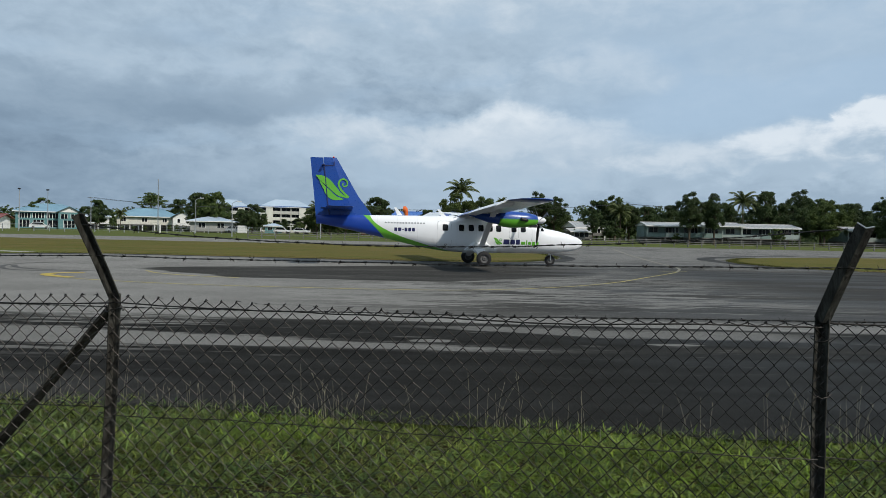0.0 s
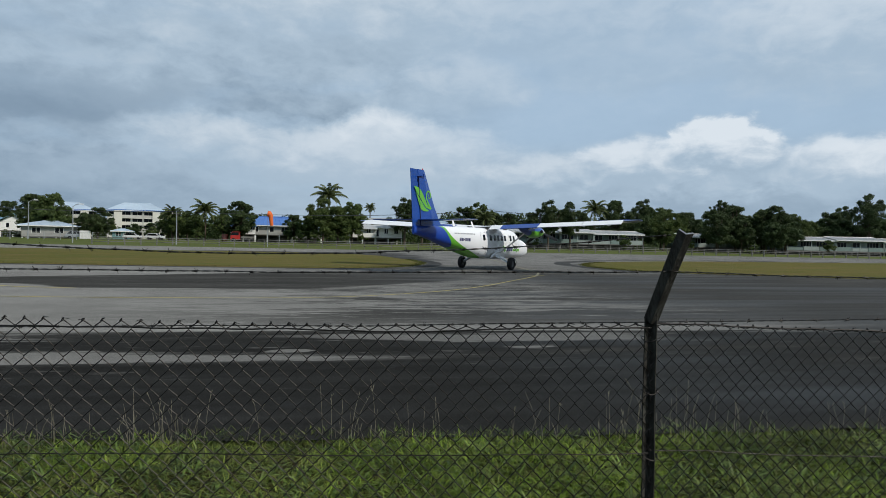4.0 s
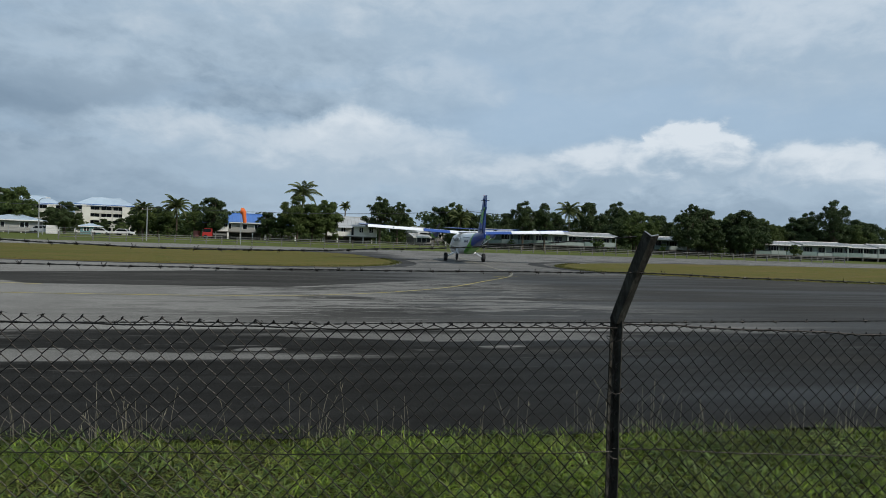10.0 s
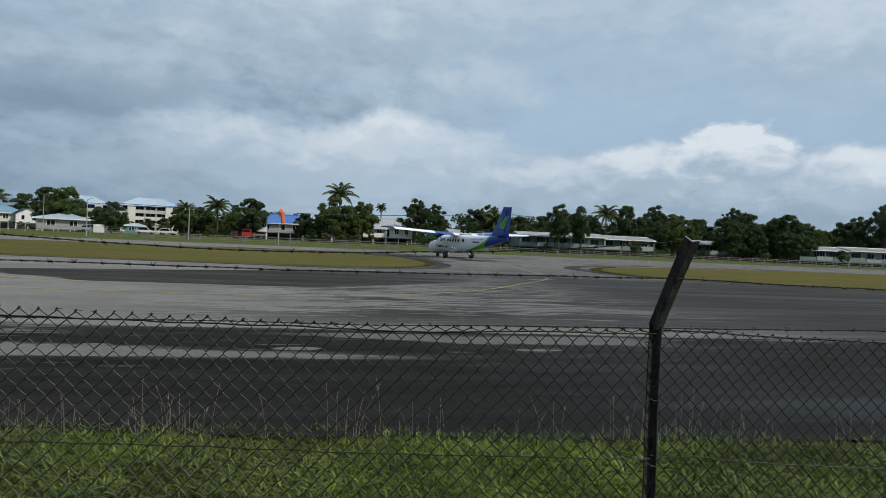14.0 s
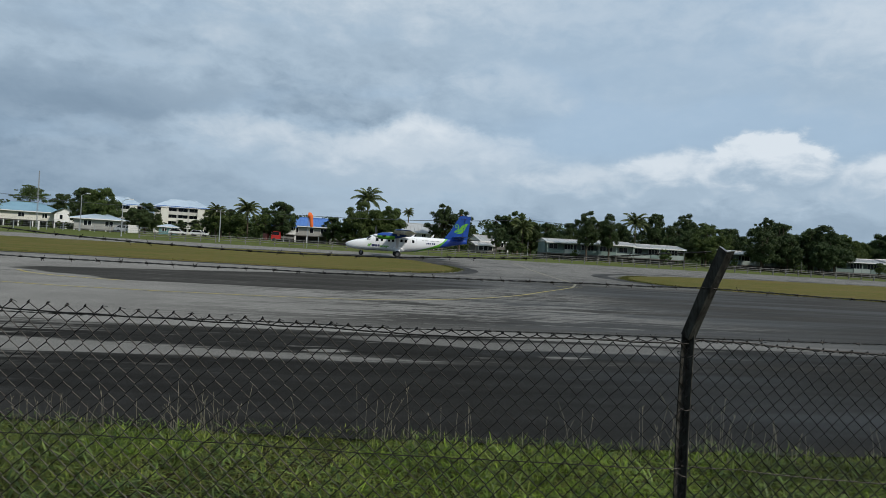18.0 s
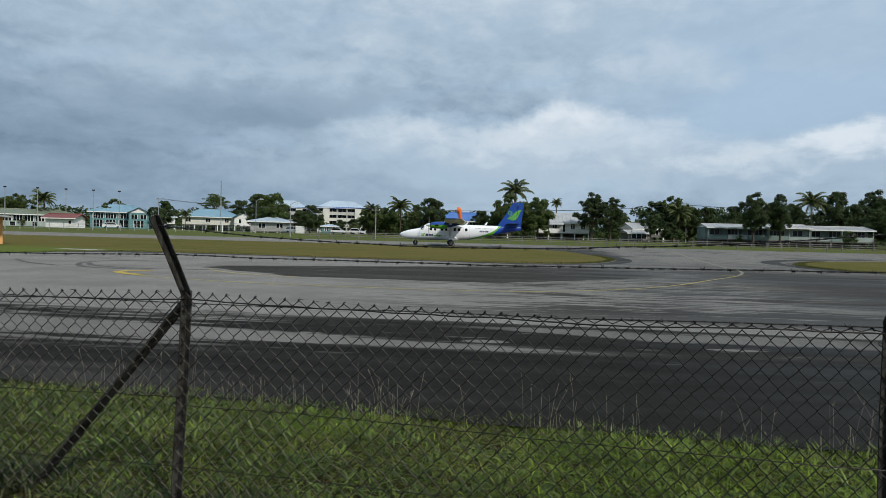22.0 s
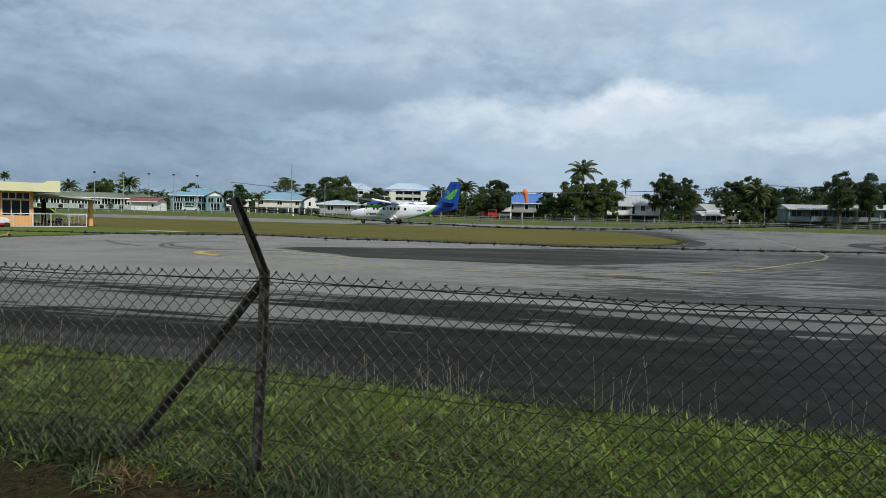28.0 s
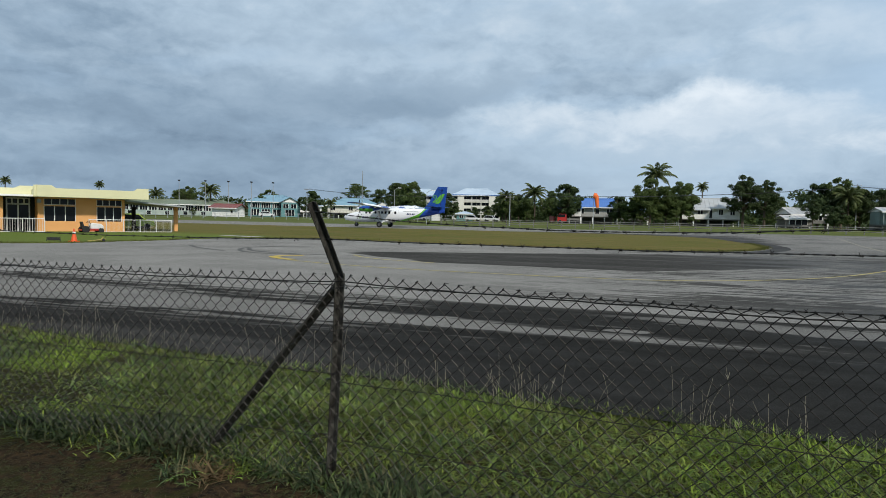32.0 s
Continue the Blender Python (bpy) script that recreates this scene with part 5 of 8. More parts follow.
def hip_roof(parent, x0, x1, y0, y1, z, h, mat, over=0.7, hip=None, gable=False):
    """A sheet-metal roof: four slopes, or two with gables."""
    a0, a1, b0, b1 = x0 - over, x1 + over, y0 - over, y1 + over
    ym = (b0 + b1) / 2
    hp = 0.0 if gable else (hip if hip is not None else (b1 - b0) / 2)
    r0, r1 = (a0 + hp, ym, z + h), (a1 - hp, ym, z + h)
    slopes = [((a0, b0, z), (a1, b0, z), r1, r0), ((a1, b1, z), (a0, b1, z), r0, r1)]
    if gable == "front":
        xm = (a0 + a1) / 2
        r0, r1 = (xm, b0, z + h), (xm, b1, z + h)
        slopes = [((a1, b0, z), (a1, b1, z), r1, r0), ((a0, b1, z), (a0, b0, z), r0, r1)]
    if not gable:
        slopes += [((a0, b1, z), (a0, b0, z), r0), ((a1, b0, z), (a1, b1, z), r1)]
    for s in slopes:
        bm = bmesh.new()
        slab(bm, s)
        slope = part("roof_slope", bm, mat, parent)
        if s is slopes[0]:
            ribs(slope, mat, s[3], s[2], s[1], s[0], 0.9)
    bm = bmesh.new()
    tube(bm, [Vector(r0) + Vector((0, 0, 0.03)), Vector(r1) + Vector((0, 0, 0.03))], 0.11, n=6)
    part("ridge_cap", bm, mat, parent)
    if gable == "front":
        bm = bmesh.new()
        prism(bm, [(x0, z), (x1, z), ((x0 + x1) / 2, z + h - 0.12)], y0, y0 + 0.14)
        part("gable", bm, M_WALL_WHITE, parent)
    elif gable:
        for xx in (x0, x1):
            bm = bmesh.new()
            v0 = [bm.verts.new((xx + s, y, q)) for s in (-0.08, 0.08) for y, q in ((y0, z), (y1, z), (ym, z + h - 0.12))]
            bm.faces.new(v0[:3]), bm.faces.new(v0[3:][::-1])
            for i in range(3):
                bm.faces.new((v0[i], v0[(i + 1) % 3], v0[3 + (i + 1) % 3], v0[3 + i]))
            part("gable", bm, M_WALL_WHITE, parent)
    if gable == "front":
        return
    bm = bmesh.new()
    box(bm, a0, a1, b0 - 0.03, b0 + 0.03, z - 0.22, z - 0.02)
    part("fascia", bm, M_WALL_WHITE, parent)


def stilt_house(label, x, y, w, d, stilt, wall, roof_h, wall_mat, roof_mat, wins, turn=0.0, gable=False, verandah=None, cat="house", z=None, over=0.7, group="houses", hip=None):
    """A house on posts; wins: (x, z above floor, w, h, mullions)."""
    z0 = gz(x, y) if z is None else z
    h = thing("stilt_house", label, cat, pose(x, y, z0, 0, 0, turn), group=group)
    if stilt > 0.3:
        n = max(2, int(w / 2.6))
        for i in range(n + 1):
            for yy in (0.15, d - 0.15):
                bm = bmesh.new()
                px = -w / 2 + 0.12 + (w - 0.24) * i / n
                box(bm, px - 0.11, px + 0.11, yy - 0.11, yy + 0.11, -0.2, stilt)
                part("stilt", bm, M_WALL_WHITE, h)
        bm = bmesh.new()
        box(bm, -w / 2, w / 2, 0, d, stilt - 0.18, stilt)
        part("floor_slab", bm, M_TIMBER, h)
        # added timber-dark block, stands in for the shade of the open undercroft
        bm = bmesh.new()
        box(bm, -w / 2 + 0.8, w / 2 - 1.2, d * 0.55, d - 0.4, -0.1, stilt - 0.18)
        part("undercroft_shade", bm, M_TIMBER, h)
    bm = bmesh.new()
    t = 0.14
    pierced_wall(bm, -w / 2, w / 2, stilt, stilt + wall, [(wx - ww / 2, wx + ww / 2, stilt + wz, stilt + min(wz + wh, wall - 0.03)) for wx, wz, ww, wh, mu in wins])
    part("front_wall", bm, wall_mat, h)
    for nm, q in (("side_wall", (-w / 2, -w / 2 + t, t, d)), ("side_wall", (w / 2 - t, w / 2, t, d)), ("back_wall", (-w / 2 + t, w / 2 - t, d - t, d))):
        bm = bmesh.new()
        box(bm, *q, stilt, stilt + wall)
        part(nm, bm, wall_mat, h)
    for k in range(int(wall / 0.3)):
        zb = stilt + 0.3 * k + 0.28
        if not any(stilt + wz - 0.1 < zb < stilt + wz + wh + 0.1 for wx, wz, ww, wh, mu in wins):
            bm = bmesh.new()
            box(bm, -w / 2 - 0.012, w / 2 + 0.012, -0.014, -0.002, zb - 0.01, zb + 0.01)
            part("board_joint", bm, M_TIMBER, h)
    for wx, wz, ww, wh, mu in wins:
        window(h, wx, stilt + wz, ww, wh, 0.07, mu)
    hip_roof(h, -w / 2, w / 2, 0, d, stilt + wall, roof_h, roof_mat, over, hip=hip, gable=gable)
    if verandah:
        vx0, vx1, vd = verandah
        bm = bmesh.new()
        box(bm, vx0, vx1, -vd, 0, stilt - 0.16, stilt - 0.002)
        part("verandah_floor", bm, M_TIMBER, h)
        bm = bmesh.new()
        box(bm, vx0, vx1, -vd, -vd + 0.06, stilt + 0.003, stilt + 1.0)
        part("verandah_wall", bm, M_WALL_WHITE, h)
        n = max(2, int((vx1 - vx0) / 2.2))
        for k in range(n + 1):
            px = vx0 + 0.1 + (vx1 - vx0 - 0.2) * k / n
            bm = bmesh.new()
            box(bm, px - 0.09, px + 0.09, -vd + 0.06, -vd + 0.22, -0.2, stilt + wall - 0.1)
            part("verandah_post", bm, M_WALL_WHITE, h)
        bm = bmesh.new()
        slab(bm, [(vx0 - 0.2, -vd - 0.5, stilt + wall - 0.45), (vx1 + 0.2, -vd - 0.5, stilt + wall - 0.45), (vx1 + 0.2, -0.6, stilt + wall - 0.02), (vx0 - 0.2, -0.6, stilt + wall - 0.02)], 0.06)
        part("verandah_roof", bm, roof_mat, h)
    return h


# blue-roofed house behind the windsock
stilt_house("grey board stilt house with bright blue roof", -10.6, 144, 13.0, 8.5, 1.75, 2.05, 2.0, M_WALL_GREY, M_ROOF_BLUE,
            [(-4.6, 0.6, 1.6, 1.0, 1), (-1.5, 0.6, 1.8, 1.0, 2), (2.2, 0.6, 1.0, 1.0, 0), (4.9, 0.6, 1.5, 1.0, 1)], over=0.6, hip=1.6, verandah=(-6.4, -1.2, 1.0))
stilt_house("small annex with pale blue roof behind palms", -0.6, 152, 6.5, 6, 1.2, 1.8, 1.5, M_WALL_GREY, M_ROOF_BLUE, [(0, 0.5, 1.4, 0.9, 1)])
# white house
stilt_house("white stilt house with grey zinc roof", 14.6, 146, 12.6, 8, 1.60, 2.35, 2.2, M_WALL_WHITE, M_ROOF_GREY,
            [(-3.9, 0.95, 1.2, 1.15, 1), (-1.5, 0.95, 1.1, 1.15, 1), (0.5, 0.25, 0.9, 1.9, 0), (2.6, 0.95, 1.0, 1.15, 1), (4.9, 0.95, 1.0, 1.15, 1)], over=0.5, gable=True, verandah=(-6.0, 0.2, 1.3))
# low house half hidden by trees
stilt_house("small dark timber house with pale tin roof", 34.2, 146, 7.5, 7, 1.3, 1.7, 1.3, M_TIMBER, M_ROOF_GREY, [(-1.9, 0.5, 1.3, 0.9, 1), (1.7, 0.5, 1.5, 0.9, 1)], gable=True, turn=14, over=0.4)
stilt_house("open timber lean-to with faded tin roof", 31.2, 142, 5, 4.5, 0.5, 1.5, 0.6, M_TIMBER, M_ROOF_GREY, [(0, 0.3, 3.6, 1.0, 2)], turn=10, gable=True, over=0.4)


def quarters(label, x0, x1, y, turn=0.0, z_add=0.0):
    """A long two-storey block of staff quarters: posts below, windowed gallery above, low zinc roof."""
    w = x1 - x0
    h = thing("quarters_block", label, "building", pose((x0 + x1) / 2, y, gz(0, y) + z_add, 0, 0, turn), group="staff quarters")
    n = int(w / 3.6)
    bw = w / n
    fl = 1.25
    units = max(2, round(n / 2.6))
    cuts = [round(n * u / units) for u in range(units + 1)]
    for i in range(n + 1):
        px = -w / 2 + bw * i
        for yy in (-1.25, 1.6):
            bm = bmesh.new()
            box(bm, px - 0.11, px + 0.11, yy, yy + 0.22, -0.2, fl - 0.18)
            part("column", bm, M_TIMBER, h)
    bm = bmesh.new()
    box(bm, -w / 2, w / 2, 3.6, 7.0, -0.2, fl - 0.18)
    part("lower_wall", bm, M_TIMBER, h)
    bm = bmesh.new()
    box(bm, -w / 2 - 0.1, w / 2 + 0.1, -1.3, 7.0, fl - 0.18, fl)
    part("upper_floor", bm, M_TIMBER, h)
    for u in range(units):
        # each dwelling steps a little forward or back and has its own roof
        x0u, x1u = -w / 2 + bw * cuts[u], -w / 2 + bw * cuts[u + 1]
        ev = 3.62 + (0.0, 0.16, -0.06, 0.1)[u % 4]
        front = (0.75, -0.15, 1.1)[u % 3]
        wall = (M_WALL_GREEN, M_WALL_PALE, M_WALL_GREEN)[u % 3]
        holes = []
        for i in range(cuts[u], cuts[u + 1]):
            x = -w / 2 + bw * (i + 0.5)
            ww = bw * (0.74 if (i * 5 + u) % 3 else 0.5)
            holes.append((x - ww / 2, x + ww / 2, fl + 0.95, fl + 2.0))
            window(h, x, fl + 0.95, ww, 1.05, front + 0.07, 3 if ww > 2 else 1, M_WALL_GREY)
            bm = bmesh.new()
            box(bm, x - bw / 2 + 0.1, x + bw / 2 - 0.1, -1.24, -1.18, fl + 0.04, fl + (0.95 if (i + 2 * u) % 3 else 0.75))
            part("parapet_panel", bm, M_WALL_PALE if (i + u) % 2 else M_WALL_GREEN, h)
        bm = bmesh.new()
        pierced_wall(bm, x0u + 0.02, x1u - 0.02, fl + 0.003, ev, holes, front, 0.14)
        part("front_wall", bm, wall, h)
        for xx in (x0u + 0.02, x1u - 0.16):
            bm = bmesh.new()
            box(bm, xx, xx + 0.14, front + 0.14, 6.8, fl + 0.003, ev)
            part("party_wall", bm, wall, h)
        bm = bmesh.new()
        box(bm, x0u + 0.02, x1u - 0.02, 6.8, 6.98, fl + 0.003, ev)
        part("back_wall", bm, wall, h)
        for xx in (x0u + 0.12, (x0u + x1u) / 2, x1u - 0.12):
            bm = bmesh.new()
            box(bm, xx - 0.07, xx + 0.07, -1.28, -1.14, fl, ev - 0.05)
            part("gallery_post", bm, M_WALL_PALE, h)
        hip_roof(h, x0u, x1u, -1.35 + (0.0, -0.25, 0.2)[u % 3], 7.0, ev + 0.03, 0.72, M_ROOF_GREY, 0.30, gable=True)
    return h


quarters("long grey-green staff quarters with pale zinc roof", 42.8, 74.2, 133.0, turn=-3)
quarters("shaded grey-green staff quarters under big trees", 86.0, 104.0, 134.0, turn=-6, z_add=-0.2)
quarters("long grey-green staff quarters with pale zinc roof", 106.0, 148.0, 122.0, turn=-9, z_add=-0.3)

# turquoise and white houses by the far field
stilt_house("two-storey turquoise house with aqua hipped roof", -100.0, 160, 14.5, 9, 0.1, 4.3, 2.0, M_WALL_TURQ, M_ROOF_AQUA,
            [(-5.4, 2.55, 2.6, 1.25, 3), (-2.4, 2.55, 2.6, 1.25, 3), (0.6, 2.55, 2.6, 1.25, 3), (3.6, 2.55, 2.6, 1.25, 3), (6.3, 2.7, 1.3, 1.0, 1), (-5.4, 0.3, 2.4, 1.8, 2), (-2.4, 0.3, 2.4, 1.8, 2), (0.6, 0.3, 2.4, 1.8, 1), (3.6, 0.5, 2.0, 1.4, 2)], turn=32)
stilt_house("gabled front wing with aqua roof and teal windows", -95.4, 160.6, 4.8, 4, 0.1, 4.2, 1.5, M_WALL_TURQ, M_ROOF_AQUA, [(-1.1, 2.5, 1.6, 1.2, 1), (1.1, 2.5, 1.6, 1.2, 1), (0, 0.3, 2.6, 1.8, 2)], turn=32, gable="front", over=0.5)
stilt_house("small pale blue kiosk beside parked cars", -44.6, 165, 4.2, 3, 0.1, 1.9, 0.5, M_WALL_TURQ, M_ROOF_PALE, [(-0.8, 0.7, 1.2, 0.8, 1), (1.1, 0.2, 0.8, 1.6, 0)], turn=10, over=0.4)
stilt_house("white-walled house with aqua roof and front gable", -80.5, 172, 15.5, 9, 1.7, 2.2, 2.2, M_WALL_CREAM, M_ROOF_AQUA,
            [(-6.2, 0.7, 1.4, 1.0, 1), (-1.0, 0.7, 1.4, 1.0, 1), (4.0, 0.7, 1.2, 1.0, 1)], turn=24)
stilt_house("white gabled wing with two dark windows", -71.3, 172.5, 5.2, 7, 1.6, 2.2, 1.9, M_WALL_WHITE, M_ROOF_AQUA, [(-1.1, 0.7, 0.8, 1.1, 0), (1.1, 0.7, 0.8, 1.1, 0)], turn=20, gable="front")
stilt_house("long low grey house with pale roof", -66.4, 175, 11, 6, 0.8, 1.9, 1.1, M_WALL_GREY, M_ROOF_PALE, [(-4, 0.5, 1.8, 1.0, 2), (0, 0.5, 1.8, 1.0, 2), (4, 0.5, 1.8, 1.0, 2)], turn=18)
stilt_house("far white house with light blue roof", -108, 194, 9, 7, 1.8, 2.2, 2.2, M_WALL_WHITE, M_ROOF_PALE, [(-2.5, 0.6, 1.5, 1.1, 1), (1.5, 0.6, 1.5, 1.1, 1)], turn=30)
stilt_house("white shed with red metal roof", -98.6, 134.5, 6.4, 4.6, 0.1, 2.2, 0.95, M_WALL_WHITE, M_ROOF_RED, [(2.2, 0.9, 0.7, 0.7, 0)], turn=6, gable=True)
stilt_house("long green and white school building with faded roof", -114.7, 138.4, 30, 8, 0.1, 2.9, 1.2, M_WALL_SCHOOL, M_ROOF_GREEN,
            [(-13.2 + 2.2 * k, 1.25, 1.95, 1.35, 2) for k in range(13)] + [(-12 + 4.4 * k, 0.1, 1.2, 0.95, 0) for k in range(6)], turn=38)
stilt_house("grey shed with pale roof half hidden by trees", -52, 141, 9, 6, 0.4, 2.2, 0.9, M_WALL_GREY, M_ROOF_PALE, [(-2, 0.7, 1.6, 1.0, 1), (2, 0.7, 1.6, 1.0, 1)], turn=12)


# darker copy of the cream wall, gallery shade put into its colour
M_WALL_SHADED = material("shaded_cream_wall", (0.56, 0.55, 0.51), 0.85, 0, (0.36, 0.35, 0.32), 0.7, 0.6, 8, 0.1)


def apartment(x, y, w, turn, floors, label):
    """A four-storey block with open galleries, slab edges and a pale hipped roof."""
    h = thing("apartment_block", label, "building", pose(x, y, gz(x, y), 0, 0, turn), group="apartment blocks")
    fh = 2.45
    bm = bmesh.new()
    box(bm, -w / 2, w / 2, 1.4, 10, -0.2, floors * fh)
    part("core_wall", bm, M_WALL_SHADED, h)
    n = int(w / 3.4)
    bw = w / n
    for f in range(floors):
        bm = bmesh.new()
        box(bm, -w / 2 - 0.1, w / 2 + 0.1, 0, 1.4, f * fh - 0.15, f * fh + 0.05)
        part("gallery_slab", bm, M_WALL_CREAM, h)
        bm = bmesh.new()
        box(bm, -w / 2, w / 2, -0.02, 0.1, f * fh + 0.05, f * fh + 1.05)
        part("gallery_parapet", bm, M_WALL_SHADED if f % 2 else M_WALL_CREAM, h)
        for i in range(n):
            window(h, -w / 2 + bw * (i + 0.5), f * fh + 1.05, bw * 0.86, 1.2, 1.36, 1, M_WALL_SHADED)
    for i in range(n + 1):
        bm = bmesh.new()
        px = -w / 2 + bw * i
        box(bm, px - 0.16, px + 0.16, -0.08, 0.25, -0.2, floors * fh)
        part("column", bm, M_WALL_SHADED, h)
    for x0 in (-w / 2 + 2, w / 2 - 4.5):
        bm = bmesh.new()
        box(bm, x0, x0 + 2.6, -0.6, -0.05, -0.1, floors * fh + 0.2)
        part("stair_tower", bm, M_WALL_CREAM, h)
    bm = bmesh.new()
    box(bm, -w / 2 - 0.6, w / 2 + 0.6, -0.6, -0.45, floors * fh - 0.1, floors * fh + 0.5)
    part("blue_fascia", bm, M_ROOF_BLUE, h)
    hip_roof(h, -w / 2, w / 2, 0, 10, floors * fh + 0.25, 2.9, M_ROOF_PALE, 0.6)
    return h


apartment(-61.5, 246, 19, 14, 4, "four-storey cream apartment block with pale blue roof")
apartment(-88.0, 252, 20, 18, 4, "four-storey cream apartment block behind trees")


# ---- terminal ----
def terminal():
    A = Vector((-43.8, 33.6, gz(0, 36) + 0.06))
    turn = math.degrees(math.atan2(0.83, 0.56))
    T = thing("terminal_building", "orange single-storey terminal with pale yellow parapet", "building", pose(A.x, A.y, A.z, 0, 0, turn))
    # local x runs along the front, y goes into the building (to the left of x)
    Hh = 2.62
    wins = [(3.85, 0.85, 2.1, 1.12), (7.2, 0.85, 1.8, 1.12)]
    bm = bmesh.new()
    pierced_wall(bm, 2.45, 8.3, 0, Hh, [(x - w / 2, x + w / 2, z, z + h) for x, z, w, h in wins] + [(x - w / 2, x + w / 2, z + h + 0.09, Hh - 0.1) for x, z, w, h in wins], 0, 0.2)
    part("front_wall", bm, M_ORANGE, T)
    for q in ((-14, 0.3, 0, 0.2), (8.1, 8.3, 0.2, 9), (-14, 8.3, 9, 9.2), (-14.2, -14, 0, 9.2)):
        bm = bmesh.new()
        box(bm, *q, 0, Hh)
        part("side_wall", bm, M_ORANGE, T)
    for x, z, w, h in wins:
        window(T, x, z, w, h, 0.09, 2, M_RAILW, t=0.055)
        window(T, x, z + h + 0.13, w, 0.42, 0.09, 3, M_RAILW, "clerestory_window", t=0.05)
    # back wall in near-black, so the recess's shade is painted into it
    bm = bmesh.new()
    box(bm, 0.3, 2.45, 1.6, 1.7, 0, Hh)
    part("recess_back", bm, M_DARKIN, T)
    bm = bmesh.new()
    box(bm, 0.28, 0.34, 0.2, 1.6, 0, Hh), box(bm, 2.42, 2.48, 0.2, 1.6, 0, Hh)
    part("recess_side", bm, M_ORANGE, T)
    d = window(T, 1.35, 0.05, 1.5, 2.0, 1.52, 1, M_RAILW, "entrance_door")
    window(T, 1.35, 2.12, 1.5, 0.35, 1.52, 3, M_RAILW, "door_transom")
    bm = bmesh.new()
    box(bm, -14, 9.5, -0.9, 9.4, Hh + 0.004, Hh + 0.14)
    part("soffit", bm, M_WALL_WHITE, T)
    # stepped parapet: the raised ends and the long middle
    bm = bmesh.new()
    prof = [(2.25, Hh + 0.02), (9.75, Hh + 0.02), (9.75, Hh + 0.86), (8.95, Hh + 0.86), (8.7, Hh + 0.66), (3.45, Hh + 0.66), (3.15, Hh + 0.86), (2.25, Hh + 0.86)]
    prism(bm, prof, -1.35, -1.15)
    part("parapet", bm, M_YELLOW, T, "pale yellow stepped parapet")
    bm = bmesh.new()
    prism(bm, [(-1.15, Hh + 0.02), (0.2, Hh + 0.02), (0.2, Hh + 0.5), (-0.5, Hh + 0.5), (-0.8, Hh + 0.62), (-1.15, Hh + 0.86)], 0, 0.2)
    bmesh.ops.transform(bm, matrix=Matrix.Translation((2.25, 0, 0)) @ Matrix.Rotation(radians(90), 4, "Z"), verts=bm.verts)
    part("parapet_return", bm, M_YELLOW, T)
    bm = bmesh.new()
    prism(bm, [(-14, Hh + 0.02), (2.2, Hh + 0.02), (2.2, Hh + 0.80), (1.4, Hh + 0.80), (1.0, Hh + 0.62), (-14, Hh + 0.55)], 0.25, 0.45)
    part("recessed_parapet", bm, M_YELLOW, T)
    bm = bmesh.new()
    box(bm, 9.55, 9.75, -1.15, 9.4, Hh + 0.15, Hh + 0.8)
    part("end_parapet", bm, M_YELLOW, T)
    # canopy on orange posts
    bm = bmesh.new()
    slab(bm, [(8.35, -0.6, Hh - 0.05), (13.0, -0.2, Hh - 0.42), (13.0, 5.5, Hh - 0.42), (8.35, 5.5, Hh - 0.05)], 0.12)
    part("canopy_roof", bm, M_GREYP, T, "grey lean-to canopy roof")
    for x, y, m in ((12.6, 1.4, M_ORANGE), (10.1, 5.0, M_DARKIN)):
        bm = bmesh.new()
        box(bm, x - 0.14, x + 0.14, y - 0.14, y + 0.14, -0.15, Hh - 0.5)
        part("canopy_post", bm, m, T, "orange canopy post" if m is M_ORANGE else "dark canopy post")
    bm = bmesh.new()
    box(bm, -14, 13.2, -2.4, 0, -0.15, 0.02), box(bm, 8.3, 13.2, 0, 6, -0.15, 0.015)
    part("walkway_slab", bm, M_CONCRETE, T)
    bm = bmesh.new()
    box(bm, 2.35, 2.6, -0.45, -0.05, 2.2, 2.45)
    part("wall_lamp", bm, M_GREYP, T)

    def local(x, y, z=0.0):
        return T.matrix_world @ Vector((x, y, z))

    def railing(x0, x1, y, bars, label, dense):
        p = local(x0, y, 0.02)
        R_ = thing("railing", label, "railing", pose(p.x, p.y, p.z, 0, 0, turn), group="railings")
        w = x1 - x0
        for z in (0.08, 1.02) if dense else (0.05, 0.99):
            bm = bmesh.new()
            tube(bm, [(0, 0, z), (w, 0, z)], 0.028, n=6)
            part("rail", bm, M_RAILW, R_)
        for k in range(bars + 1):
            bm = bmesh.new()
            tube(bm, [(w * k / bars, 0, -0.05), (w * k / bars, 0, 1.02)], 0.03 if not dense or k % 9 == 0 else 0.012, n=6)
            part("baluster", bm, M_RAILW, R_)
        if not dense:
            bm = bmesh.new()
            for k in range(int(w / 0.09)):
                tube(bm, [(0.05 + k * 0.09, 0, 0.06), (0.05 + k * 0.09, 0, 0.98)], 0.004, n=3)
            part("infill", bm, M_RAILW, R_)
    railing(-4.0, 2.7, -1.3, 45, "white painted balcony railing with thin bars", True)
    railing(5.6, 11.6, -1.0, 5, "white tubular railing with wire infill", False)
    return T, local, turn


_, T_LOCAL, T_TURN = terminal()


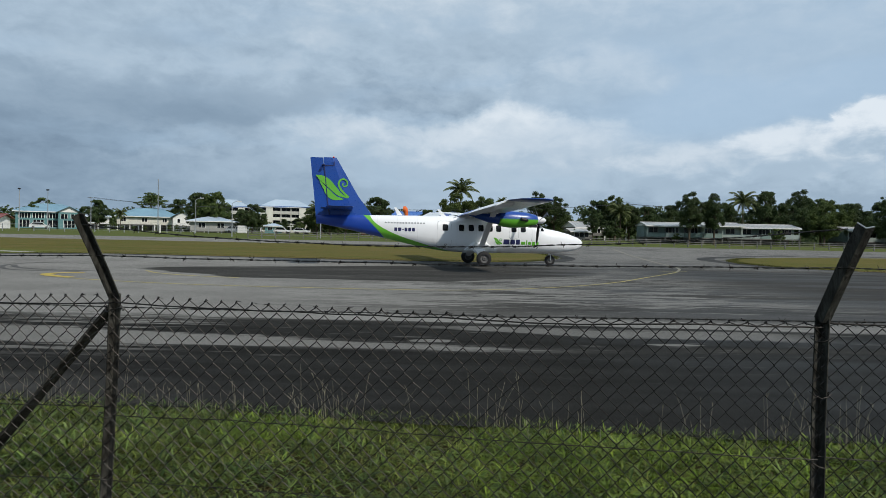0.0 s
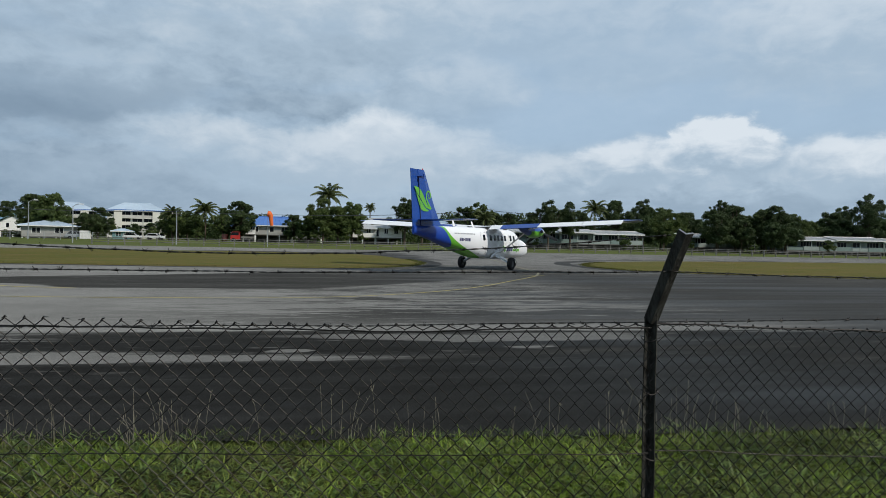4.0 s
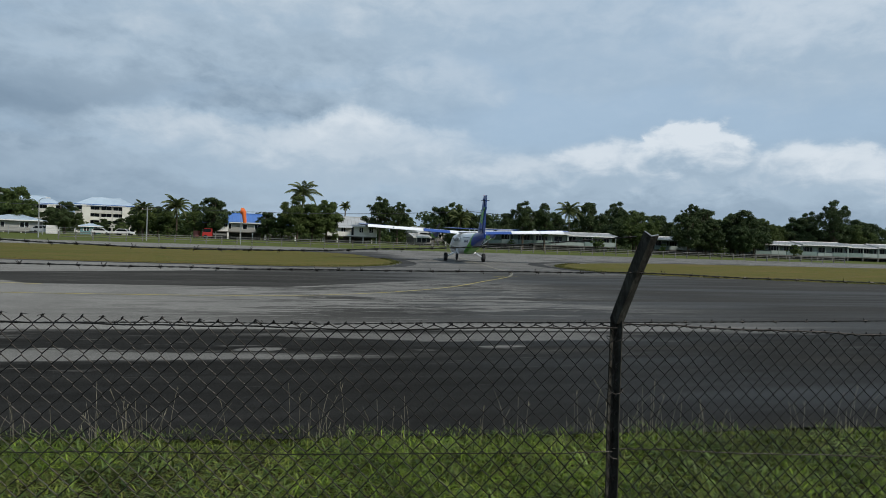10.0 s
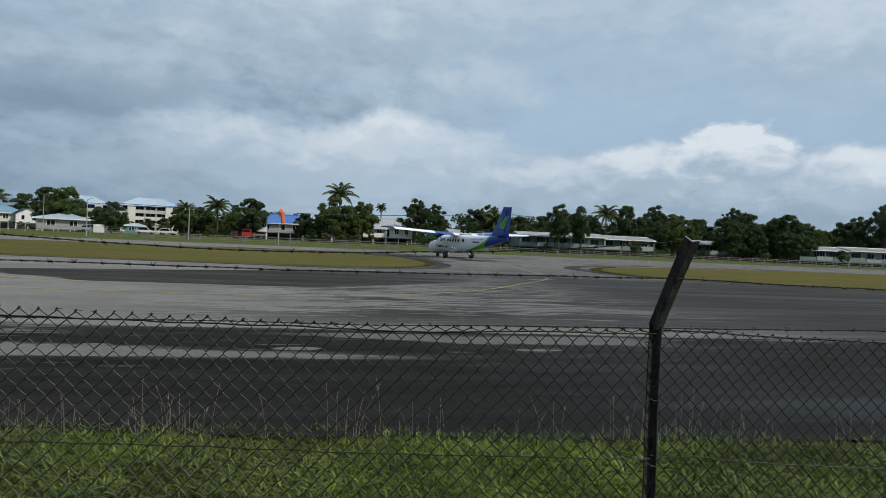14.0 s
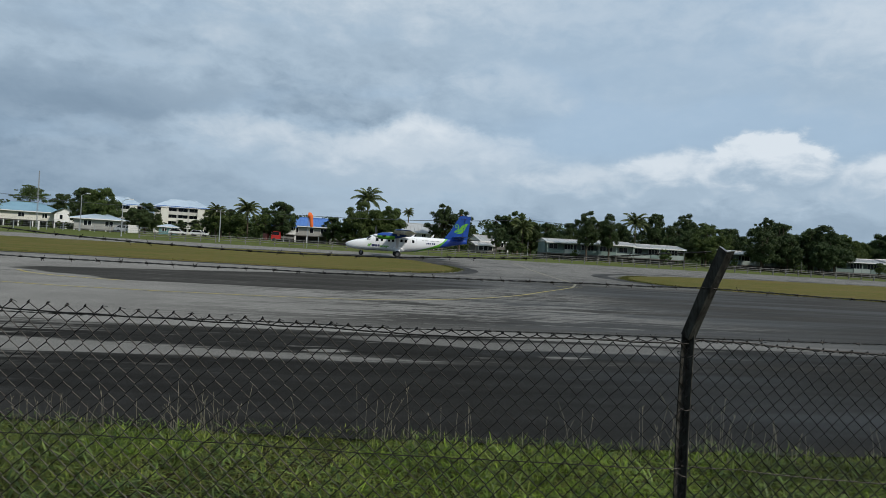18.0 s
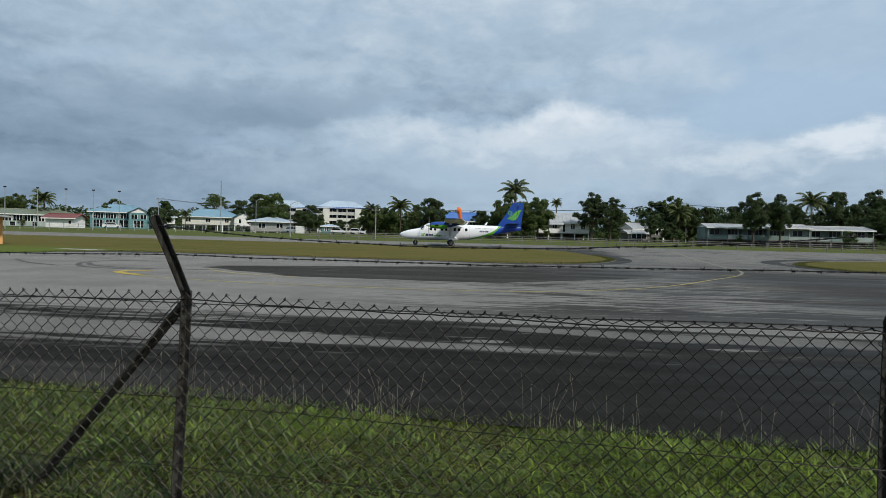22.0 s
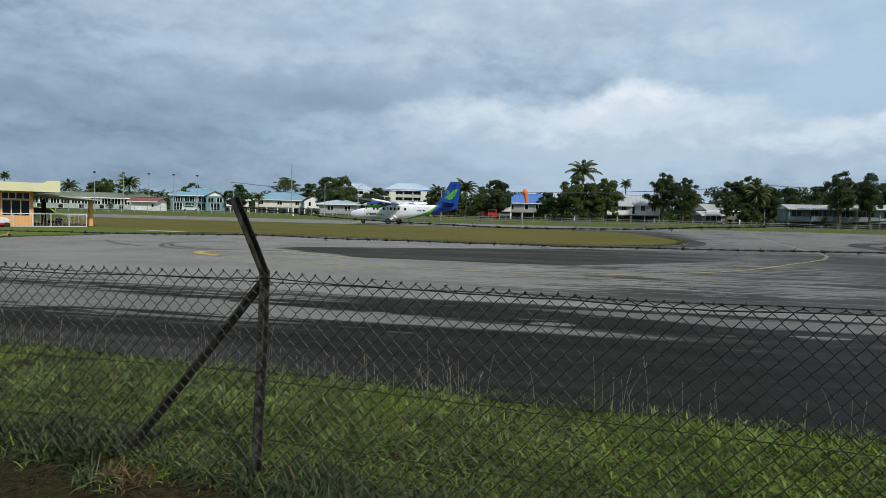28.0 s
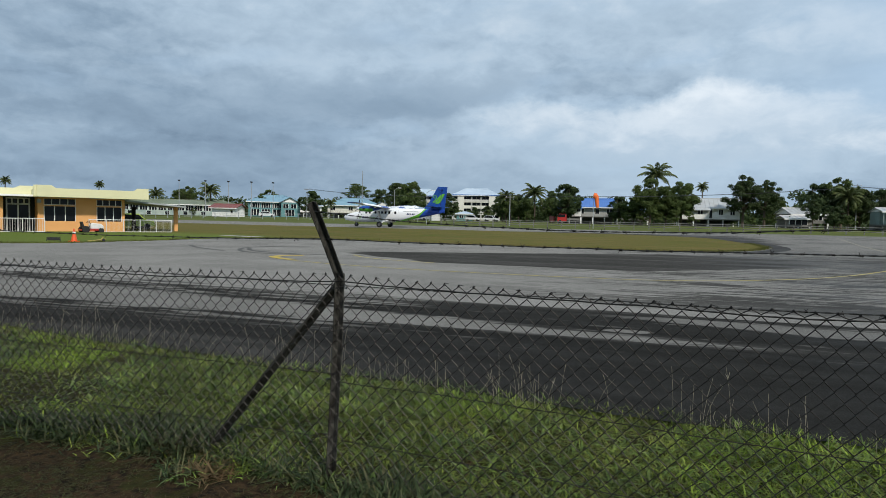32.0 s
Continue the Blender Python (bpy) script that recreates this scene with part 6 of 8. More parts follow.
# ---- vehicles and small things ----
def car(label, p, turn, mat, length=4.2, tall=1.55, kind="hatch"):
    c = thing("car", label, "car", pose(p[0], p[1], p[2], 0, 0, turn), group="parked cars")
    w, L = 0.84, length / 2
    side = [(-L, 0.35), (L, 0.35), (L, 0.72), (L - 0.15, 0.86), (L * 0.52, 0.96), (L * 0.22, tall), (-L * 0.62, tall), (-L * 0.95, 1.0), (-L, 0.85)]
    bm = bmesh.new()
    prism(bm, side, -w, w)
    bmesh.ops.bevel(bm, geom=[e for e in bm.edges if abs(e.verts[0].co.y - e.verts[1].co.y) < 0.01], offset=0.06, segments=2, affect="EDGES")
    part("body", bm, mat, c, smooth=True)
    for s in (-1, 1):
        bm = bmesh.new()
        prism(bm, [(L * 0.45, 1.0), (L * 0.2, tall - 0.1), (-L * 0.6, tall - 0.1), (-L * 0.85, 1.02)], s * w, s * (w + 0.012))
        part("side_glass", bm, M_GLASSD, c)
    bm = bmesh.new()
    slab(bm, [(L * 0.50, -w + 0.1, 1.0), (L * 0.50, w - 0.1, 1.0), (L * 0.26, w - 0.15, tall - 0.04), (L * 0.26, -w + 0.15, tall - 0.04)], 0.02)
    part("windscreen", bm, M_GLASSD, c)
    for sx in (-0.62, 0.62):
        for s in (-1, 1):
            bm = bmesh.new()
            tube(bm, [(sx * L, s * (w - 0.16), 0.31), (sx * L, s * (w + 0.02), 0.31)], 0.31, n=14)
            part("wheel", bm, M_RUBBER, c)
    for s in (-1, 1):
        bm = bmesh.new()
        box(bm, L - 0.04, L + 0.02, s * 0.62 - 0.16, s * 0.62 + 0.16, 0.62, 0.76)
        part("headlight", bm, M_ALU, c)
    return c


p = T_LOCAL(10.4, 7.5)
car("lime green car parked behind the terminal canopy", (p.x, p.y, gz(p.x, p.y) + 0.07), T_TURN + 10, M_LIME, 3.7, 1.5)
for x, y, m, lab, trn in ((-42.5, 166, M_CARW, "white four-wheel drive parked by the blocks", 5), (-37.8, 168, M_CARW, "white car parked under trees by the blocks", -8),
                          (-47, 142.5, M_CARS, "silver saloon parked beside a shed", 14), (-96.5, 150.5, M_CARW, "white pickup parked before the turquoise house", 35)):
    car(lab, (x, y, gz(x, y)), trn, m, 4.3, 1.6)


def red_truck():
    x, y = -15.6, 140.0
    t = thing("truck", "small red truck beside the blue-roofed house", "truck", pose(x, y, gz(x, y), 0, 0, 186) @ Matrix.Scale(1.05, 4), group="parked cars")
    bm = bmesh.new()
    prism(bm, [(-0.9, 0.4), (0.95, 0.4), (0.95, 1.3), (0.6, 2.05), (-0.9, 2.05)], -0.9, 0.9)
    part("cab", bm, M_CARR, t)
    bm = bmesh.new()
    box(bm, -3.6, -1.0, -0.95, 0.95, 0.75, 1.15)
    part("bed", bm, M_TIMBER, t)
    bm = bmesh.new()
    prism(bm, [(0.90, 1.35), (0.62, 1.95), (-0.6, 1.95), (-0.6, 1.35)], 0.9, 0.915)
    part("side_glass", bm, M_GLASSD, t)
    for sx in (0.4, -2.8):
        for s in (-1, 1):
            bm = bmesh.new()
            tube(bm, [(sx, s * 0.7, 0.38), (sx, s * 0.95, 0.38)], 0.38, n=14)
            part("wheel", bm, M_RUBBER, t)


red_truck()
bm = bmesh.new()
tube(bm, [(0, 0, 0.0), (0, 0, 0.25), (0, 0, 1.1), (0, 0, 1.3)], 0.72, 0.70, 18)
solo("water_drum", bm, M_ROOF_RED, "pale red round water tank by the truck", "tank", pose(-17.9, 141.5, gz(0, 141.5) + 0.3), smooth=True)
bm = bmesh.new()
box(bm, -1.0, 1.0, -0.5, 0.5, 0, 1.7)
bmesh.ops.bevel(bm, geom=bm.edges[:], offset=0.05, affect="EDGES")
solo("white_sign_board", bm, M_RAILW, "blank white box beside parked cars", "box", pose(-45.2, 141.5, gz(0, 141.5), 0, 0, 12))


def mower():
    p = T_LOCAL(5.6, -1.7)
    m = thing("ride_on_mower", "white and red ride-on mower parked at the terminal", "mower", pose(p.x, p.y, p.z + 0.01, 0, 0, T_TURN + 8) @ Matrix.Scale(0.85, 4))
    bm = bmesh.new()
    prism(bm, [(-0.1, 0.35), (0.95, 0.35), (1.0, 0.6), (0.75, 0.82), (0.1, 0.88), (-0.1, 0.75)], -0.3, 0.3)
    bmesh.ops.bevel(bm, geom=bm.edges[:], offset=0.05, affect="EDGES")
    part("bonnet", bm, M_RAILW, m, "white bonnet")
    bm = bmesh.new()
    prism(bm, [(-0.75, 0.45), (-0.2, 0.45), (-0.15, 0.58), (-0.6, 0.62), (-0.72, 1.0), (-0.82, 1.0)], -0.25, 0.25)
    part("seat", bm, M_RUBBER, m, "black seat")
    bm = bmesh.new()
    box(bm, -0.9, 0.9, -0.45, 0.45, 0.22, 0.34)
    part("deck", bm, M_CARR, m, "red mowing deck")
    for x, r in ((-0.55, 0.3), (0.7, 0.22)):
        for s in (-1, 1):
            bm = bmesh.new()
            tube(bm, [(x, s * 0.35, r), (x, s * 0.56, r)], r, n=14)
            part("wheel", bm, M_RUBBER, m)
    bm = bmesh.new()
    tube(bm, [(0.0, 0, 0.8), (-0.2, 0, 1.0)], 0.02, n=6)
    tube(bm, [(-0.2 + 0.14 * math.cos(a), 0.17 * math.sin(a), 1.0 + 0.08 * math.cos(a)) for a in [k * math.tau / 14 for k in range(15)]], 0.015, n=5)
    part("steering_wheel", bm, M_RUBBER, m)


mower()


def cone_and_kit():
    x, y = -28.2, 25.6
    z = gz(x, y) + 0.072
    c = thing("traffic_cone", "orange traffic cone on the grass edge", "traffic cone", pose(x, y, z))
    bm = bmesh.new()
    tube(bm, [(0, 0, 0.03), (0, 0, 0.36), (0, 0, 0.68)], 0.15, 0.03, 16)
    part("cone", bm, M_CONE, c, smooth=True)
    bm = bmesh.new()
    box(bm, -0.19, 0.19, -0.19, 0.19, 0, 0.035)
    part("base", bm, M_CONE, c)
    bm = bmesh.new()
    tube(bm, [(0, 0, 0.40), (0, 0, 0.51)], 0.092, 0.068, 16)
    part("band", bm, M_RAILW, c, "white reflective band")
    b = thing("barrow_frame", "small black wheeled frame on the grass", "trolley", pose(-29.25, 25.3, gz(0, 25.3) + 0.07, 0, 0, 50) @ Matrix.Scale(0.55, 4))
    for s in (-0.22, 0.22):
        bm = bmesh.new()
        tube(bm, [(-0.55, s, 0.05), (-0.55, s, 0.36), (0.55, s, 0.36), (0.55, s, 0.02)], 0.035, n=6)
        part("frame", bm, M_RUBBER, b)
    bm = bmesh.new()
    box(bm, -0.5, 0.5, -0.25, 0.25, 0.08, 0.3)
    part("tray", bm, M_RUBBER, b)
    k = thing("yellow_equipment", "yellow tangled tow bar lying on grass", "equipment", pose(-27.35, 26.3, gz(0, 26.3) + 0.09, 0, 0, 60) @ Matrix.Scale(0.55, 4))
    for a, q in (((-0.9, 0, 0.05), (0.6, 0.1, 0.12)), ((-0.5, -0.2, 0.08), (0.7, 0.2, 0.2)), ((0.2, 0, 0.1), (0.5, 0.1, 0.42))):
        bm = bmesh.new()
        tube(bm, [a, q], 0.05, n=8)
        part("bar", bm, M_LINE, k)
    bm = bmesh.new()
    tube(bm, [(0.5, -0.1, 0.12), (0.5, 0.12, 0.12)], 0.13, n=12)
    part("wheel", bm, M_RUBBER, k)


cone_and_kit()


def windsock():
    x, y = -7.0, 109.0
    w = thing("windsock", "faded orange windsock hanging limp on a pole", "windsock", pose(x, y, gz(x, y)))
    bm = bmesh.new()
    tube(bm, [(0, 0, -0.3), (0, 0, 6.1)], 0.06, 0.045, 8)
    part("pole", bm, M_GREYP, w)
    bm = bmesh.new()
    rings = []
    for px, pz, r, tilt in ((-0.10, 5.55, 0.46, 80), (0.14, 5.60, 0.47, 60), (0.38, 5.35, 0.40, 25), (0.46, 5.0, 0.32, 5), (0.50, 4.55, 0.30, 0), (0.56, 4.1, 0.29, 0), (0.62, 3.6, 0.25, 0)):
        t = radians(tilt)
        r *= 1.08
        rings.append([(px + r * math.cos(k * math.tau / 14) * math.cos(t), r * 0.9 * math.sin(k * math.tau / 14), pz + 0.02 * math.sin(3 * k) + r * math.cos(k * math.tau / 14) * math.sin(t)) for k in range(14)])
    loft(bm, rings, caps=False)
    part("sock", bm, M_ORANGE_SOCK, w, smooth=True)
    bm = bmesh.new()
    tube(bm, [Vector(v) for v in rings[0]] + [Vector(rings[0][0])], 0.03, n=5)
    part("hoop", bm, M_GREYP, w)


windsock()


def rail_fence():
    """Post-and-rail timber fence along the far side of the runway."""
    f = thing("rail_fence", "long weathered white post-and-rail fence", "fence")
    me_post = None
    y_of = lambda x: 110.5 - 0.02 * abs(x - 20) - (0.10 * (x - 60) if x > 60 else 0)
    xs = np.arange(-34, 112, 2.4)
    for i, x in enumerate(xs):
        y = y_of(x)
        if me_post is None:
            bm = bmesh.new()
            box(bm, -0.08, 0.08, -0.08, 0.08, -0.3, 1.22)
            me_post = finish(bm, "post", M_TIMBER)
        o = new("post", me_post)
        o.parent = f
        o.location = (x, y, gz(x, y) + 0.02 * noise.noise((x, 0, 0)))
        if i:
            x0, y0 = xs[i - 1], y_of(xs[i - 1])
            for h in (0.45, 0.80, 1.12):
                bm = bmesh.new()
                tube(bm, [(x0, y0 - 0.1, gz(x0, y0) + h + 0.06 * noise.noise((x0, h, 2))), (x, y - 0.1, gz(x, y) + h + 0.06 * noise.noise((x, h, 2)))], 0.050, n=4)
                part("rail", bm, M_TIMBER, f)


rail_fence()


def utility_pole(x, y, h, arms, label):
    u = thing("utility_pole", label, "utility pole", pose(x, y, gz(x, y)), group="utility poles")
    bm = bmesh.new()
    tube(bm, [(0, 0, -0.5), (0.02, 0, h * 0.5), (0, 0, h)], 0.11, 0.06, 8)
    part("pole", bm, M_GREYP, u)
    if arms == "cross":
        bm = bmesh.new()
        box(bm, -0.8, 0.8, -0.05, 0.05, h - 0.45, h - 0.35)
        part("crossarm", bm, M_TIMBER, u)
        for k in (-0.7, 0, 0.7):
            bm = bmesh.new()
            tube(bm, [(k, 0, h - 0.35), (k, 0, h - 0.18)], 0.05, 0.03, 6)
            part("insulator", bm, M_WALL_WHITE, u)
    elif arms == "lamp":
        bm = bmesh.new()
        tube(bm, [(0, 0, h - 0.1), (0.5, -0.2, h + 0.25), (1.2, -0.4, h + 0.35)], 0.04, n=6)
        part("lamp_arm", bm, M_GREYP, u)
        bm = bmesh.new()
        box(bm, 1.1, 1.75, -0.55, -0.3, h + 0.28, h + 0.42)
        part("lamp_head", bm, M_WALL_WHITE, u)
    else:
        bm = bmesh.new()
        box(bm, -0.28, 0.28, -0.15, 0.1, h - 0.1, h + 0.2)
        part("flood_light", bm, M_PROP, u, "dark floodlight head")
    return u


utility_pole(-22.3, 114, 5.6, "cross", "grey concrete utility pole with crossarm")
utility_pole(-38.0, 113, 6.0, "lamp", "grey street lamp pole")
utility_pole(-52.0, 132, 7.0, "lamp", "grey street lamp pole")
utility_pole(43.5, 150, 9.5, "cross", "grey utility pole among trees")
utility_pole(-84.0, 150, 8.0, "cross", "grey utility pole by the white house")
for x, y in ((-109, 131), (-104, 134.5), (-99.7, 138), (-95, 141), (-90.5, 144)):
    utility_pole(x, y, 8.9, "flood", "slim grey floodlight mast at the sports field")


def cable(pts, sag, label):
    P = [Vector(p) for p in pts]
    verts, faces = [], []
    for a, b in zip(P, P[1:]):
        wire(verts, faces, [tuple(a.lerp(b, k / 12) + Vector((0, 0, -4 * sag * (k / 12) * (1 - k / 12)))) for k in range(13)], 0.035, 3)
    tagged(new("power_cable", cloth("power_cable", verts, faces, M_PROP)), label, "cable", "power cables")


for off in (-0.7, 0.7):
    cable([(-84 + off, 150, 8.6), (-22.3 + off, 114, 5.95), (43.5 + off, 150, 9.7), (110 + off, 160, 9.5)], 0.9, "thin black overhead power cable")


def radio_mast():
    x, y = -72.5, 160.0
    m = thing("radio_mast", "tall thin lattice radio mast", "mast", pose(x, y, gz(x, y)))
    for k in range(3):
        a = k * math.tau / 3
        bm = bmesh.new()
        tube(bm, [(0.18 * math.cos(a), 0.18 * math.sin(a), -0.3), (0.10 * math.cos(a), 0.10 * math.sin(a), 13.2)], 0.035, n=5)
        part("leg", bm, M_GREYP, m)
    bm = bmesh.new()
    for i in range(30):
        for k in range(3):
            a, b = k * math.tau / 3, (k + 1) * math.tau / 3
            r0, r1 = 0.18 - 0.08 * i / 30, 0.18 - 0.08 * (i + 1) / 30
            tube(bm, [(r0 * math.cos(a), r0 * math.sin(a), i * 0.44), (r1 * math.cos(b), r1 * math.sin(b), (i + 1) * 0.44)], 0.014, n=3)
    part("lattice", bm, M_GREYP, m)


radio_mast()


def boundary_fence():
    """Thin wire fence with slim posts before the houses on the far field."""
    f = thing("boundary_fence", "thin grey wire fence with slim posts along the far field", "fence")
    a, b = Vector((-112, 112, 0)), Vector((-36, 134, 0))
    n = 30
    pts = [a.lerp(b, k / n) for k in range(n + 1)]
    bm = bmesh.new()
    box(bm, -0.05, 0.05, -0.05, 0.05, -0.3, 1.5)
    me = finish(bm, "post", M_GREYP)
    for i, p in enumerate(pts):
        o = new("post", me)
        o.parent = f
        o.location = (p.x, p.y, gz(p.x, p.y))
        if i:
            q = pts[i - 1]
            for h in (0.35, 0.75, 1.15, 1.42):
                bm = bmesh.new()
                tube(bm, [(q.x, q.y, gz(q.x, q.y) + h), (p.x, p.y, gz(p.x, p.y) + h)], 0.016, n=3)
                part("wire", bm, M_GREYP, f)


boundary_fence()


def marker_post():
    """A short white post standing in the far field."""
    m = thing("marker_post", "short white painted post in the far field", "post", pose(-56.3, 125, gz(-56.3, 125)))
    bm = bmesh.new()
    tube(bm, [(0, 0, -0.2), (0, 0, 1.45)], 0.16, 0.15, 10)
    part("shaft", bm, M_RAILW, m)
    bm = bmesh.new()
    tube(bm, [(0, 0, 1.44), (0, 0, 1.62)], 0.19, 0.12, 10)
    part("cap", bm, M_RAILW, m)


marker_post()


# ---- trees ----
def leaf_cloud(centres, count, size, rng, up=0.35):
    """Small bent leaf clumps scattered near the skins of several lobes."""
    verts, faces = [], []
    vol = [c[3] * c[4] for c in centres]
    tot = sum(vol)
    for c, v in zip(centres, vol):
        n = int(count * v / tot)
        for _ in range(n):
            d = Vector((rng.gauss(0, 1), rng.gauss(0, 1), rng.gauss(0, 1) + up)).normalized()
            r = rng.uniform(0.25, 1.22) ** 0.7
            bump = 1 + 0.28 * noise.noise((d.x * 2.1 + c[0], d.y * 2.1 + c[1], d.z * 2.1 + c[2]))
            p = Vector((c[0] + d.x * c[3] * r * bump, c[1] + d.y * c[3] * r * bump, c[2] + d.z * c[4] * r * bump))
            nrm = (d * 0.7 + Vector((rng.gauss(0, 0.6), rng.gauss(0, 0.6), rng.gauss(0.15, 0.6)))).normalized()
            a = nrm.orthogonal().normalized()
            a = (Matrix.Rotation(rng.uniform(0, math.tau), 3, nrm) @ a)
            b = nrm.cross(a)
            s = size * rng.uniform(0.6, 1.35)
            i = len(verts)
            for k, (u, w) in enumerate(((-1, -0.1), (0.05, -0.75), (1.0, 0.0), (-0.1, 0.72))):
                verts.append(tuple(p + a * s * u * rng.uniform(0.7, 1.2) + b * s * w * rng.uniform(0.7, 1.2) + nrm * s * rng.uniform(-0.25, 0.25)))
            faces += [(i, i + 1, i + 2), (i, i + 2, i + 3)]
    return verts, faces


def tree_model(seed, h, spread, lobes, leaves, mat, size=0.42, trunk=0.28, crown_from=0.4, flat=0.8):
    """Trunk, limbs and crown; returned as meshes to place many times."""
    rng = random.Random(seed)
    cs = []
    lean = [rng.uniform(0.72, 1.18) for _ in range(7)]
    for k in range(lobes * 2):
        a = rng.uniform(0, math.tau)
        f = rng.random() ** 0.8
        # the crown's uneven outline: wide in its lower half, ragged at the top
        sector = a / math.tau * 7
        reach = lean[int(sector) % 7] + (lean[(int(sector) + 1) % 7] - lean[int(sector) % 7]) * (sector % 1)
        edge = spread * reach * (0.55 + 1.3 * f) * (1.0 if f < 0.35 else 1.0 - 0.85 * (f - 0.35) ** 1.5 / 0.52)
        q = rng.random() ** 0.55 * min(edge, spread) * 0.92
        r = spread * rng.uniform(0.085, 0.215) * (1.12 - 0.35 * f)
        z = h * (crown_from + (0.97 - crown_from) * f) * (1.0 - 0.10 * (q / spread) ** 2)
        cs.append((q * math.cos(a), q * math.sin(a), min(z, h - r * flat * 0.8), r, r * min(flat, 0.85)))
    cs.append((0, 0, h * (crown_from + 0.36), spread * 0.42, h * 0.17))
    bm = bmesh.new()
    tube(bm, [(0, 0, -0.3), (0.05 * h * rng.uniform(-1, 1) * 0.3, 0, h * 0.25), (0.04 * h * rng.uniform(-1, 1), 0.03 * h * rng.uniform(-1, 1), h * 0.55), (0, 0, h * 0.8)], trunk, trunk * 0.3, 8)
    for c in cs[: min(14, lobes)]:
        base = Vector((0, 0, h * rng.uniform(0.25, 0.45)))
        tip = Vector(c[:3])
        tube(bm, [base, base.lerp(tip, 0.5) + Vector((0, 0, -0.03 * h)), tip], trunk * 0.45, trunk * 0.1, 6)
    t_me = finish(bm, "trunk", M_BARK)
    v, f = leaf_cloud(cs, leaves, size, rng)
    return t_me, cloth("crown", v, f, mat)


def plant(model, x, y, scale, turn, label, group="broadleaf trees", zscale=1.0, name="tree", z=None):
    t = thing(name, label, "tree", None, group=group)
    t.location, t.rotation_euler, t.scale = (x, y, gz(x, y) - 0.02 if z is None else z), (0, 0, radians(turn)), (scale, scale, scale * zscale)
    for nm, me in zip(("trunk", "crown"), model):
        o = new(nm, me)
        o.parent = t
    return t


OAK = [tree_model(10 + k, 10, 4.7, 40, 30000, M_LEAF if k % 2 == 0 else M_LEAFD, 0.122, crown_from=0.24) for k in range(4)]
TALL = [tree_model(30 + k, 12, 4.1, 36, 24000, M_LEAFD, 0.110, crown_from=0.30, flat=1.0) for k in range(2)]
LIGHT = [tree_model(40 + k, 9, 3.8, 26, 14000, M_LEAF, 0.105, crown_from=0.3, flat=0.7) for k in range(2)]
BUSH = [tree_model(50 + k, 3.0, 1.7, 10, 1500, M_LEAF, 0.13, trunk=0.08, crown_from=0.2, flat=0.8) for k in range(2)]
UMBRELLA = tree_model(60, 10, 5.4, 26, 13000, M_LEAF, 0.115, crown_from=0.42, flat=0.26)

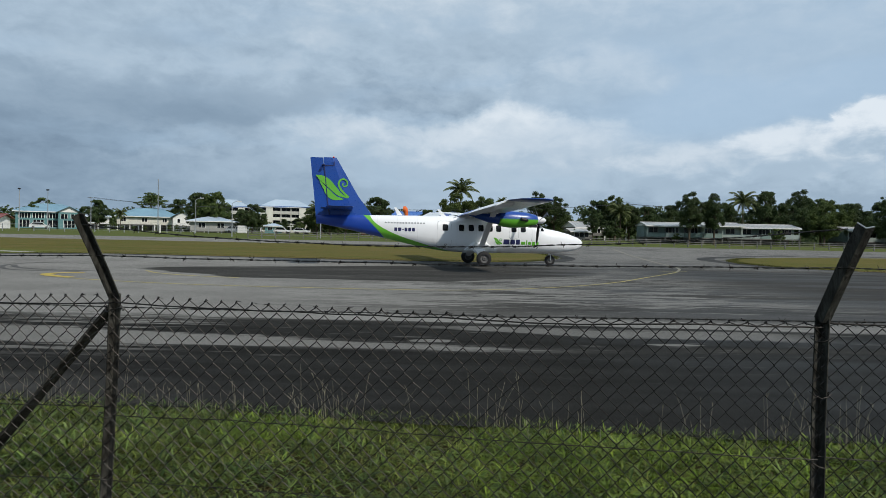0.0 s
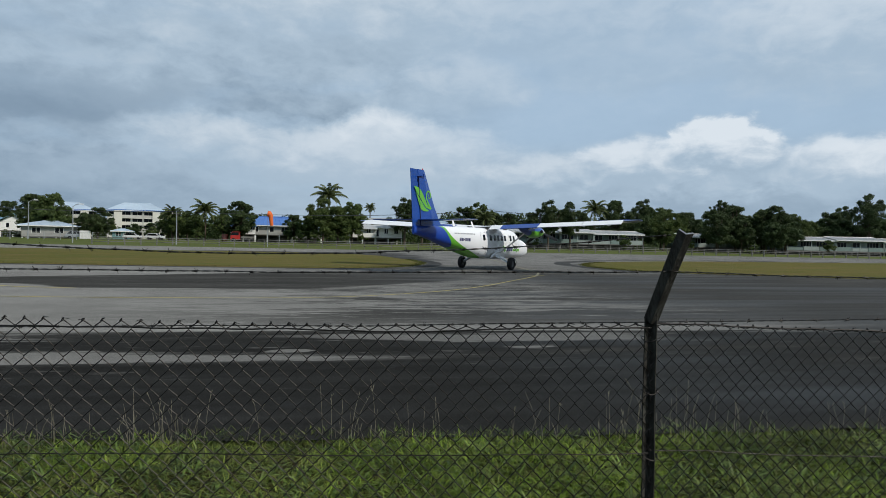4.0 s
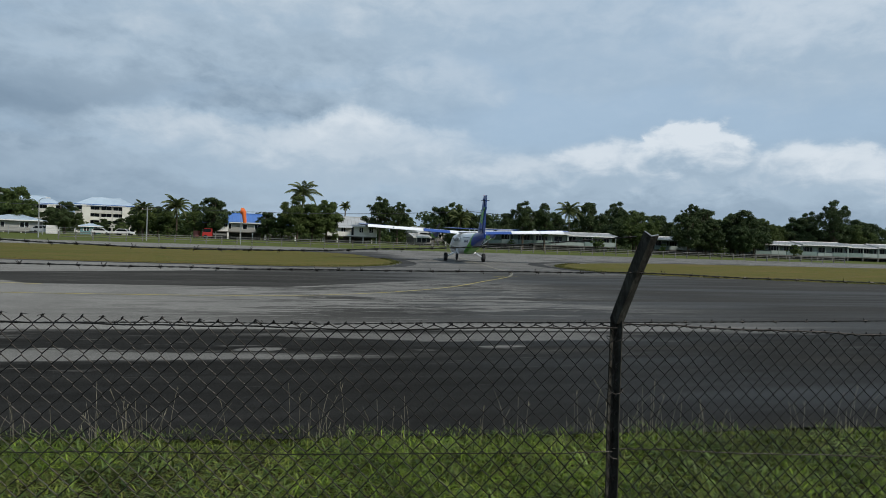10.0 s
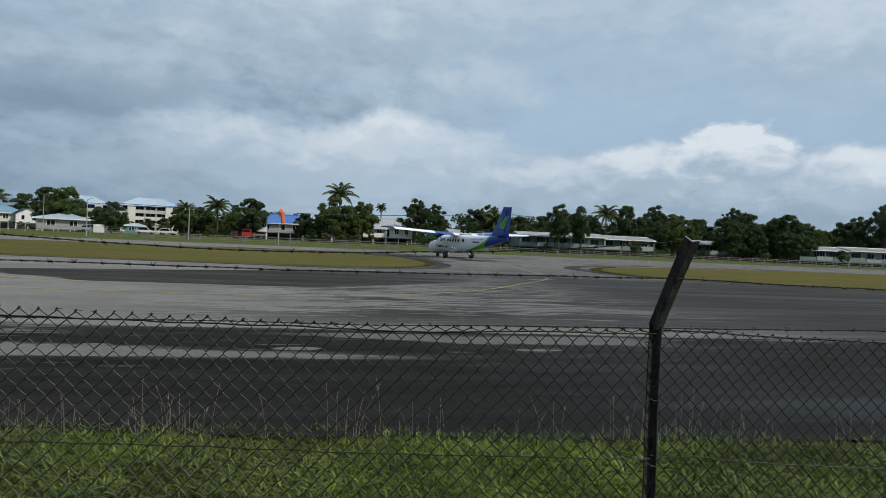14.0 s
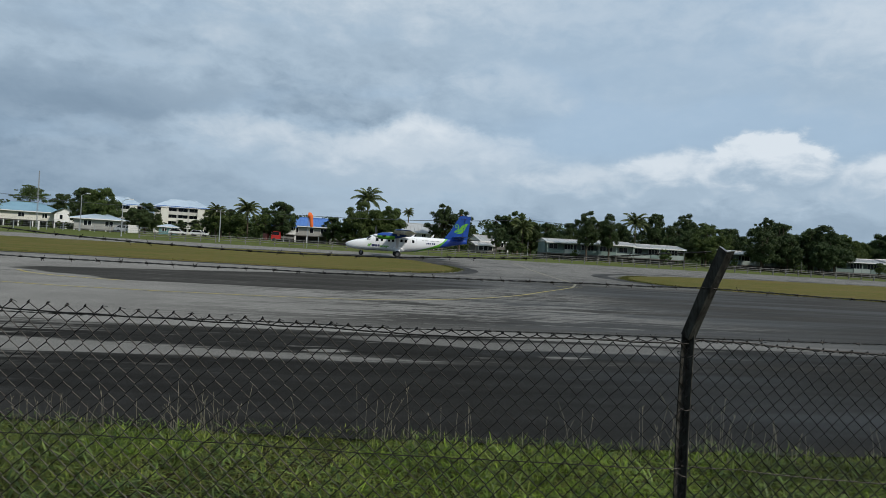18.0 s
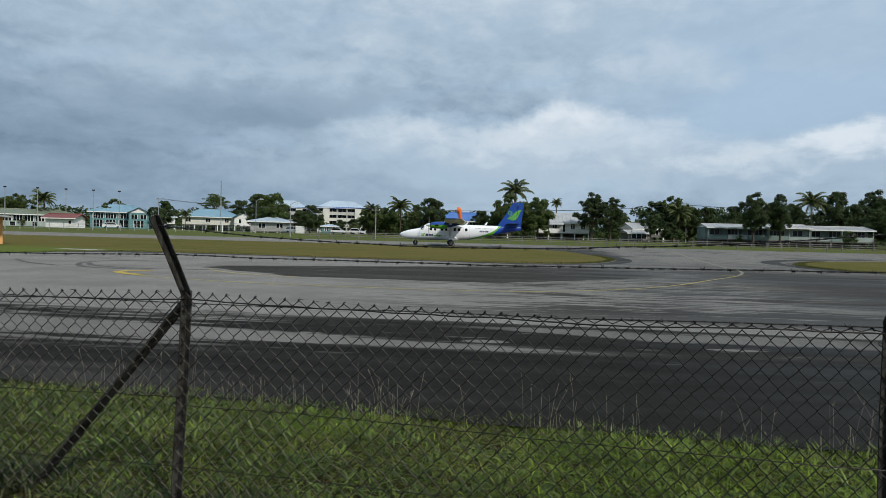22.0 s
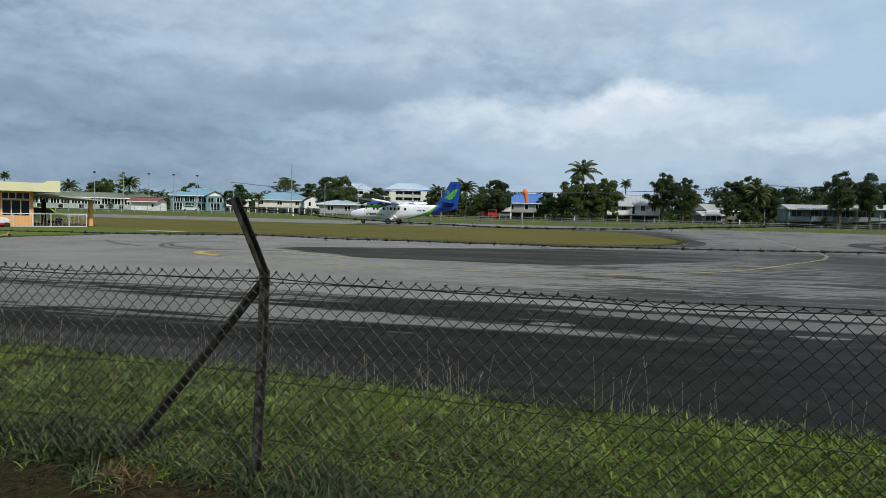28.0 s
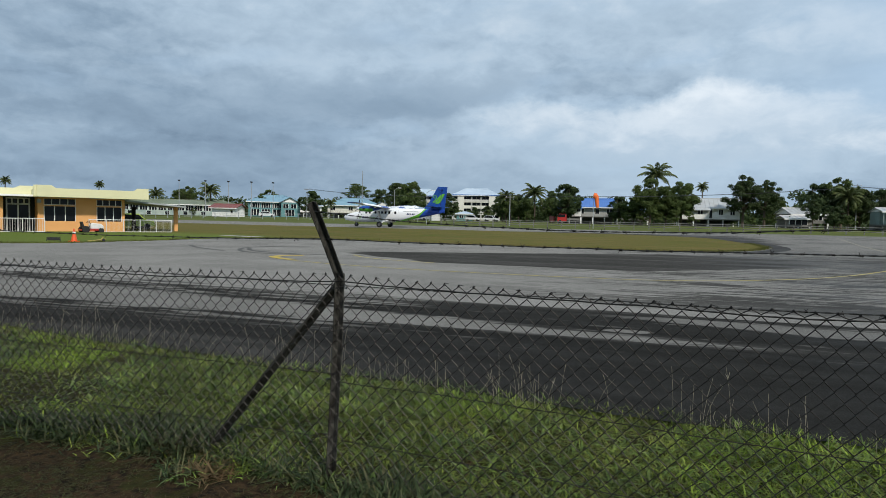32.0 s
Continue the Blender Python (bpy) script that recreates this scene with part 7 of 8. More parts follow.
TREES = [  # model, x, y, scale, turn, height stretch, label
    (OAK[0], 2.6, 138, 0.98, 20, 0.98, "broad green tree with spreading crown beside palms"), (OAK[2], 9.0, 141, 0.92, 130, 1.02, "broad green tree with dense crown"), (OAK[2], 5.9, 139.5, 0.86, 210, 0.95, "broad green tree in a leafy row"), (OAK[0], -0.6, 141, 0.66, 300, 0.9, "low leafy green tree"), (OAK[0], 18.5, 150, 0.5, 10, 0.9, "small green tree behind the white house"), (OAK[1], -3.5, 143, 0.62, 80, 1.0, "low dense green tree"),
    (TALL[0], 20.8, 141.5, 1.06, 0, 0.84, "tall round dark tree with twin crown"), (TALL[1], 24.9, 142.0, 1.02, 70, 0.80, "tall round dark tree with thin lower trunks"),
    (OAK[3], -14.8, 141, 0.92, 40, 0.95, "dense round tree before the blue roof"), (LIGHT[0], -19.5, 150, 0.85, 10, 1.0, "light green thin tree"),
    (OAK[1], 36.5, 150, 0.95, 30, 1.0, "dark green tree behind a low house"), (LIGHT[1], 40.5, 149, 1.12, 50, 1.1, "feathery light tree with pointed top"), (OAK[3], 44.8, 152, 0.86, 60, 1.0, "dark round tree behind the houses"),
    (TALL[0], 49.6, 127, 0.90, 110, 0.98, "tall dark tree above the quarters"), (TALL[1], 55.0, 128, 0.87, 200, 1.0, "dark dense tree above the quarters"), (OAK[1], 63.0, 150, 0.9, 210, 1.0, "dark dense tree behind quarters"),
    (OAK[3], 73.5, 144, 1.2, 100, 1.0, "dark dense tree beyond palms"), (OAK[0], 79.5, 131.5, 0.95, 15, 0.9, "broad light green tree at the block's end"), (OAK[2], 84.5, 141, 1.05, 75, 1.0, "dark tree between the blocks"),
    (TALL[1], 91.5, 128.5, 1.0, 45, 1.0, "tall spreading tree before the quarters"), (OAK[1], 98.0, 131, 1.1, 95, 1.0, "dense dark tree before the quarters"), (OAK[3], 103.5, 126, 1.12, 145, 0.98, "dense dark tree before the quarters"),
    (OAK[2], 109.0, 135, 1.1, 205, 0.95, "dark tree behind quarters"), (TALL[0], 133.5, 129, 1.20, 185, 1.04, "tall dark tree standing above the roofs"), (OAK[1], 105.5, 124, 0.92, 30, 0.95, "dense dark tree before the quarters"), (OAK[3], 110.5, 131, 1.0, 80, 0.95, "dense dark tree before the quarters"), (OAK[0], 116.0, 133, 0.95, 120, 0.92, "dark tree over the quarters roof"), (OAK[2], 122.0, 136, 0.9, 20, 0.9, "dark tree behind quarters"), (OAK[1], 130, 134, 0.95, 15, 0.9, "dark tree behind quarters"), (OAK[0], 141, 130, 1.0, 65, 0.9, "dark tree behind quarters"),
    (OAK[3], -48.5, 152, 0.68, 10, 0.85, "dark green tree by parked cars"), (OAK[1], -43.5, 143.5, 0.78, 35, 0.85, "dark green tree beside a white box"), (OAK[2], -53.5, 146, 1.0, 50, 0.95, "large dark tree behind the shed"),
    (LIGHT[0], -29.0, 150, 0.8, 75, 0.9, "thin tree before the apartment block"), (OAK[0], -31.0, 155, 0.7, 95, 0.9, "small dark tree before the block"), (OAK[2], -25.5, 152, 0.72, 140, 0.85, "dense green shrubby tree"),
    (OAK[1], -33.0, 160, 0.72, 250, 0.95, "dark tree beside the apartment block"), (OAK[3], -28.6, 158, 0.74, 160, 0.95, "dark dense tree behind thin garden trees"), (OAK[0], -19.6, 156, 0.80, 310, 0.9, "dark leafy tree behind the palm"), (OAK[2], -5.0, 158, 0.70, 20, 0.9, "dark tree behind the blue-roofed house"), (UMBRELLA, -88.5, 191, 1.08, 0, 1.08, "flat-topped tree with layered crown"), (OAK[1], -90.0, 163, 0.86, 35, 0.9, "round dark tree between houses"), (OAK[3], -62.5, 161, 1.02, 95, 0.98, "large dark green tree"),
    (OAK[0], -109.5, 172, 0.98, 10, 0.85, "wide dark tree behind the turquoise house"), (OAK[2], -126, 152, 0.85, 35, 0.9, "green tree behind the school"), (LIGHT[1], -121, 150, 1.0, 80, 0.95, "thin grey-green tree behind the school"),
    (LIGHT[0], -104.5, 160, 0.75, 50, 0.9, "thin tree beside the turquoise house"), (OAK[1], -56.5, 158, 0.85, 60, 0.85, "dark tree before the apartment block"), (OAK[3], -135, 140, 0.8, 120, 0.8, "green tree beyond the school"),
    (OAK[1], -57.5, 226, 0.62, 15, 0.8, "low dark tree before the apartment block"), (OAK[3], -51.0, 222, 0.66, 75, 0.8, "low dark tree before the apartment block"), (OAK[0], -64.5, 228, 0.6, 130, 0.8, "low green tree before the apartment block"), (OAK[0], -69, 182, 0.8, 10, 0.8, "dark tree behind the gabled house"), (TALL[1], 33.0, 139, 0.55, 10, 0.9, "small dark tree before a low house"), (OAK[1], 37.0, 140, 0.5, 10, 0.9, "small dark tree before a low house"), (OAK[2], 30.5, 160, 0.75, 10, 0.85, "low dark tree behind the houses"), (OAK[1], 13, 165, 0.85, 10, 0.85, "dark tree behind the white house"),
]
for k in range(22):
    x = 78 + k * 4.3
    TREES.append(((OAK[1], OAK[3], TALL[0], OAK[0])[k % 4], x, 148 - 0.22 * (x - 78) + (k % 3) * 3.5, 0.86 + 0.07 * ((k * 7) % 5), k * 61, 0.92 + 0.03 * (k % 4), "dark tree in the row behind the quarters"))
for x, y, s_ in ((-84, 200, 1.05), (-77, 205, 1.0), (50, 154, 0.9), (56, 157, 0.95), (68, 152, 0.95), (78, 138, 0.85), (88, 124, 0.9), (95, 125, 0.8), (101, 122, 0.75), (40, 158, 0.8), (47, 160, 0.85), (113, 141, 0.95), (119, 139, 1.0), (127, 135, 0.95), (136, 132, 1.0), (145, 130, 1.0)):
    TREES.append((OAK[(int(x) % 2) * 2 + 1], x, y, s_, x * 31, 0.95, "dense dark tree around the quarters"))
for mo, x, y, s, tn, zs, lab in TREES:
    plant(mo, x, y, s, tn, lab, zscale=zs)
for k, (x, y, s) in enumerate(((67.0, 126.5, 1.15), (112, 119, 1.1), (-2.0, 138, 0.9), (0.8, 136, 1.0), (4.5, 136, 0.9), (7.5, 137.5, 0.9), (11.0, 140.5, 0.9), (22.5, 139, 0.7), (25.5, 139.5, 0.9), (38.5, 137, 0.9), (20, 150, 0.8), (29.5, 143, 0.8), (37.5, 140, 1.0), (48, 129, 0.7), (-24, 145, 0.9), (-21, 146, 0.7), (-71, 168, 0.6), (-87, 165, 0.8), (83, 126, 0.8), (96, 123, 0.7), (-112, 140, 0.7), (-63, 168, 0.7), (-53, 174, 1.0), (-49.5, 176, 0.85), (-39.5, 172, 1.05), (-36.5, 175, 0.95), (-88, 166, 0.5), (-85, 166.5, 0.45), (-82, 167, 0.5), (-79, 167, 0.45), (-76, 167.5, 0.5), (-73, 168, 0.5), (-69.5, 168.5, 0.55))):
    plant(BUSH[k % 2], x, y, s, k * 47, "leafy green garden shrub", group="shrubs", name="shrub")


def palm_model(seed, h, fronds, length, lean):
    rng = random.Random(seed)
    bm = bmesh.new()
    top = Vector((lean * h, lean * 0.4 * h, h))
    pts = [Vector((0, 0, -0.3)), Vector((lean * h * 0.15, 0, h * 0.35)), Vector((lean * h * 0.5, lean * 0.2 * h, h * 0.7)), top]
    tube(bm, pts, 0.17, 0.12, 9)
    t_me = finish(bm, "trunk", M_BARK)
    made = []
    for i in range(fronds):
        a = i * 2.399 + rng.uniform(-0.2, 0.2)
        rise = 1.45 - 2.0 * (i + rng.uniform(0, 1)) / fronds
        L = length * rng.uniform(0.85, 1.2)
        verts, faces = [], []
        n = 17
        prev = None
        d = Vector((math.cos(a), math.sin(a), 0))
        side = Vector((-d.y, d.x, 0))
        p, ang = top.copy(), rise
        spine = []
        for k in range(n + 1):
            spine.append(p.copy())
            p = p + (d * math.cos(ang) + Vector((0, 0, math.sin(ang)))) * L / n
            ang -= (0.03 + 0.16 * k / n) * (0.9 if rise > 0.5 else 0.7)
        wire(verts, faces, [tuple(q) for q in spine], 0.03, 3)
        for k in range(1, n + 1):
            wl = L * 0.17 * math.sin(math.pi * (0.12 + 0.83 * k / n)) ** 0.7
            for s in (-1, 1):
                for j in (0, 0.25, 0.5, 0.75):
                    q = spine[k].lerp(spine[k - 1], j)
                    fwd = (spine[k] - spine[k - 1]).normalized()
                    tip = q + side * s * wl * rng.uniform(0.85, 1.1) * 0.85 + fwd * wl * 0.55 + Vector((0, 0, -wl * rng.uniform(0.45, 1.1)))
                    i0 = len(verts)
                    verts += [tuple(q - fwd * 0.035), tuple(q + fwd * 0.045), tuple(q.lerp(tip, 0.55) + fwd * 0.045 + Vector((0, 0, 0.03))), tuple(tip), tuple(q.lerp(tip, 0.55) - fwd * 0.03)]
                    faces += [(i0, i0 + 1, i0 + 2, i0 + 4), (i0 + 4, i0 + 2, i0 + 3)]
        made.append(cloth("frond", verts, faces, M_PALM))
    return t_me, made


def plant_palm(model, x, y, scale, turn, label):
    t = thing("palm_tree", label, "palm tree", None, group="palms")
    t.location, t.rotation_euler, t.scale = (x, y, gz(x, y) - 0.02), (0, 0, radians(turn)), (scale,) * 3
    o = new("trunk", model[0])
    o.parent = t
    for me in model[1]:
        o = new("frond", me)
        o.parent = t


PALMS = [palm_model(70, 10.2, 24, 3.7, 0.02), palm_model(71, 7.0, 26, 3.3, -0.03), palm_model(72, 8.7, 26, 1.5, 0.03)]
for k, x, y, s, tn, lab in ((0, 3.7, 148, 1.09, 0, "tall coconut palm rising above trees"), (1, -22.6, 146, 0.98, 50, "coconut palm with yellowing lower fronds"), (0, 67.0, 141, 0.93, 90, "tall coconut palm behind quarters"), (1, 41.0, 146, 0.95, 10, "palm half hidden by trees"),
                            (2, 14.0, 153, 1.02, 60, "slim palm with a ragged head"), (1, -30.5, 151, 0.85, 100, "palm before the apartment block"), (2, -16.8, 158, 0.75, 10, "small palm head above roofs"), (1, -111, 146, 0.98, 60, "broad palm with yellow fronds behind the school"),
                            (1, -124, 140, 0.8, 160, "palm behind the school roof"), (2, -122, 119, 0.85, 30, "slim palm behind the terminal"), (1, -119.5, 122, 0.6, 80, "palm head behind the terminal"), (2, -135, 106, 0.9, 20, "slim palm behind the terminal"), (1, -82, 160, 0.6, 20, "young palm in a garden")):
    plant_palm(PALMS[k], x, y, s, tn, lab)


def far_woods():
    """The unbroken dark wood behind the houses."""
    rng = random.Random(5)
    cs = []
    for x in np.arange(-260, 330, 4.2):
        y = 200 + 12 * noise.noise((x * 0.03, 1, 0)) - (0.16 * max(0, x - 40)) + 30 * (x < -40)
        if -95 < x < -40:
            y = 285
        base = 6.2 + 1.6 * noise.noise((x * 0.05, 4, 0)) + (3.2 if x > 40 else 0)
        for j in range(3):
            z = gz(x, y) + base * (0.15 + 0.35 * j) + rng.uniform(-0.6, 0.8)
            cs.append((x + rng.uniform(-2, 2), y + rng.uniform(-2, 2), z, rng.uniform(2.2, 3.6), rng.uniform(1.6, 2.4)))
    v, f = leaf_cloud(cs, 90000, 0.42, rng)
    tagged(new("far_woods", cloth("far_woods", v, f, M_LEAFD)), "continuous dark green wood along the horizon", "woods", kind="stuff")
    bm = bmesh.new()
    xs = np.arange(-300, 360, 12.0)
    prev = None
    for x in xs:
        y = 212 + 12 * noise.noise((x * 0.03, 1, 0)) - (0.16 * max(0, x - 40)) + 30 * (x < -40)
        if -100 < x < -36:
            y = 297
        top = 5.0 + 1.4 * noise.noise((x * 0.05, 4, 0)) + (3.0 if x > 40 else 0)
        q = [bm.verts.new((x, y, -0.3)), bm.verts.new((x, y + 0.5, top)), bm.verts.new((x, y + 6, top - 0.6)), bm.verts.new((x, y + 8, -0.3))]
        if prev:
            for k in range(3):
                bm.faces.new((prev[k], prev[k + 1], q[k + 1], q[k]))
        prev = q
    solo("wood_shade", bm, M_LEAFD, "deep shaded inside of the far wood", "woods", kind="stuff")


far_woods()


# ---- foreground grass ----
def blades(n, place, height, width, lean, seed):
    rs = np.random.RandomState(seed)
    px, py = place(rs, n)
    z0 = np.array([gz(a, b) for a, b in zip(px, py)]) if n < 3000 else np.interp(py, PROFILE_Y, PROFILE_Z)
    a = rs.uniform(0, math.tau, n)
    h = height[0] + (height[1] - height[0]) * rs.beta(2, 3, n)
    w = width * rs.uniform(0.6, 1.4, n)
    ln = h * rs.uniform(lean[0], lean[1], n)
    b = rs.uniform(0, math.tau, n)
    dx, dy = np.cos(a) * w / 2, np.sin(a) * w / 2
    lx, ly = np.cos(b) * ln, np.sin(b) * ln
    v = np.empty((n, 5, 3))
    v[:, 0] = np.stack([px - dx, py - dy, z0 - 0.01], 1)
    v[:, 1] = np.stack([px + dx, py + dy, z0 - 0.01], 1)
    v[:, 2] = np.stack([px + dx * 0.8 + lx * 0.35, py + dy * 0.8 + ly * 0.35, z0 + h * 0.6], 1)
    v[:, 3] = np.stack([px - dx * 0.8 + lx * 0.35, py - dy * 0.8 + ly * 0.35, z0 + h * 0.6], 1)
    v[:, 4] = np.stack([px + lx, py + ly, z0 + h * np.maximum(0.3, 1 - 0.12 * (ln / h) ** 2)], 1)
    i = np.arange(n)[:, None] * 5
    quads = (i + np.array([[0, 1, 2, 3]])).tolist()
    tris = (i + np.array([[3, 2, 4]])).tolist()
    return v.reshape(-1, 3).tolist(), quads + tris


def lawn_place(x0, x1, y0, y1, keep):
    def place(rs, n):
        xs, ys = [], []
        got = 0
        while got < n:
            x, y = rs.uniform(x0, x1, n), rs.uniform(y0, y1, n)
            ok = keep(x, y, rs)
            xs.append(x[ok]), ys.append(y[ok])
            got += ok.sum()
        return np.concatenate(xs)[:n], np.concatenate(ys)[:n]
    return place


def value_noise(x, y, scale, seed):
    """Smooth random field between 0 and 1 for arrays of places."""
    rs = np.random.RandomState(seed)
    grid = rs.uniform(0, 1, (64, 64))
    u, v = np.asarray(x) * scale + 500.3, np.asarray(y) * scale + 500.7
    i, j = np.floor(u).astype(int), np.floor(v).astype(int)
    a, b = u - i, v - j
    a, b = a * a * (3 - 2 * a), b * b * (3 - 2 * b)
    g = lambda p, q: grid[p % 64, q % 64]
    return (g(i, j) * (1 - a) + g(i + 1, j) * a) * (1 - b) + (g(i, j + 1) * (1 - a) + g(i + 1, j + 1) * a) * b


def clumpy(x, y):
    return 0.55 * value_noise(x, y, 1.3, 1) + 0.45 * value_noise(x, y, 4.1, 2)


def lawn_edge(x):
    return 5.0 - np.where(x < 0, 0.125, 0.085) * x + 0.22 * (value_noise(x, 0 * x, 0.9, 3) - 0.5) + 0.16 * (value_noise(x, 0 * x, 3.3, 4) - 0.5)


def fence_foot(x):
    """Where the tufts along the fence, darkened to carry shade, give way to the lawn."""
    return 3.38 - 0.30 * np.maximum(x + 2.2, 0) + 0.25 * (value_noise(x, 0 * x, 1.4, 15) - 0.5)


def keep_lawn(x, y, rs):
    return (y < lawn_edge(x)) & (rs.uniform(0, 1, x.shape) < 0.25 + 0.95 * clumpy(x, y)) & ~bare_soil(x, y) & (rs.uniform(0, 1, x.shape) < np.clip((y - fence_foot(x)) / 0.55 + 0.5 * value_noise(x, y, 3.1, 14), 0.04, 1))


def bare_soil(x, y):
    return (y < 3.30 + 0.30 * (value_noise(x, y, 1.7, 5) - 0.5) + 0.14 * (value_noise(x, y, 6.0, 6) - 0.5)) & (x < -1.9 + 0.8 * (value_noise(x, y, 1.9, 7) - 0.5))


def arching(px, py, length, width, rise, seed, turn=None):
    """Blades that rise from the ground and arch over: four stations, tapering to a point."""
    rs = np.random.RandomState(seed)
    n = len(px)
    a = rs.uniform(0, math.tau, n) if turn is None else turn
    L = length[0] + (length[1] - length[0]) * rs.beta(1.8, 3, n)
    w = width * rs.uniform(0.55, 1.4, n) / 2
    el0 = np.radians(rs.uniform(rise[0], rise[1], n))
    bend = rs.uniform(0.25, 1.0, n)
    yaw = rs.normal(0, 0.35, n)
    x, y, z = px.copy(), py.copy(), np.interp(py, PROFILE_Y, PROFILE_Z) - 0.008
    v = np.empty((n, 7, 3))
    for k in range(4):
        d = a + yaw * k / 3
        sx, sy = -np.sin(d), np.cos(d)
        wk = w * (1.0, 1.1, 0.75, 0.0)[k]
        if k < 3:
            v[:, 2 * k] = np.stack([x - sx * wk, y - sy * wk, z], 1)
            v[:, 2 * k + 1] = np.stack([x + sx * wk, y + sy * wk, z], 1)
        else:
            v[:, 6] = np.stack([x, y, z], 1)
        e = el0 - bend * (k + 0.5) * 0.55
        x, y, z = x + np.cos(d) * np.cos(e) * L / 3, y + np.sin(d) * np.cos(e) * L / 3, z + np.sin(e) * L / 3
        z = np.maximum(z, np.interp(y, PROFILE_Y, PROFILE_Z) + 0.004)
    i = np.arange(n)[:, None] * 7
    faces = (i + np.array([[0, 1, 3, 2]])).tolist() + (i + np.array([[2, 3, 5, 4]])).tolist() + (i + np.array([[4, 5, 6]])).tolist()
    return v.reshape(-1, 3).tolist(), faces


def turf(n, seed, length, width, rise, mat, label, keep=keep_lawn, span=(-10.5, 8, 1.9, 6.6), each=7, spread=0.035, smooth=True):
    """Tufts of several blades that fan out from one root."""
    rs = np.random.RandomState(seed)
    px, py = lawn_place(*span, keep)(rs, n // each)
    px, py = np.repeat(px, each) + rs.normal(0, spread, n // each * each), np.repeat(py, each) + rs.normal(0, spread, n // each * each)
    v, f = arching(px, py, length, width, rise, seed + 50)
    tagged(new("grass", cloth("grass", v, f, mat, smooth)), label, "grass", kind="stuff")


near = (-4.6, 4.6, 2.2, 5.7)
turf(52000, 1, (0.05, 0.17), 0.0062, (8, 65), M_BLADE, "rough green grass in front of the taxiway")
turf(60000, 2, (0.05, 0.17), 0.0058, (5, 65), M_BLADE, "rough green grass in front of the taxiway", span=near)
turf(24000, 11, (0.08, 0.26), 0.0108, (0, 60), M_BROAD, "broad sprawling green grass blades", lambda x, y, rs: keep_lawn(x, y, rs) & (value_noise(x, y, 1.1, 8) > 0.42))
turf(16000, 16, (0.06, 0.18), 0.0085, (10, 65), M_LUSH, "fresh yellow-green grass patches", lambda x, y, rs: keep_lawn(x, y, rs) & (value_noise(x, y, 0.9, 9) > 0.72 - 0.35 * np.exp(-((x - 1.4) / 1.3) ** 2)))
turf(9000, 12, (0.04, 0.15), 0.0050, (0, 30), M_STRAW, "yellowed dead grass blades among the green", lambda x, y, rs: keep_lawn(x, y, rs) & (value_noise(x, y, 1.5, 10) > 0.58), each=5)
turf(9000, 17, (0.03, 0.12), 0.0050, (0, 25), M_CREEP, "brown thatch showing between the tufts", lambda x, y, rs: keep_lawn(x, y, rs) & (value_noise(x, y, 1.5, 10) > 0.45), each=5)
turf(16000, 14, (0.03, 0.10), 0.0048, (0, 35), M_SOILGRASS, "low green grass creeping over bare soil", lambda x, y, rs: bare_soil(x, y) & (rs.uniform(0, 1, x.shape) < 1.5 * clumpy(x * 1.6 + 1, y * 2.0) - 0.30), each=6)
turf(15000, 13, (0.03, 0.11), 0.0042, (0, 16), M_CREEP, "flattened dead grass on bare soil", lambda x, y, rs: bare_soil(x, y) & (rs.uniform(0, 1, x.shape) < clumpy(x * 2.1, y * 2.7)), each=6, spread=0.05)
turf(12000, 18, (0.10, 0.30), 0.0100, (20, 75), M_TUFT, "tufts of long bluish grass along the fence foot, shade in their colour", lambda x, y, rs: ~bare_soil(x, y) & (y < fence_foot(x) + 0.45 * value_noise(x, y, 2.2, 16)) & (y > 2.1) & (value_noise(x, y, 1.6, 12) > 0.35), span=(-6.5, 5, 1.6, 3.9), each=9, spread=0.03)
turf(36000, 15, (0.05, 0.14), 0.0100, (15, 70), M_BLADE, "trodden grass outside the fence", lambda x, y, rs: rs.uniform(0, 1, x.shape) < (clumpy(x, y) + 0.2) * np.clip((9.5 - np.hypot(x, y)) / 4, 0, 1), span=(-9, 9, -8, 2.0))


turf(12000, 3, (0.05, 0.14), 0.0062, (15, 80), M_BLADE, "longer ragged grass along the asphalt edge", lambda x, y, rs: (np.abs(y - lawn_edge(x) + 0.06) < 0.10 + 0.12 * clumpy(x * 3, y)) & (value_noise(x, y, 2.3, 13) > 0.3), span=(-11, 8, 4.2, 6.6), each=6)
turf(2600, 4, (0.03, 0.12), 0.0060, (0, 30), M_CREEP, "dead blades and litter at the asphalt edge", lambda x, y, rs: np.abs(y - lawn_edge(x)) < 0.09, span=(-11, 8, 4.2, 6.6), each=4, spread=0.05)
for cx, cy, n, mat, sd, reach in ((-3.02, 3.16, 70, M_TUFT, 31, 0.30), (-2.80, 3.20, 130, M_STRAW, 32, 0.24), (-2.95, 3.13, 26, M_BROAD, 38, 0.26), (-2.1, 3.3, 200, M_TUFT, 33, 0.36), (-3.6, 3.36, 150, M_TUFT, 39, 0.26), (-4.1, 3.34, 130, M_TUFT, 40, 0.24), (-2.75, 3.42, 160, M_TUFT, 41, 0.30), (-3.3, 3.42, 120, M_CREEP, 34, 0.36), (-2.4, 3.36, 170, M_TUFT, 35, 0.32), (-3.15, 3.40, 90, M_TUFT, 36, 0.34), (-1.75, 3.22, 120, M_TUFT, 37, 0.34)):
    rs = np.random.RandomState(sd)
    v, f = arching(cx + rs.normal(0, 0.09, n), cy + rs.normal(0, 0.05, n), (0.10, reach), 0.009, (5, 70), sd)
    tagged(new("grass_tuft", cloth("grass_tuft", v, f, mat, True)), "sprawling grass tuft beside the brace foot", "grass", kind="stuff")


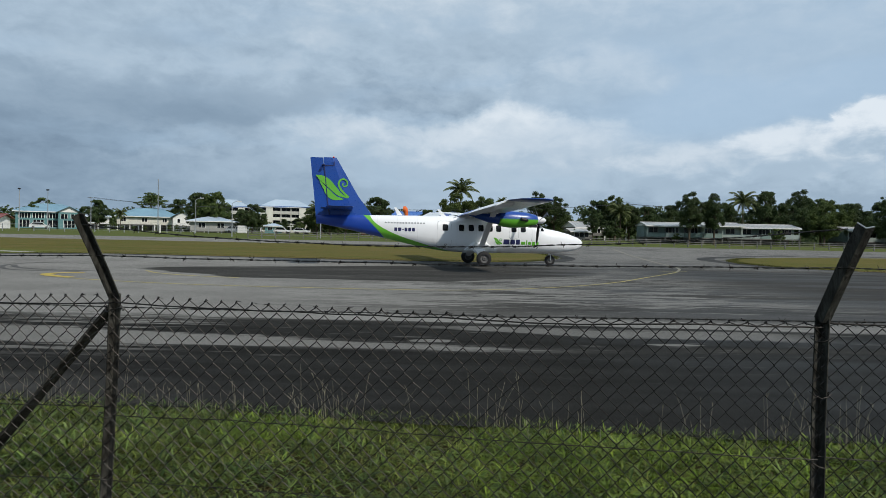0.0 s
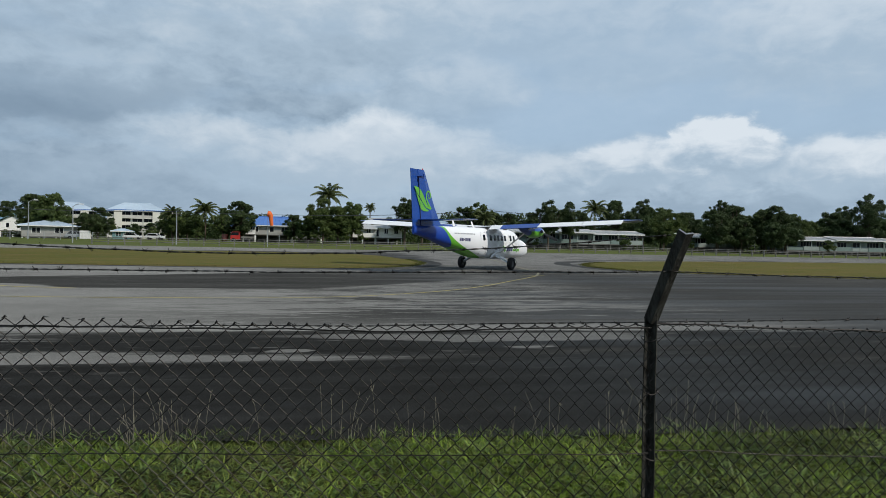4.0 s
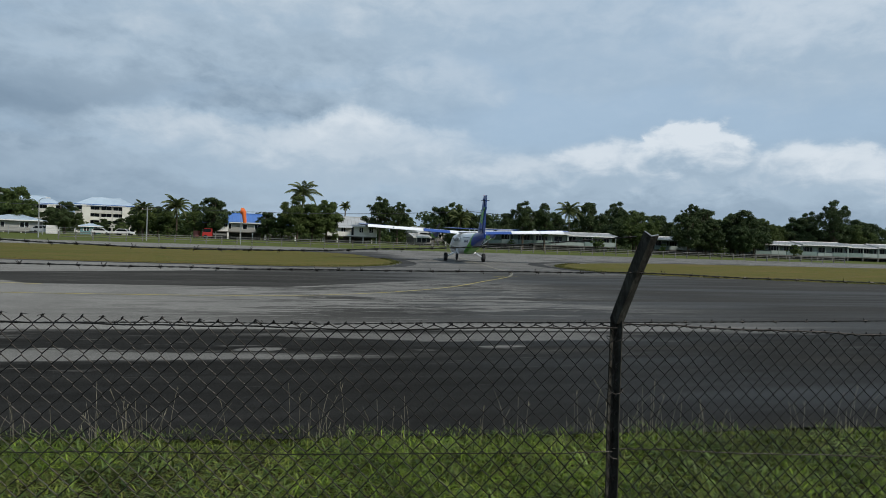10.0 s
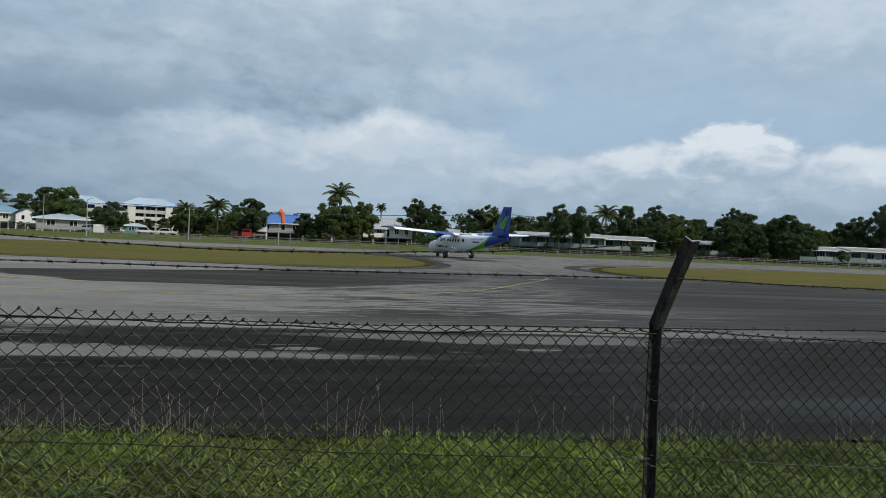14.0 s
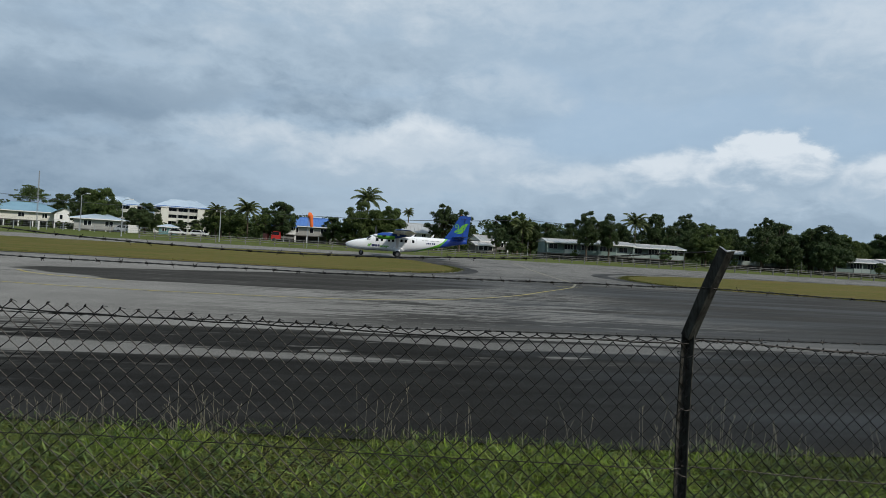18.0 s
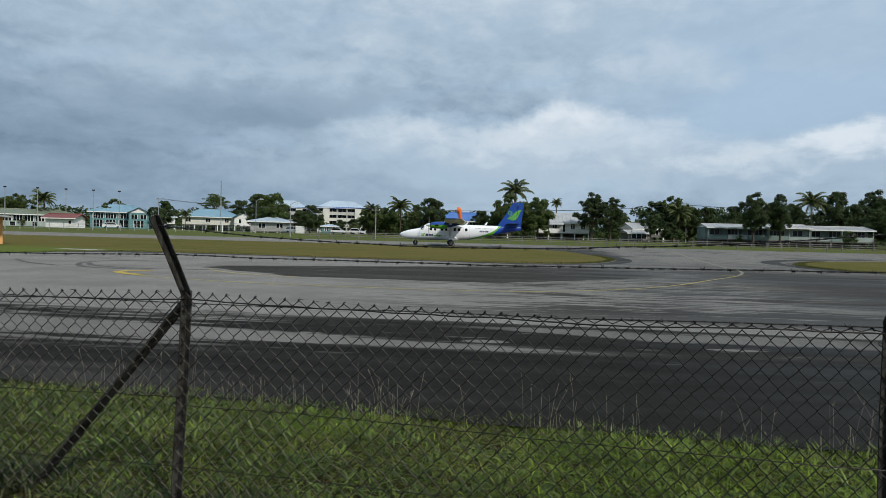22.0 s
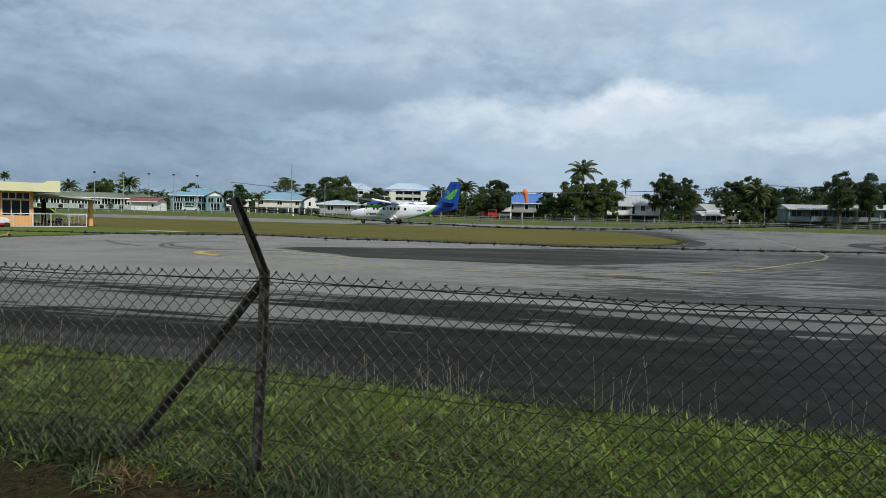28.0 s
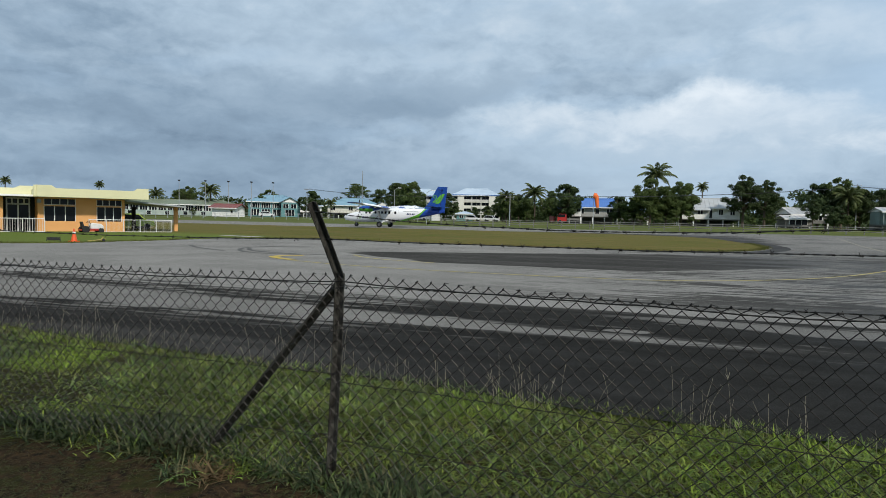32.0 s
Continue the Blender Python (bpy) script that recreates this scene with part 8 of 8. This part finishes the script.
def stalks():
    """Dry seed stems that stand above the lawn's edge."""
    rng = random.Random(8)
    verts, faces = [], []
    knots = [rng.uniform(-10, 8) for _ in range(150)]
    for _ in range(400):
        x = rng.choice(knots) + rng.gauss(0, 0.12)
        y = 4.95 - (0.125 if x < 0 else 0.085) * x - abs(rng.gauss(0, 0.16))
        h = rng.uniform(0.14, 0.50) * (0.6 + 0.5 * rng.random())
        a, ln = rng.uniform(0, math.tau), h * rng.choice((rng.uniform(0.02, 0.10), rng.uniform(0.02, 0.16), rng.uniform(0.05, 0.25), rng.uniform(0.15, 0.6)))
        p = [(x + math.cos(a) * ln * t * t, y + math.sin(a) * ln * t * t, h * t) for t in (0, 0.35, 0.7, 1.0)]
        wire(verts, faces, p, 0.0011, 3)
        for k in range(rng.choice((0, 0, 0, 1, 2))):
            t = rng.uniform(0.8, 1.0)
            q = Vector((x + math.cos(a) * ln * t * t, y + math.sin(a) * ln * t * t, h * t))
            wire(verts, faces, [tuple(q), tuple(q + Vector((rng.uniform(-0.02, 0.02), rng.uniform(-0.02, 0.02), rng.uniform(0.015, 0.05))))], 0.0018, 3)
    tagged(new("dry_stems", cloth("dry_stems", verts, faces, M_DRY)), "thin dry grass stems along the lawn edge", "grass", kind="stuff")


stalks()


def island_tufts(outline, n, seed, label):
    """Short turf along the near rims of the grass islands."""
    rs = np.random.RandomState(seed)
    line = [p for p in smooth_line(outline, 30, True) if abs(p[0]) < 40 and p[1] < 60]
    L = np.array(line)
    k = rs.randint(0, len(L), n)
    px, py = L[k, 0] + rs.normal(0, 0.25, n), L[k, 1] + np.abs(rs.normal(0.15, 0.3, n))
    v, f = blades(n, lambda r, m: (px, py), (0.05, 0.18), 0.03, (0.3, 0.9), seed)
    tagged(new("grass", cloth("grass", v, f, M_TURF)), label, "grass", kind="stuff")


island_tufts(ISLAND_L, 9000, 21, "ragged turf rim of the grass island")
island_tufts(ISLAND_R, 6000, 22, "ragged turf rim of the grass verge")


# ---- a bird that swoops through the sky ----
def swallow():
    feathers = material("black_feathers", (0.006, 0.006, 0.007), 0.9, 0, bump=0, spec=0.0)
    b = thing("bird", "small dark swallow with spread wings swooping past", "bird")
    bm = bmesh.new()
    loft(bm, [[(x, r * math.cos(k * math.tau / 10), r * 0.9 * math.sin(k * math.tau / 10)) for k in range(10)] for x, r in ((0.085, 0.004), (0.07, 0.016), (0.045, 0.021), (0.02, 0.026), (-0.03, 0.024), (-0.065, 0.012), (-0.08, 0.006))])
    part("body", bm, feathers, b, smooth=True)
    for s in (-1, 1):
        bm = bmesh.new()
        loft(bm, [[(x + c, s * y, z), (x, s * y, z + 0.006), (x - c, s * y, z), (x, s * y, z - 0.004)] for x, y, z, c in ((0.02, 0.015, 0.008, 0.034), (0.025, 0.07, 0.022, 0.03), (-0.005, 0.125, 0.018, 0.010))])
        part("wing", bm, feathers, b, smooth=True)
    bm = bmesh.new()
    loft(bm, [[(x, -w, 0), (x, 0, 0.004), (x, w, 0), (x, 0, -0.004)] for x, w in ((-0.07, 0.012), (-0.11, 0.018), (-0.17, 0.004))])
    part("tail", bm, feathers, b)
    return b


BIRD = swallow()


# ---- what moves ----
# seconds, x, y, heading in degrees
TAXI = [(0, 1.8, 35.9, 11.4), (1, 4.5, 36.55, 17.8), (2, 7.2, 37.65, 26.4), (3, 9.6, 39.1, 35.8), (3.5, 10.65, 39.85, 41.0), (4.5, 12.45, 41.7, 54.0), (5.5, 13.85, 43.8, 65.5),
        (6, 14.45, 45.0, 71.0), (7, 15.35, 48.0, 77.5), (8, 16.0, 51.3, 81.2), (9, 16.5, 54.6, 83.3), (10, 16.95, 58.3, 84.2), (11, 17.3, 62.1, 85.9),
        (12, 17.35, 65.6, 90.6), (13, 16.95, 68.8, 99.2), (14, 15.85, 71.8, 112.6), (15, 14.2, 75.0, 128.4), (15.5, 13.15, 76.4, 138.5), (16.5, 10.55, 78.7, 160.0), (17.5, 7.7, 79.9, 175.0),
        (18, 6.1, 80.2, 179.0), (19, 3.0, 80.4, 183.0), (20, -0.05, 80.5, 184.4), (21, -3.1, 80.5, 185.2), (22, -6.0, 80.5, 185.5), (23, -8.9, 80.7, 184.4),
        (24, -11.9, 81.0, 180.3), (24.5, -13.2, 81.15, 177.8), (25.5, -15.8, 81.4, 174.5), (26.5, -18.4, 81.7, 172.9), (27, -19.8, 81.85, 172.5), (28, -22.6, 82.1, 172.2),
        (29, -25.5, 82.4, 172.8), (30, -28.4, 82.7, 175.6), (31, -31.5, 83.1, 177.2), (32, -34.4, 83.5, 177.7)]


def motions():
    walk(AIRPLANE, [(t, pose(x, y, gz(x, y) + 0.035, 0, 0, h)) for t, x, y, h in TAXI])
    ts = np.arange(0, 32.01, 0.1)
    px, py = (np.interp(ts, [r[0] for r in TAXI], [r[k] for r in TAXI]) for k in (1, 2))
    run = np.concatenate([[0], np.cumsum(np.hypot(np.diff(px), np.diff(py)))])
    for wheel, x, y, r in WHEELS:
        walk(wheel, [(float(t), pose(x, y, r, 0, math.degrees(d / r), 0)) for t, d in zip(ts, run)])
    walk(BIRD, [(t, pose(*p, 0, -78, 84)) for t, p in [(0, (9.0, -6.0, 15.0)), (1.0, (8.5, 6.0, 15.0)), (1.7, (7.46, 11.48, 10.27)), (1.9, (6.81, 11.33, 6.69)), (2.0, (6.56, 11.28, 6.07)), (2.1, (6.31, 11.18, 6.72)), (2.3, (5.66, 10.68, 10.47)), (3.0, (1.0, 2.0, 17.0)), (6.0, (-10.0, -16.0, 20.0)), (32.0, (-60.0, -90.0, 30.0))]])
    for k, prop in enumerate(PROPS):
        at = prop.location.copy()
        walk(prop, [(float(t), pose(at.x, at.y, at.z, 67.0 * i + 31 * k, 0, 0)) for i, t in enumerate(ts)])


motions()
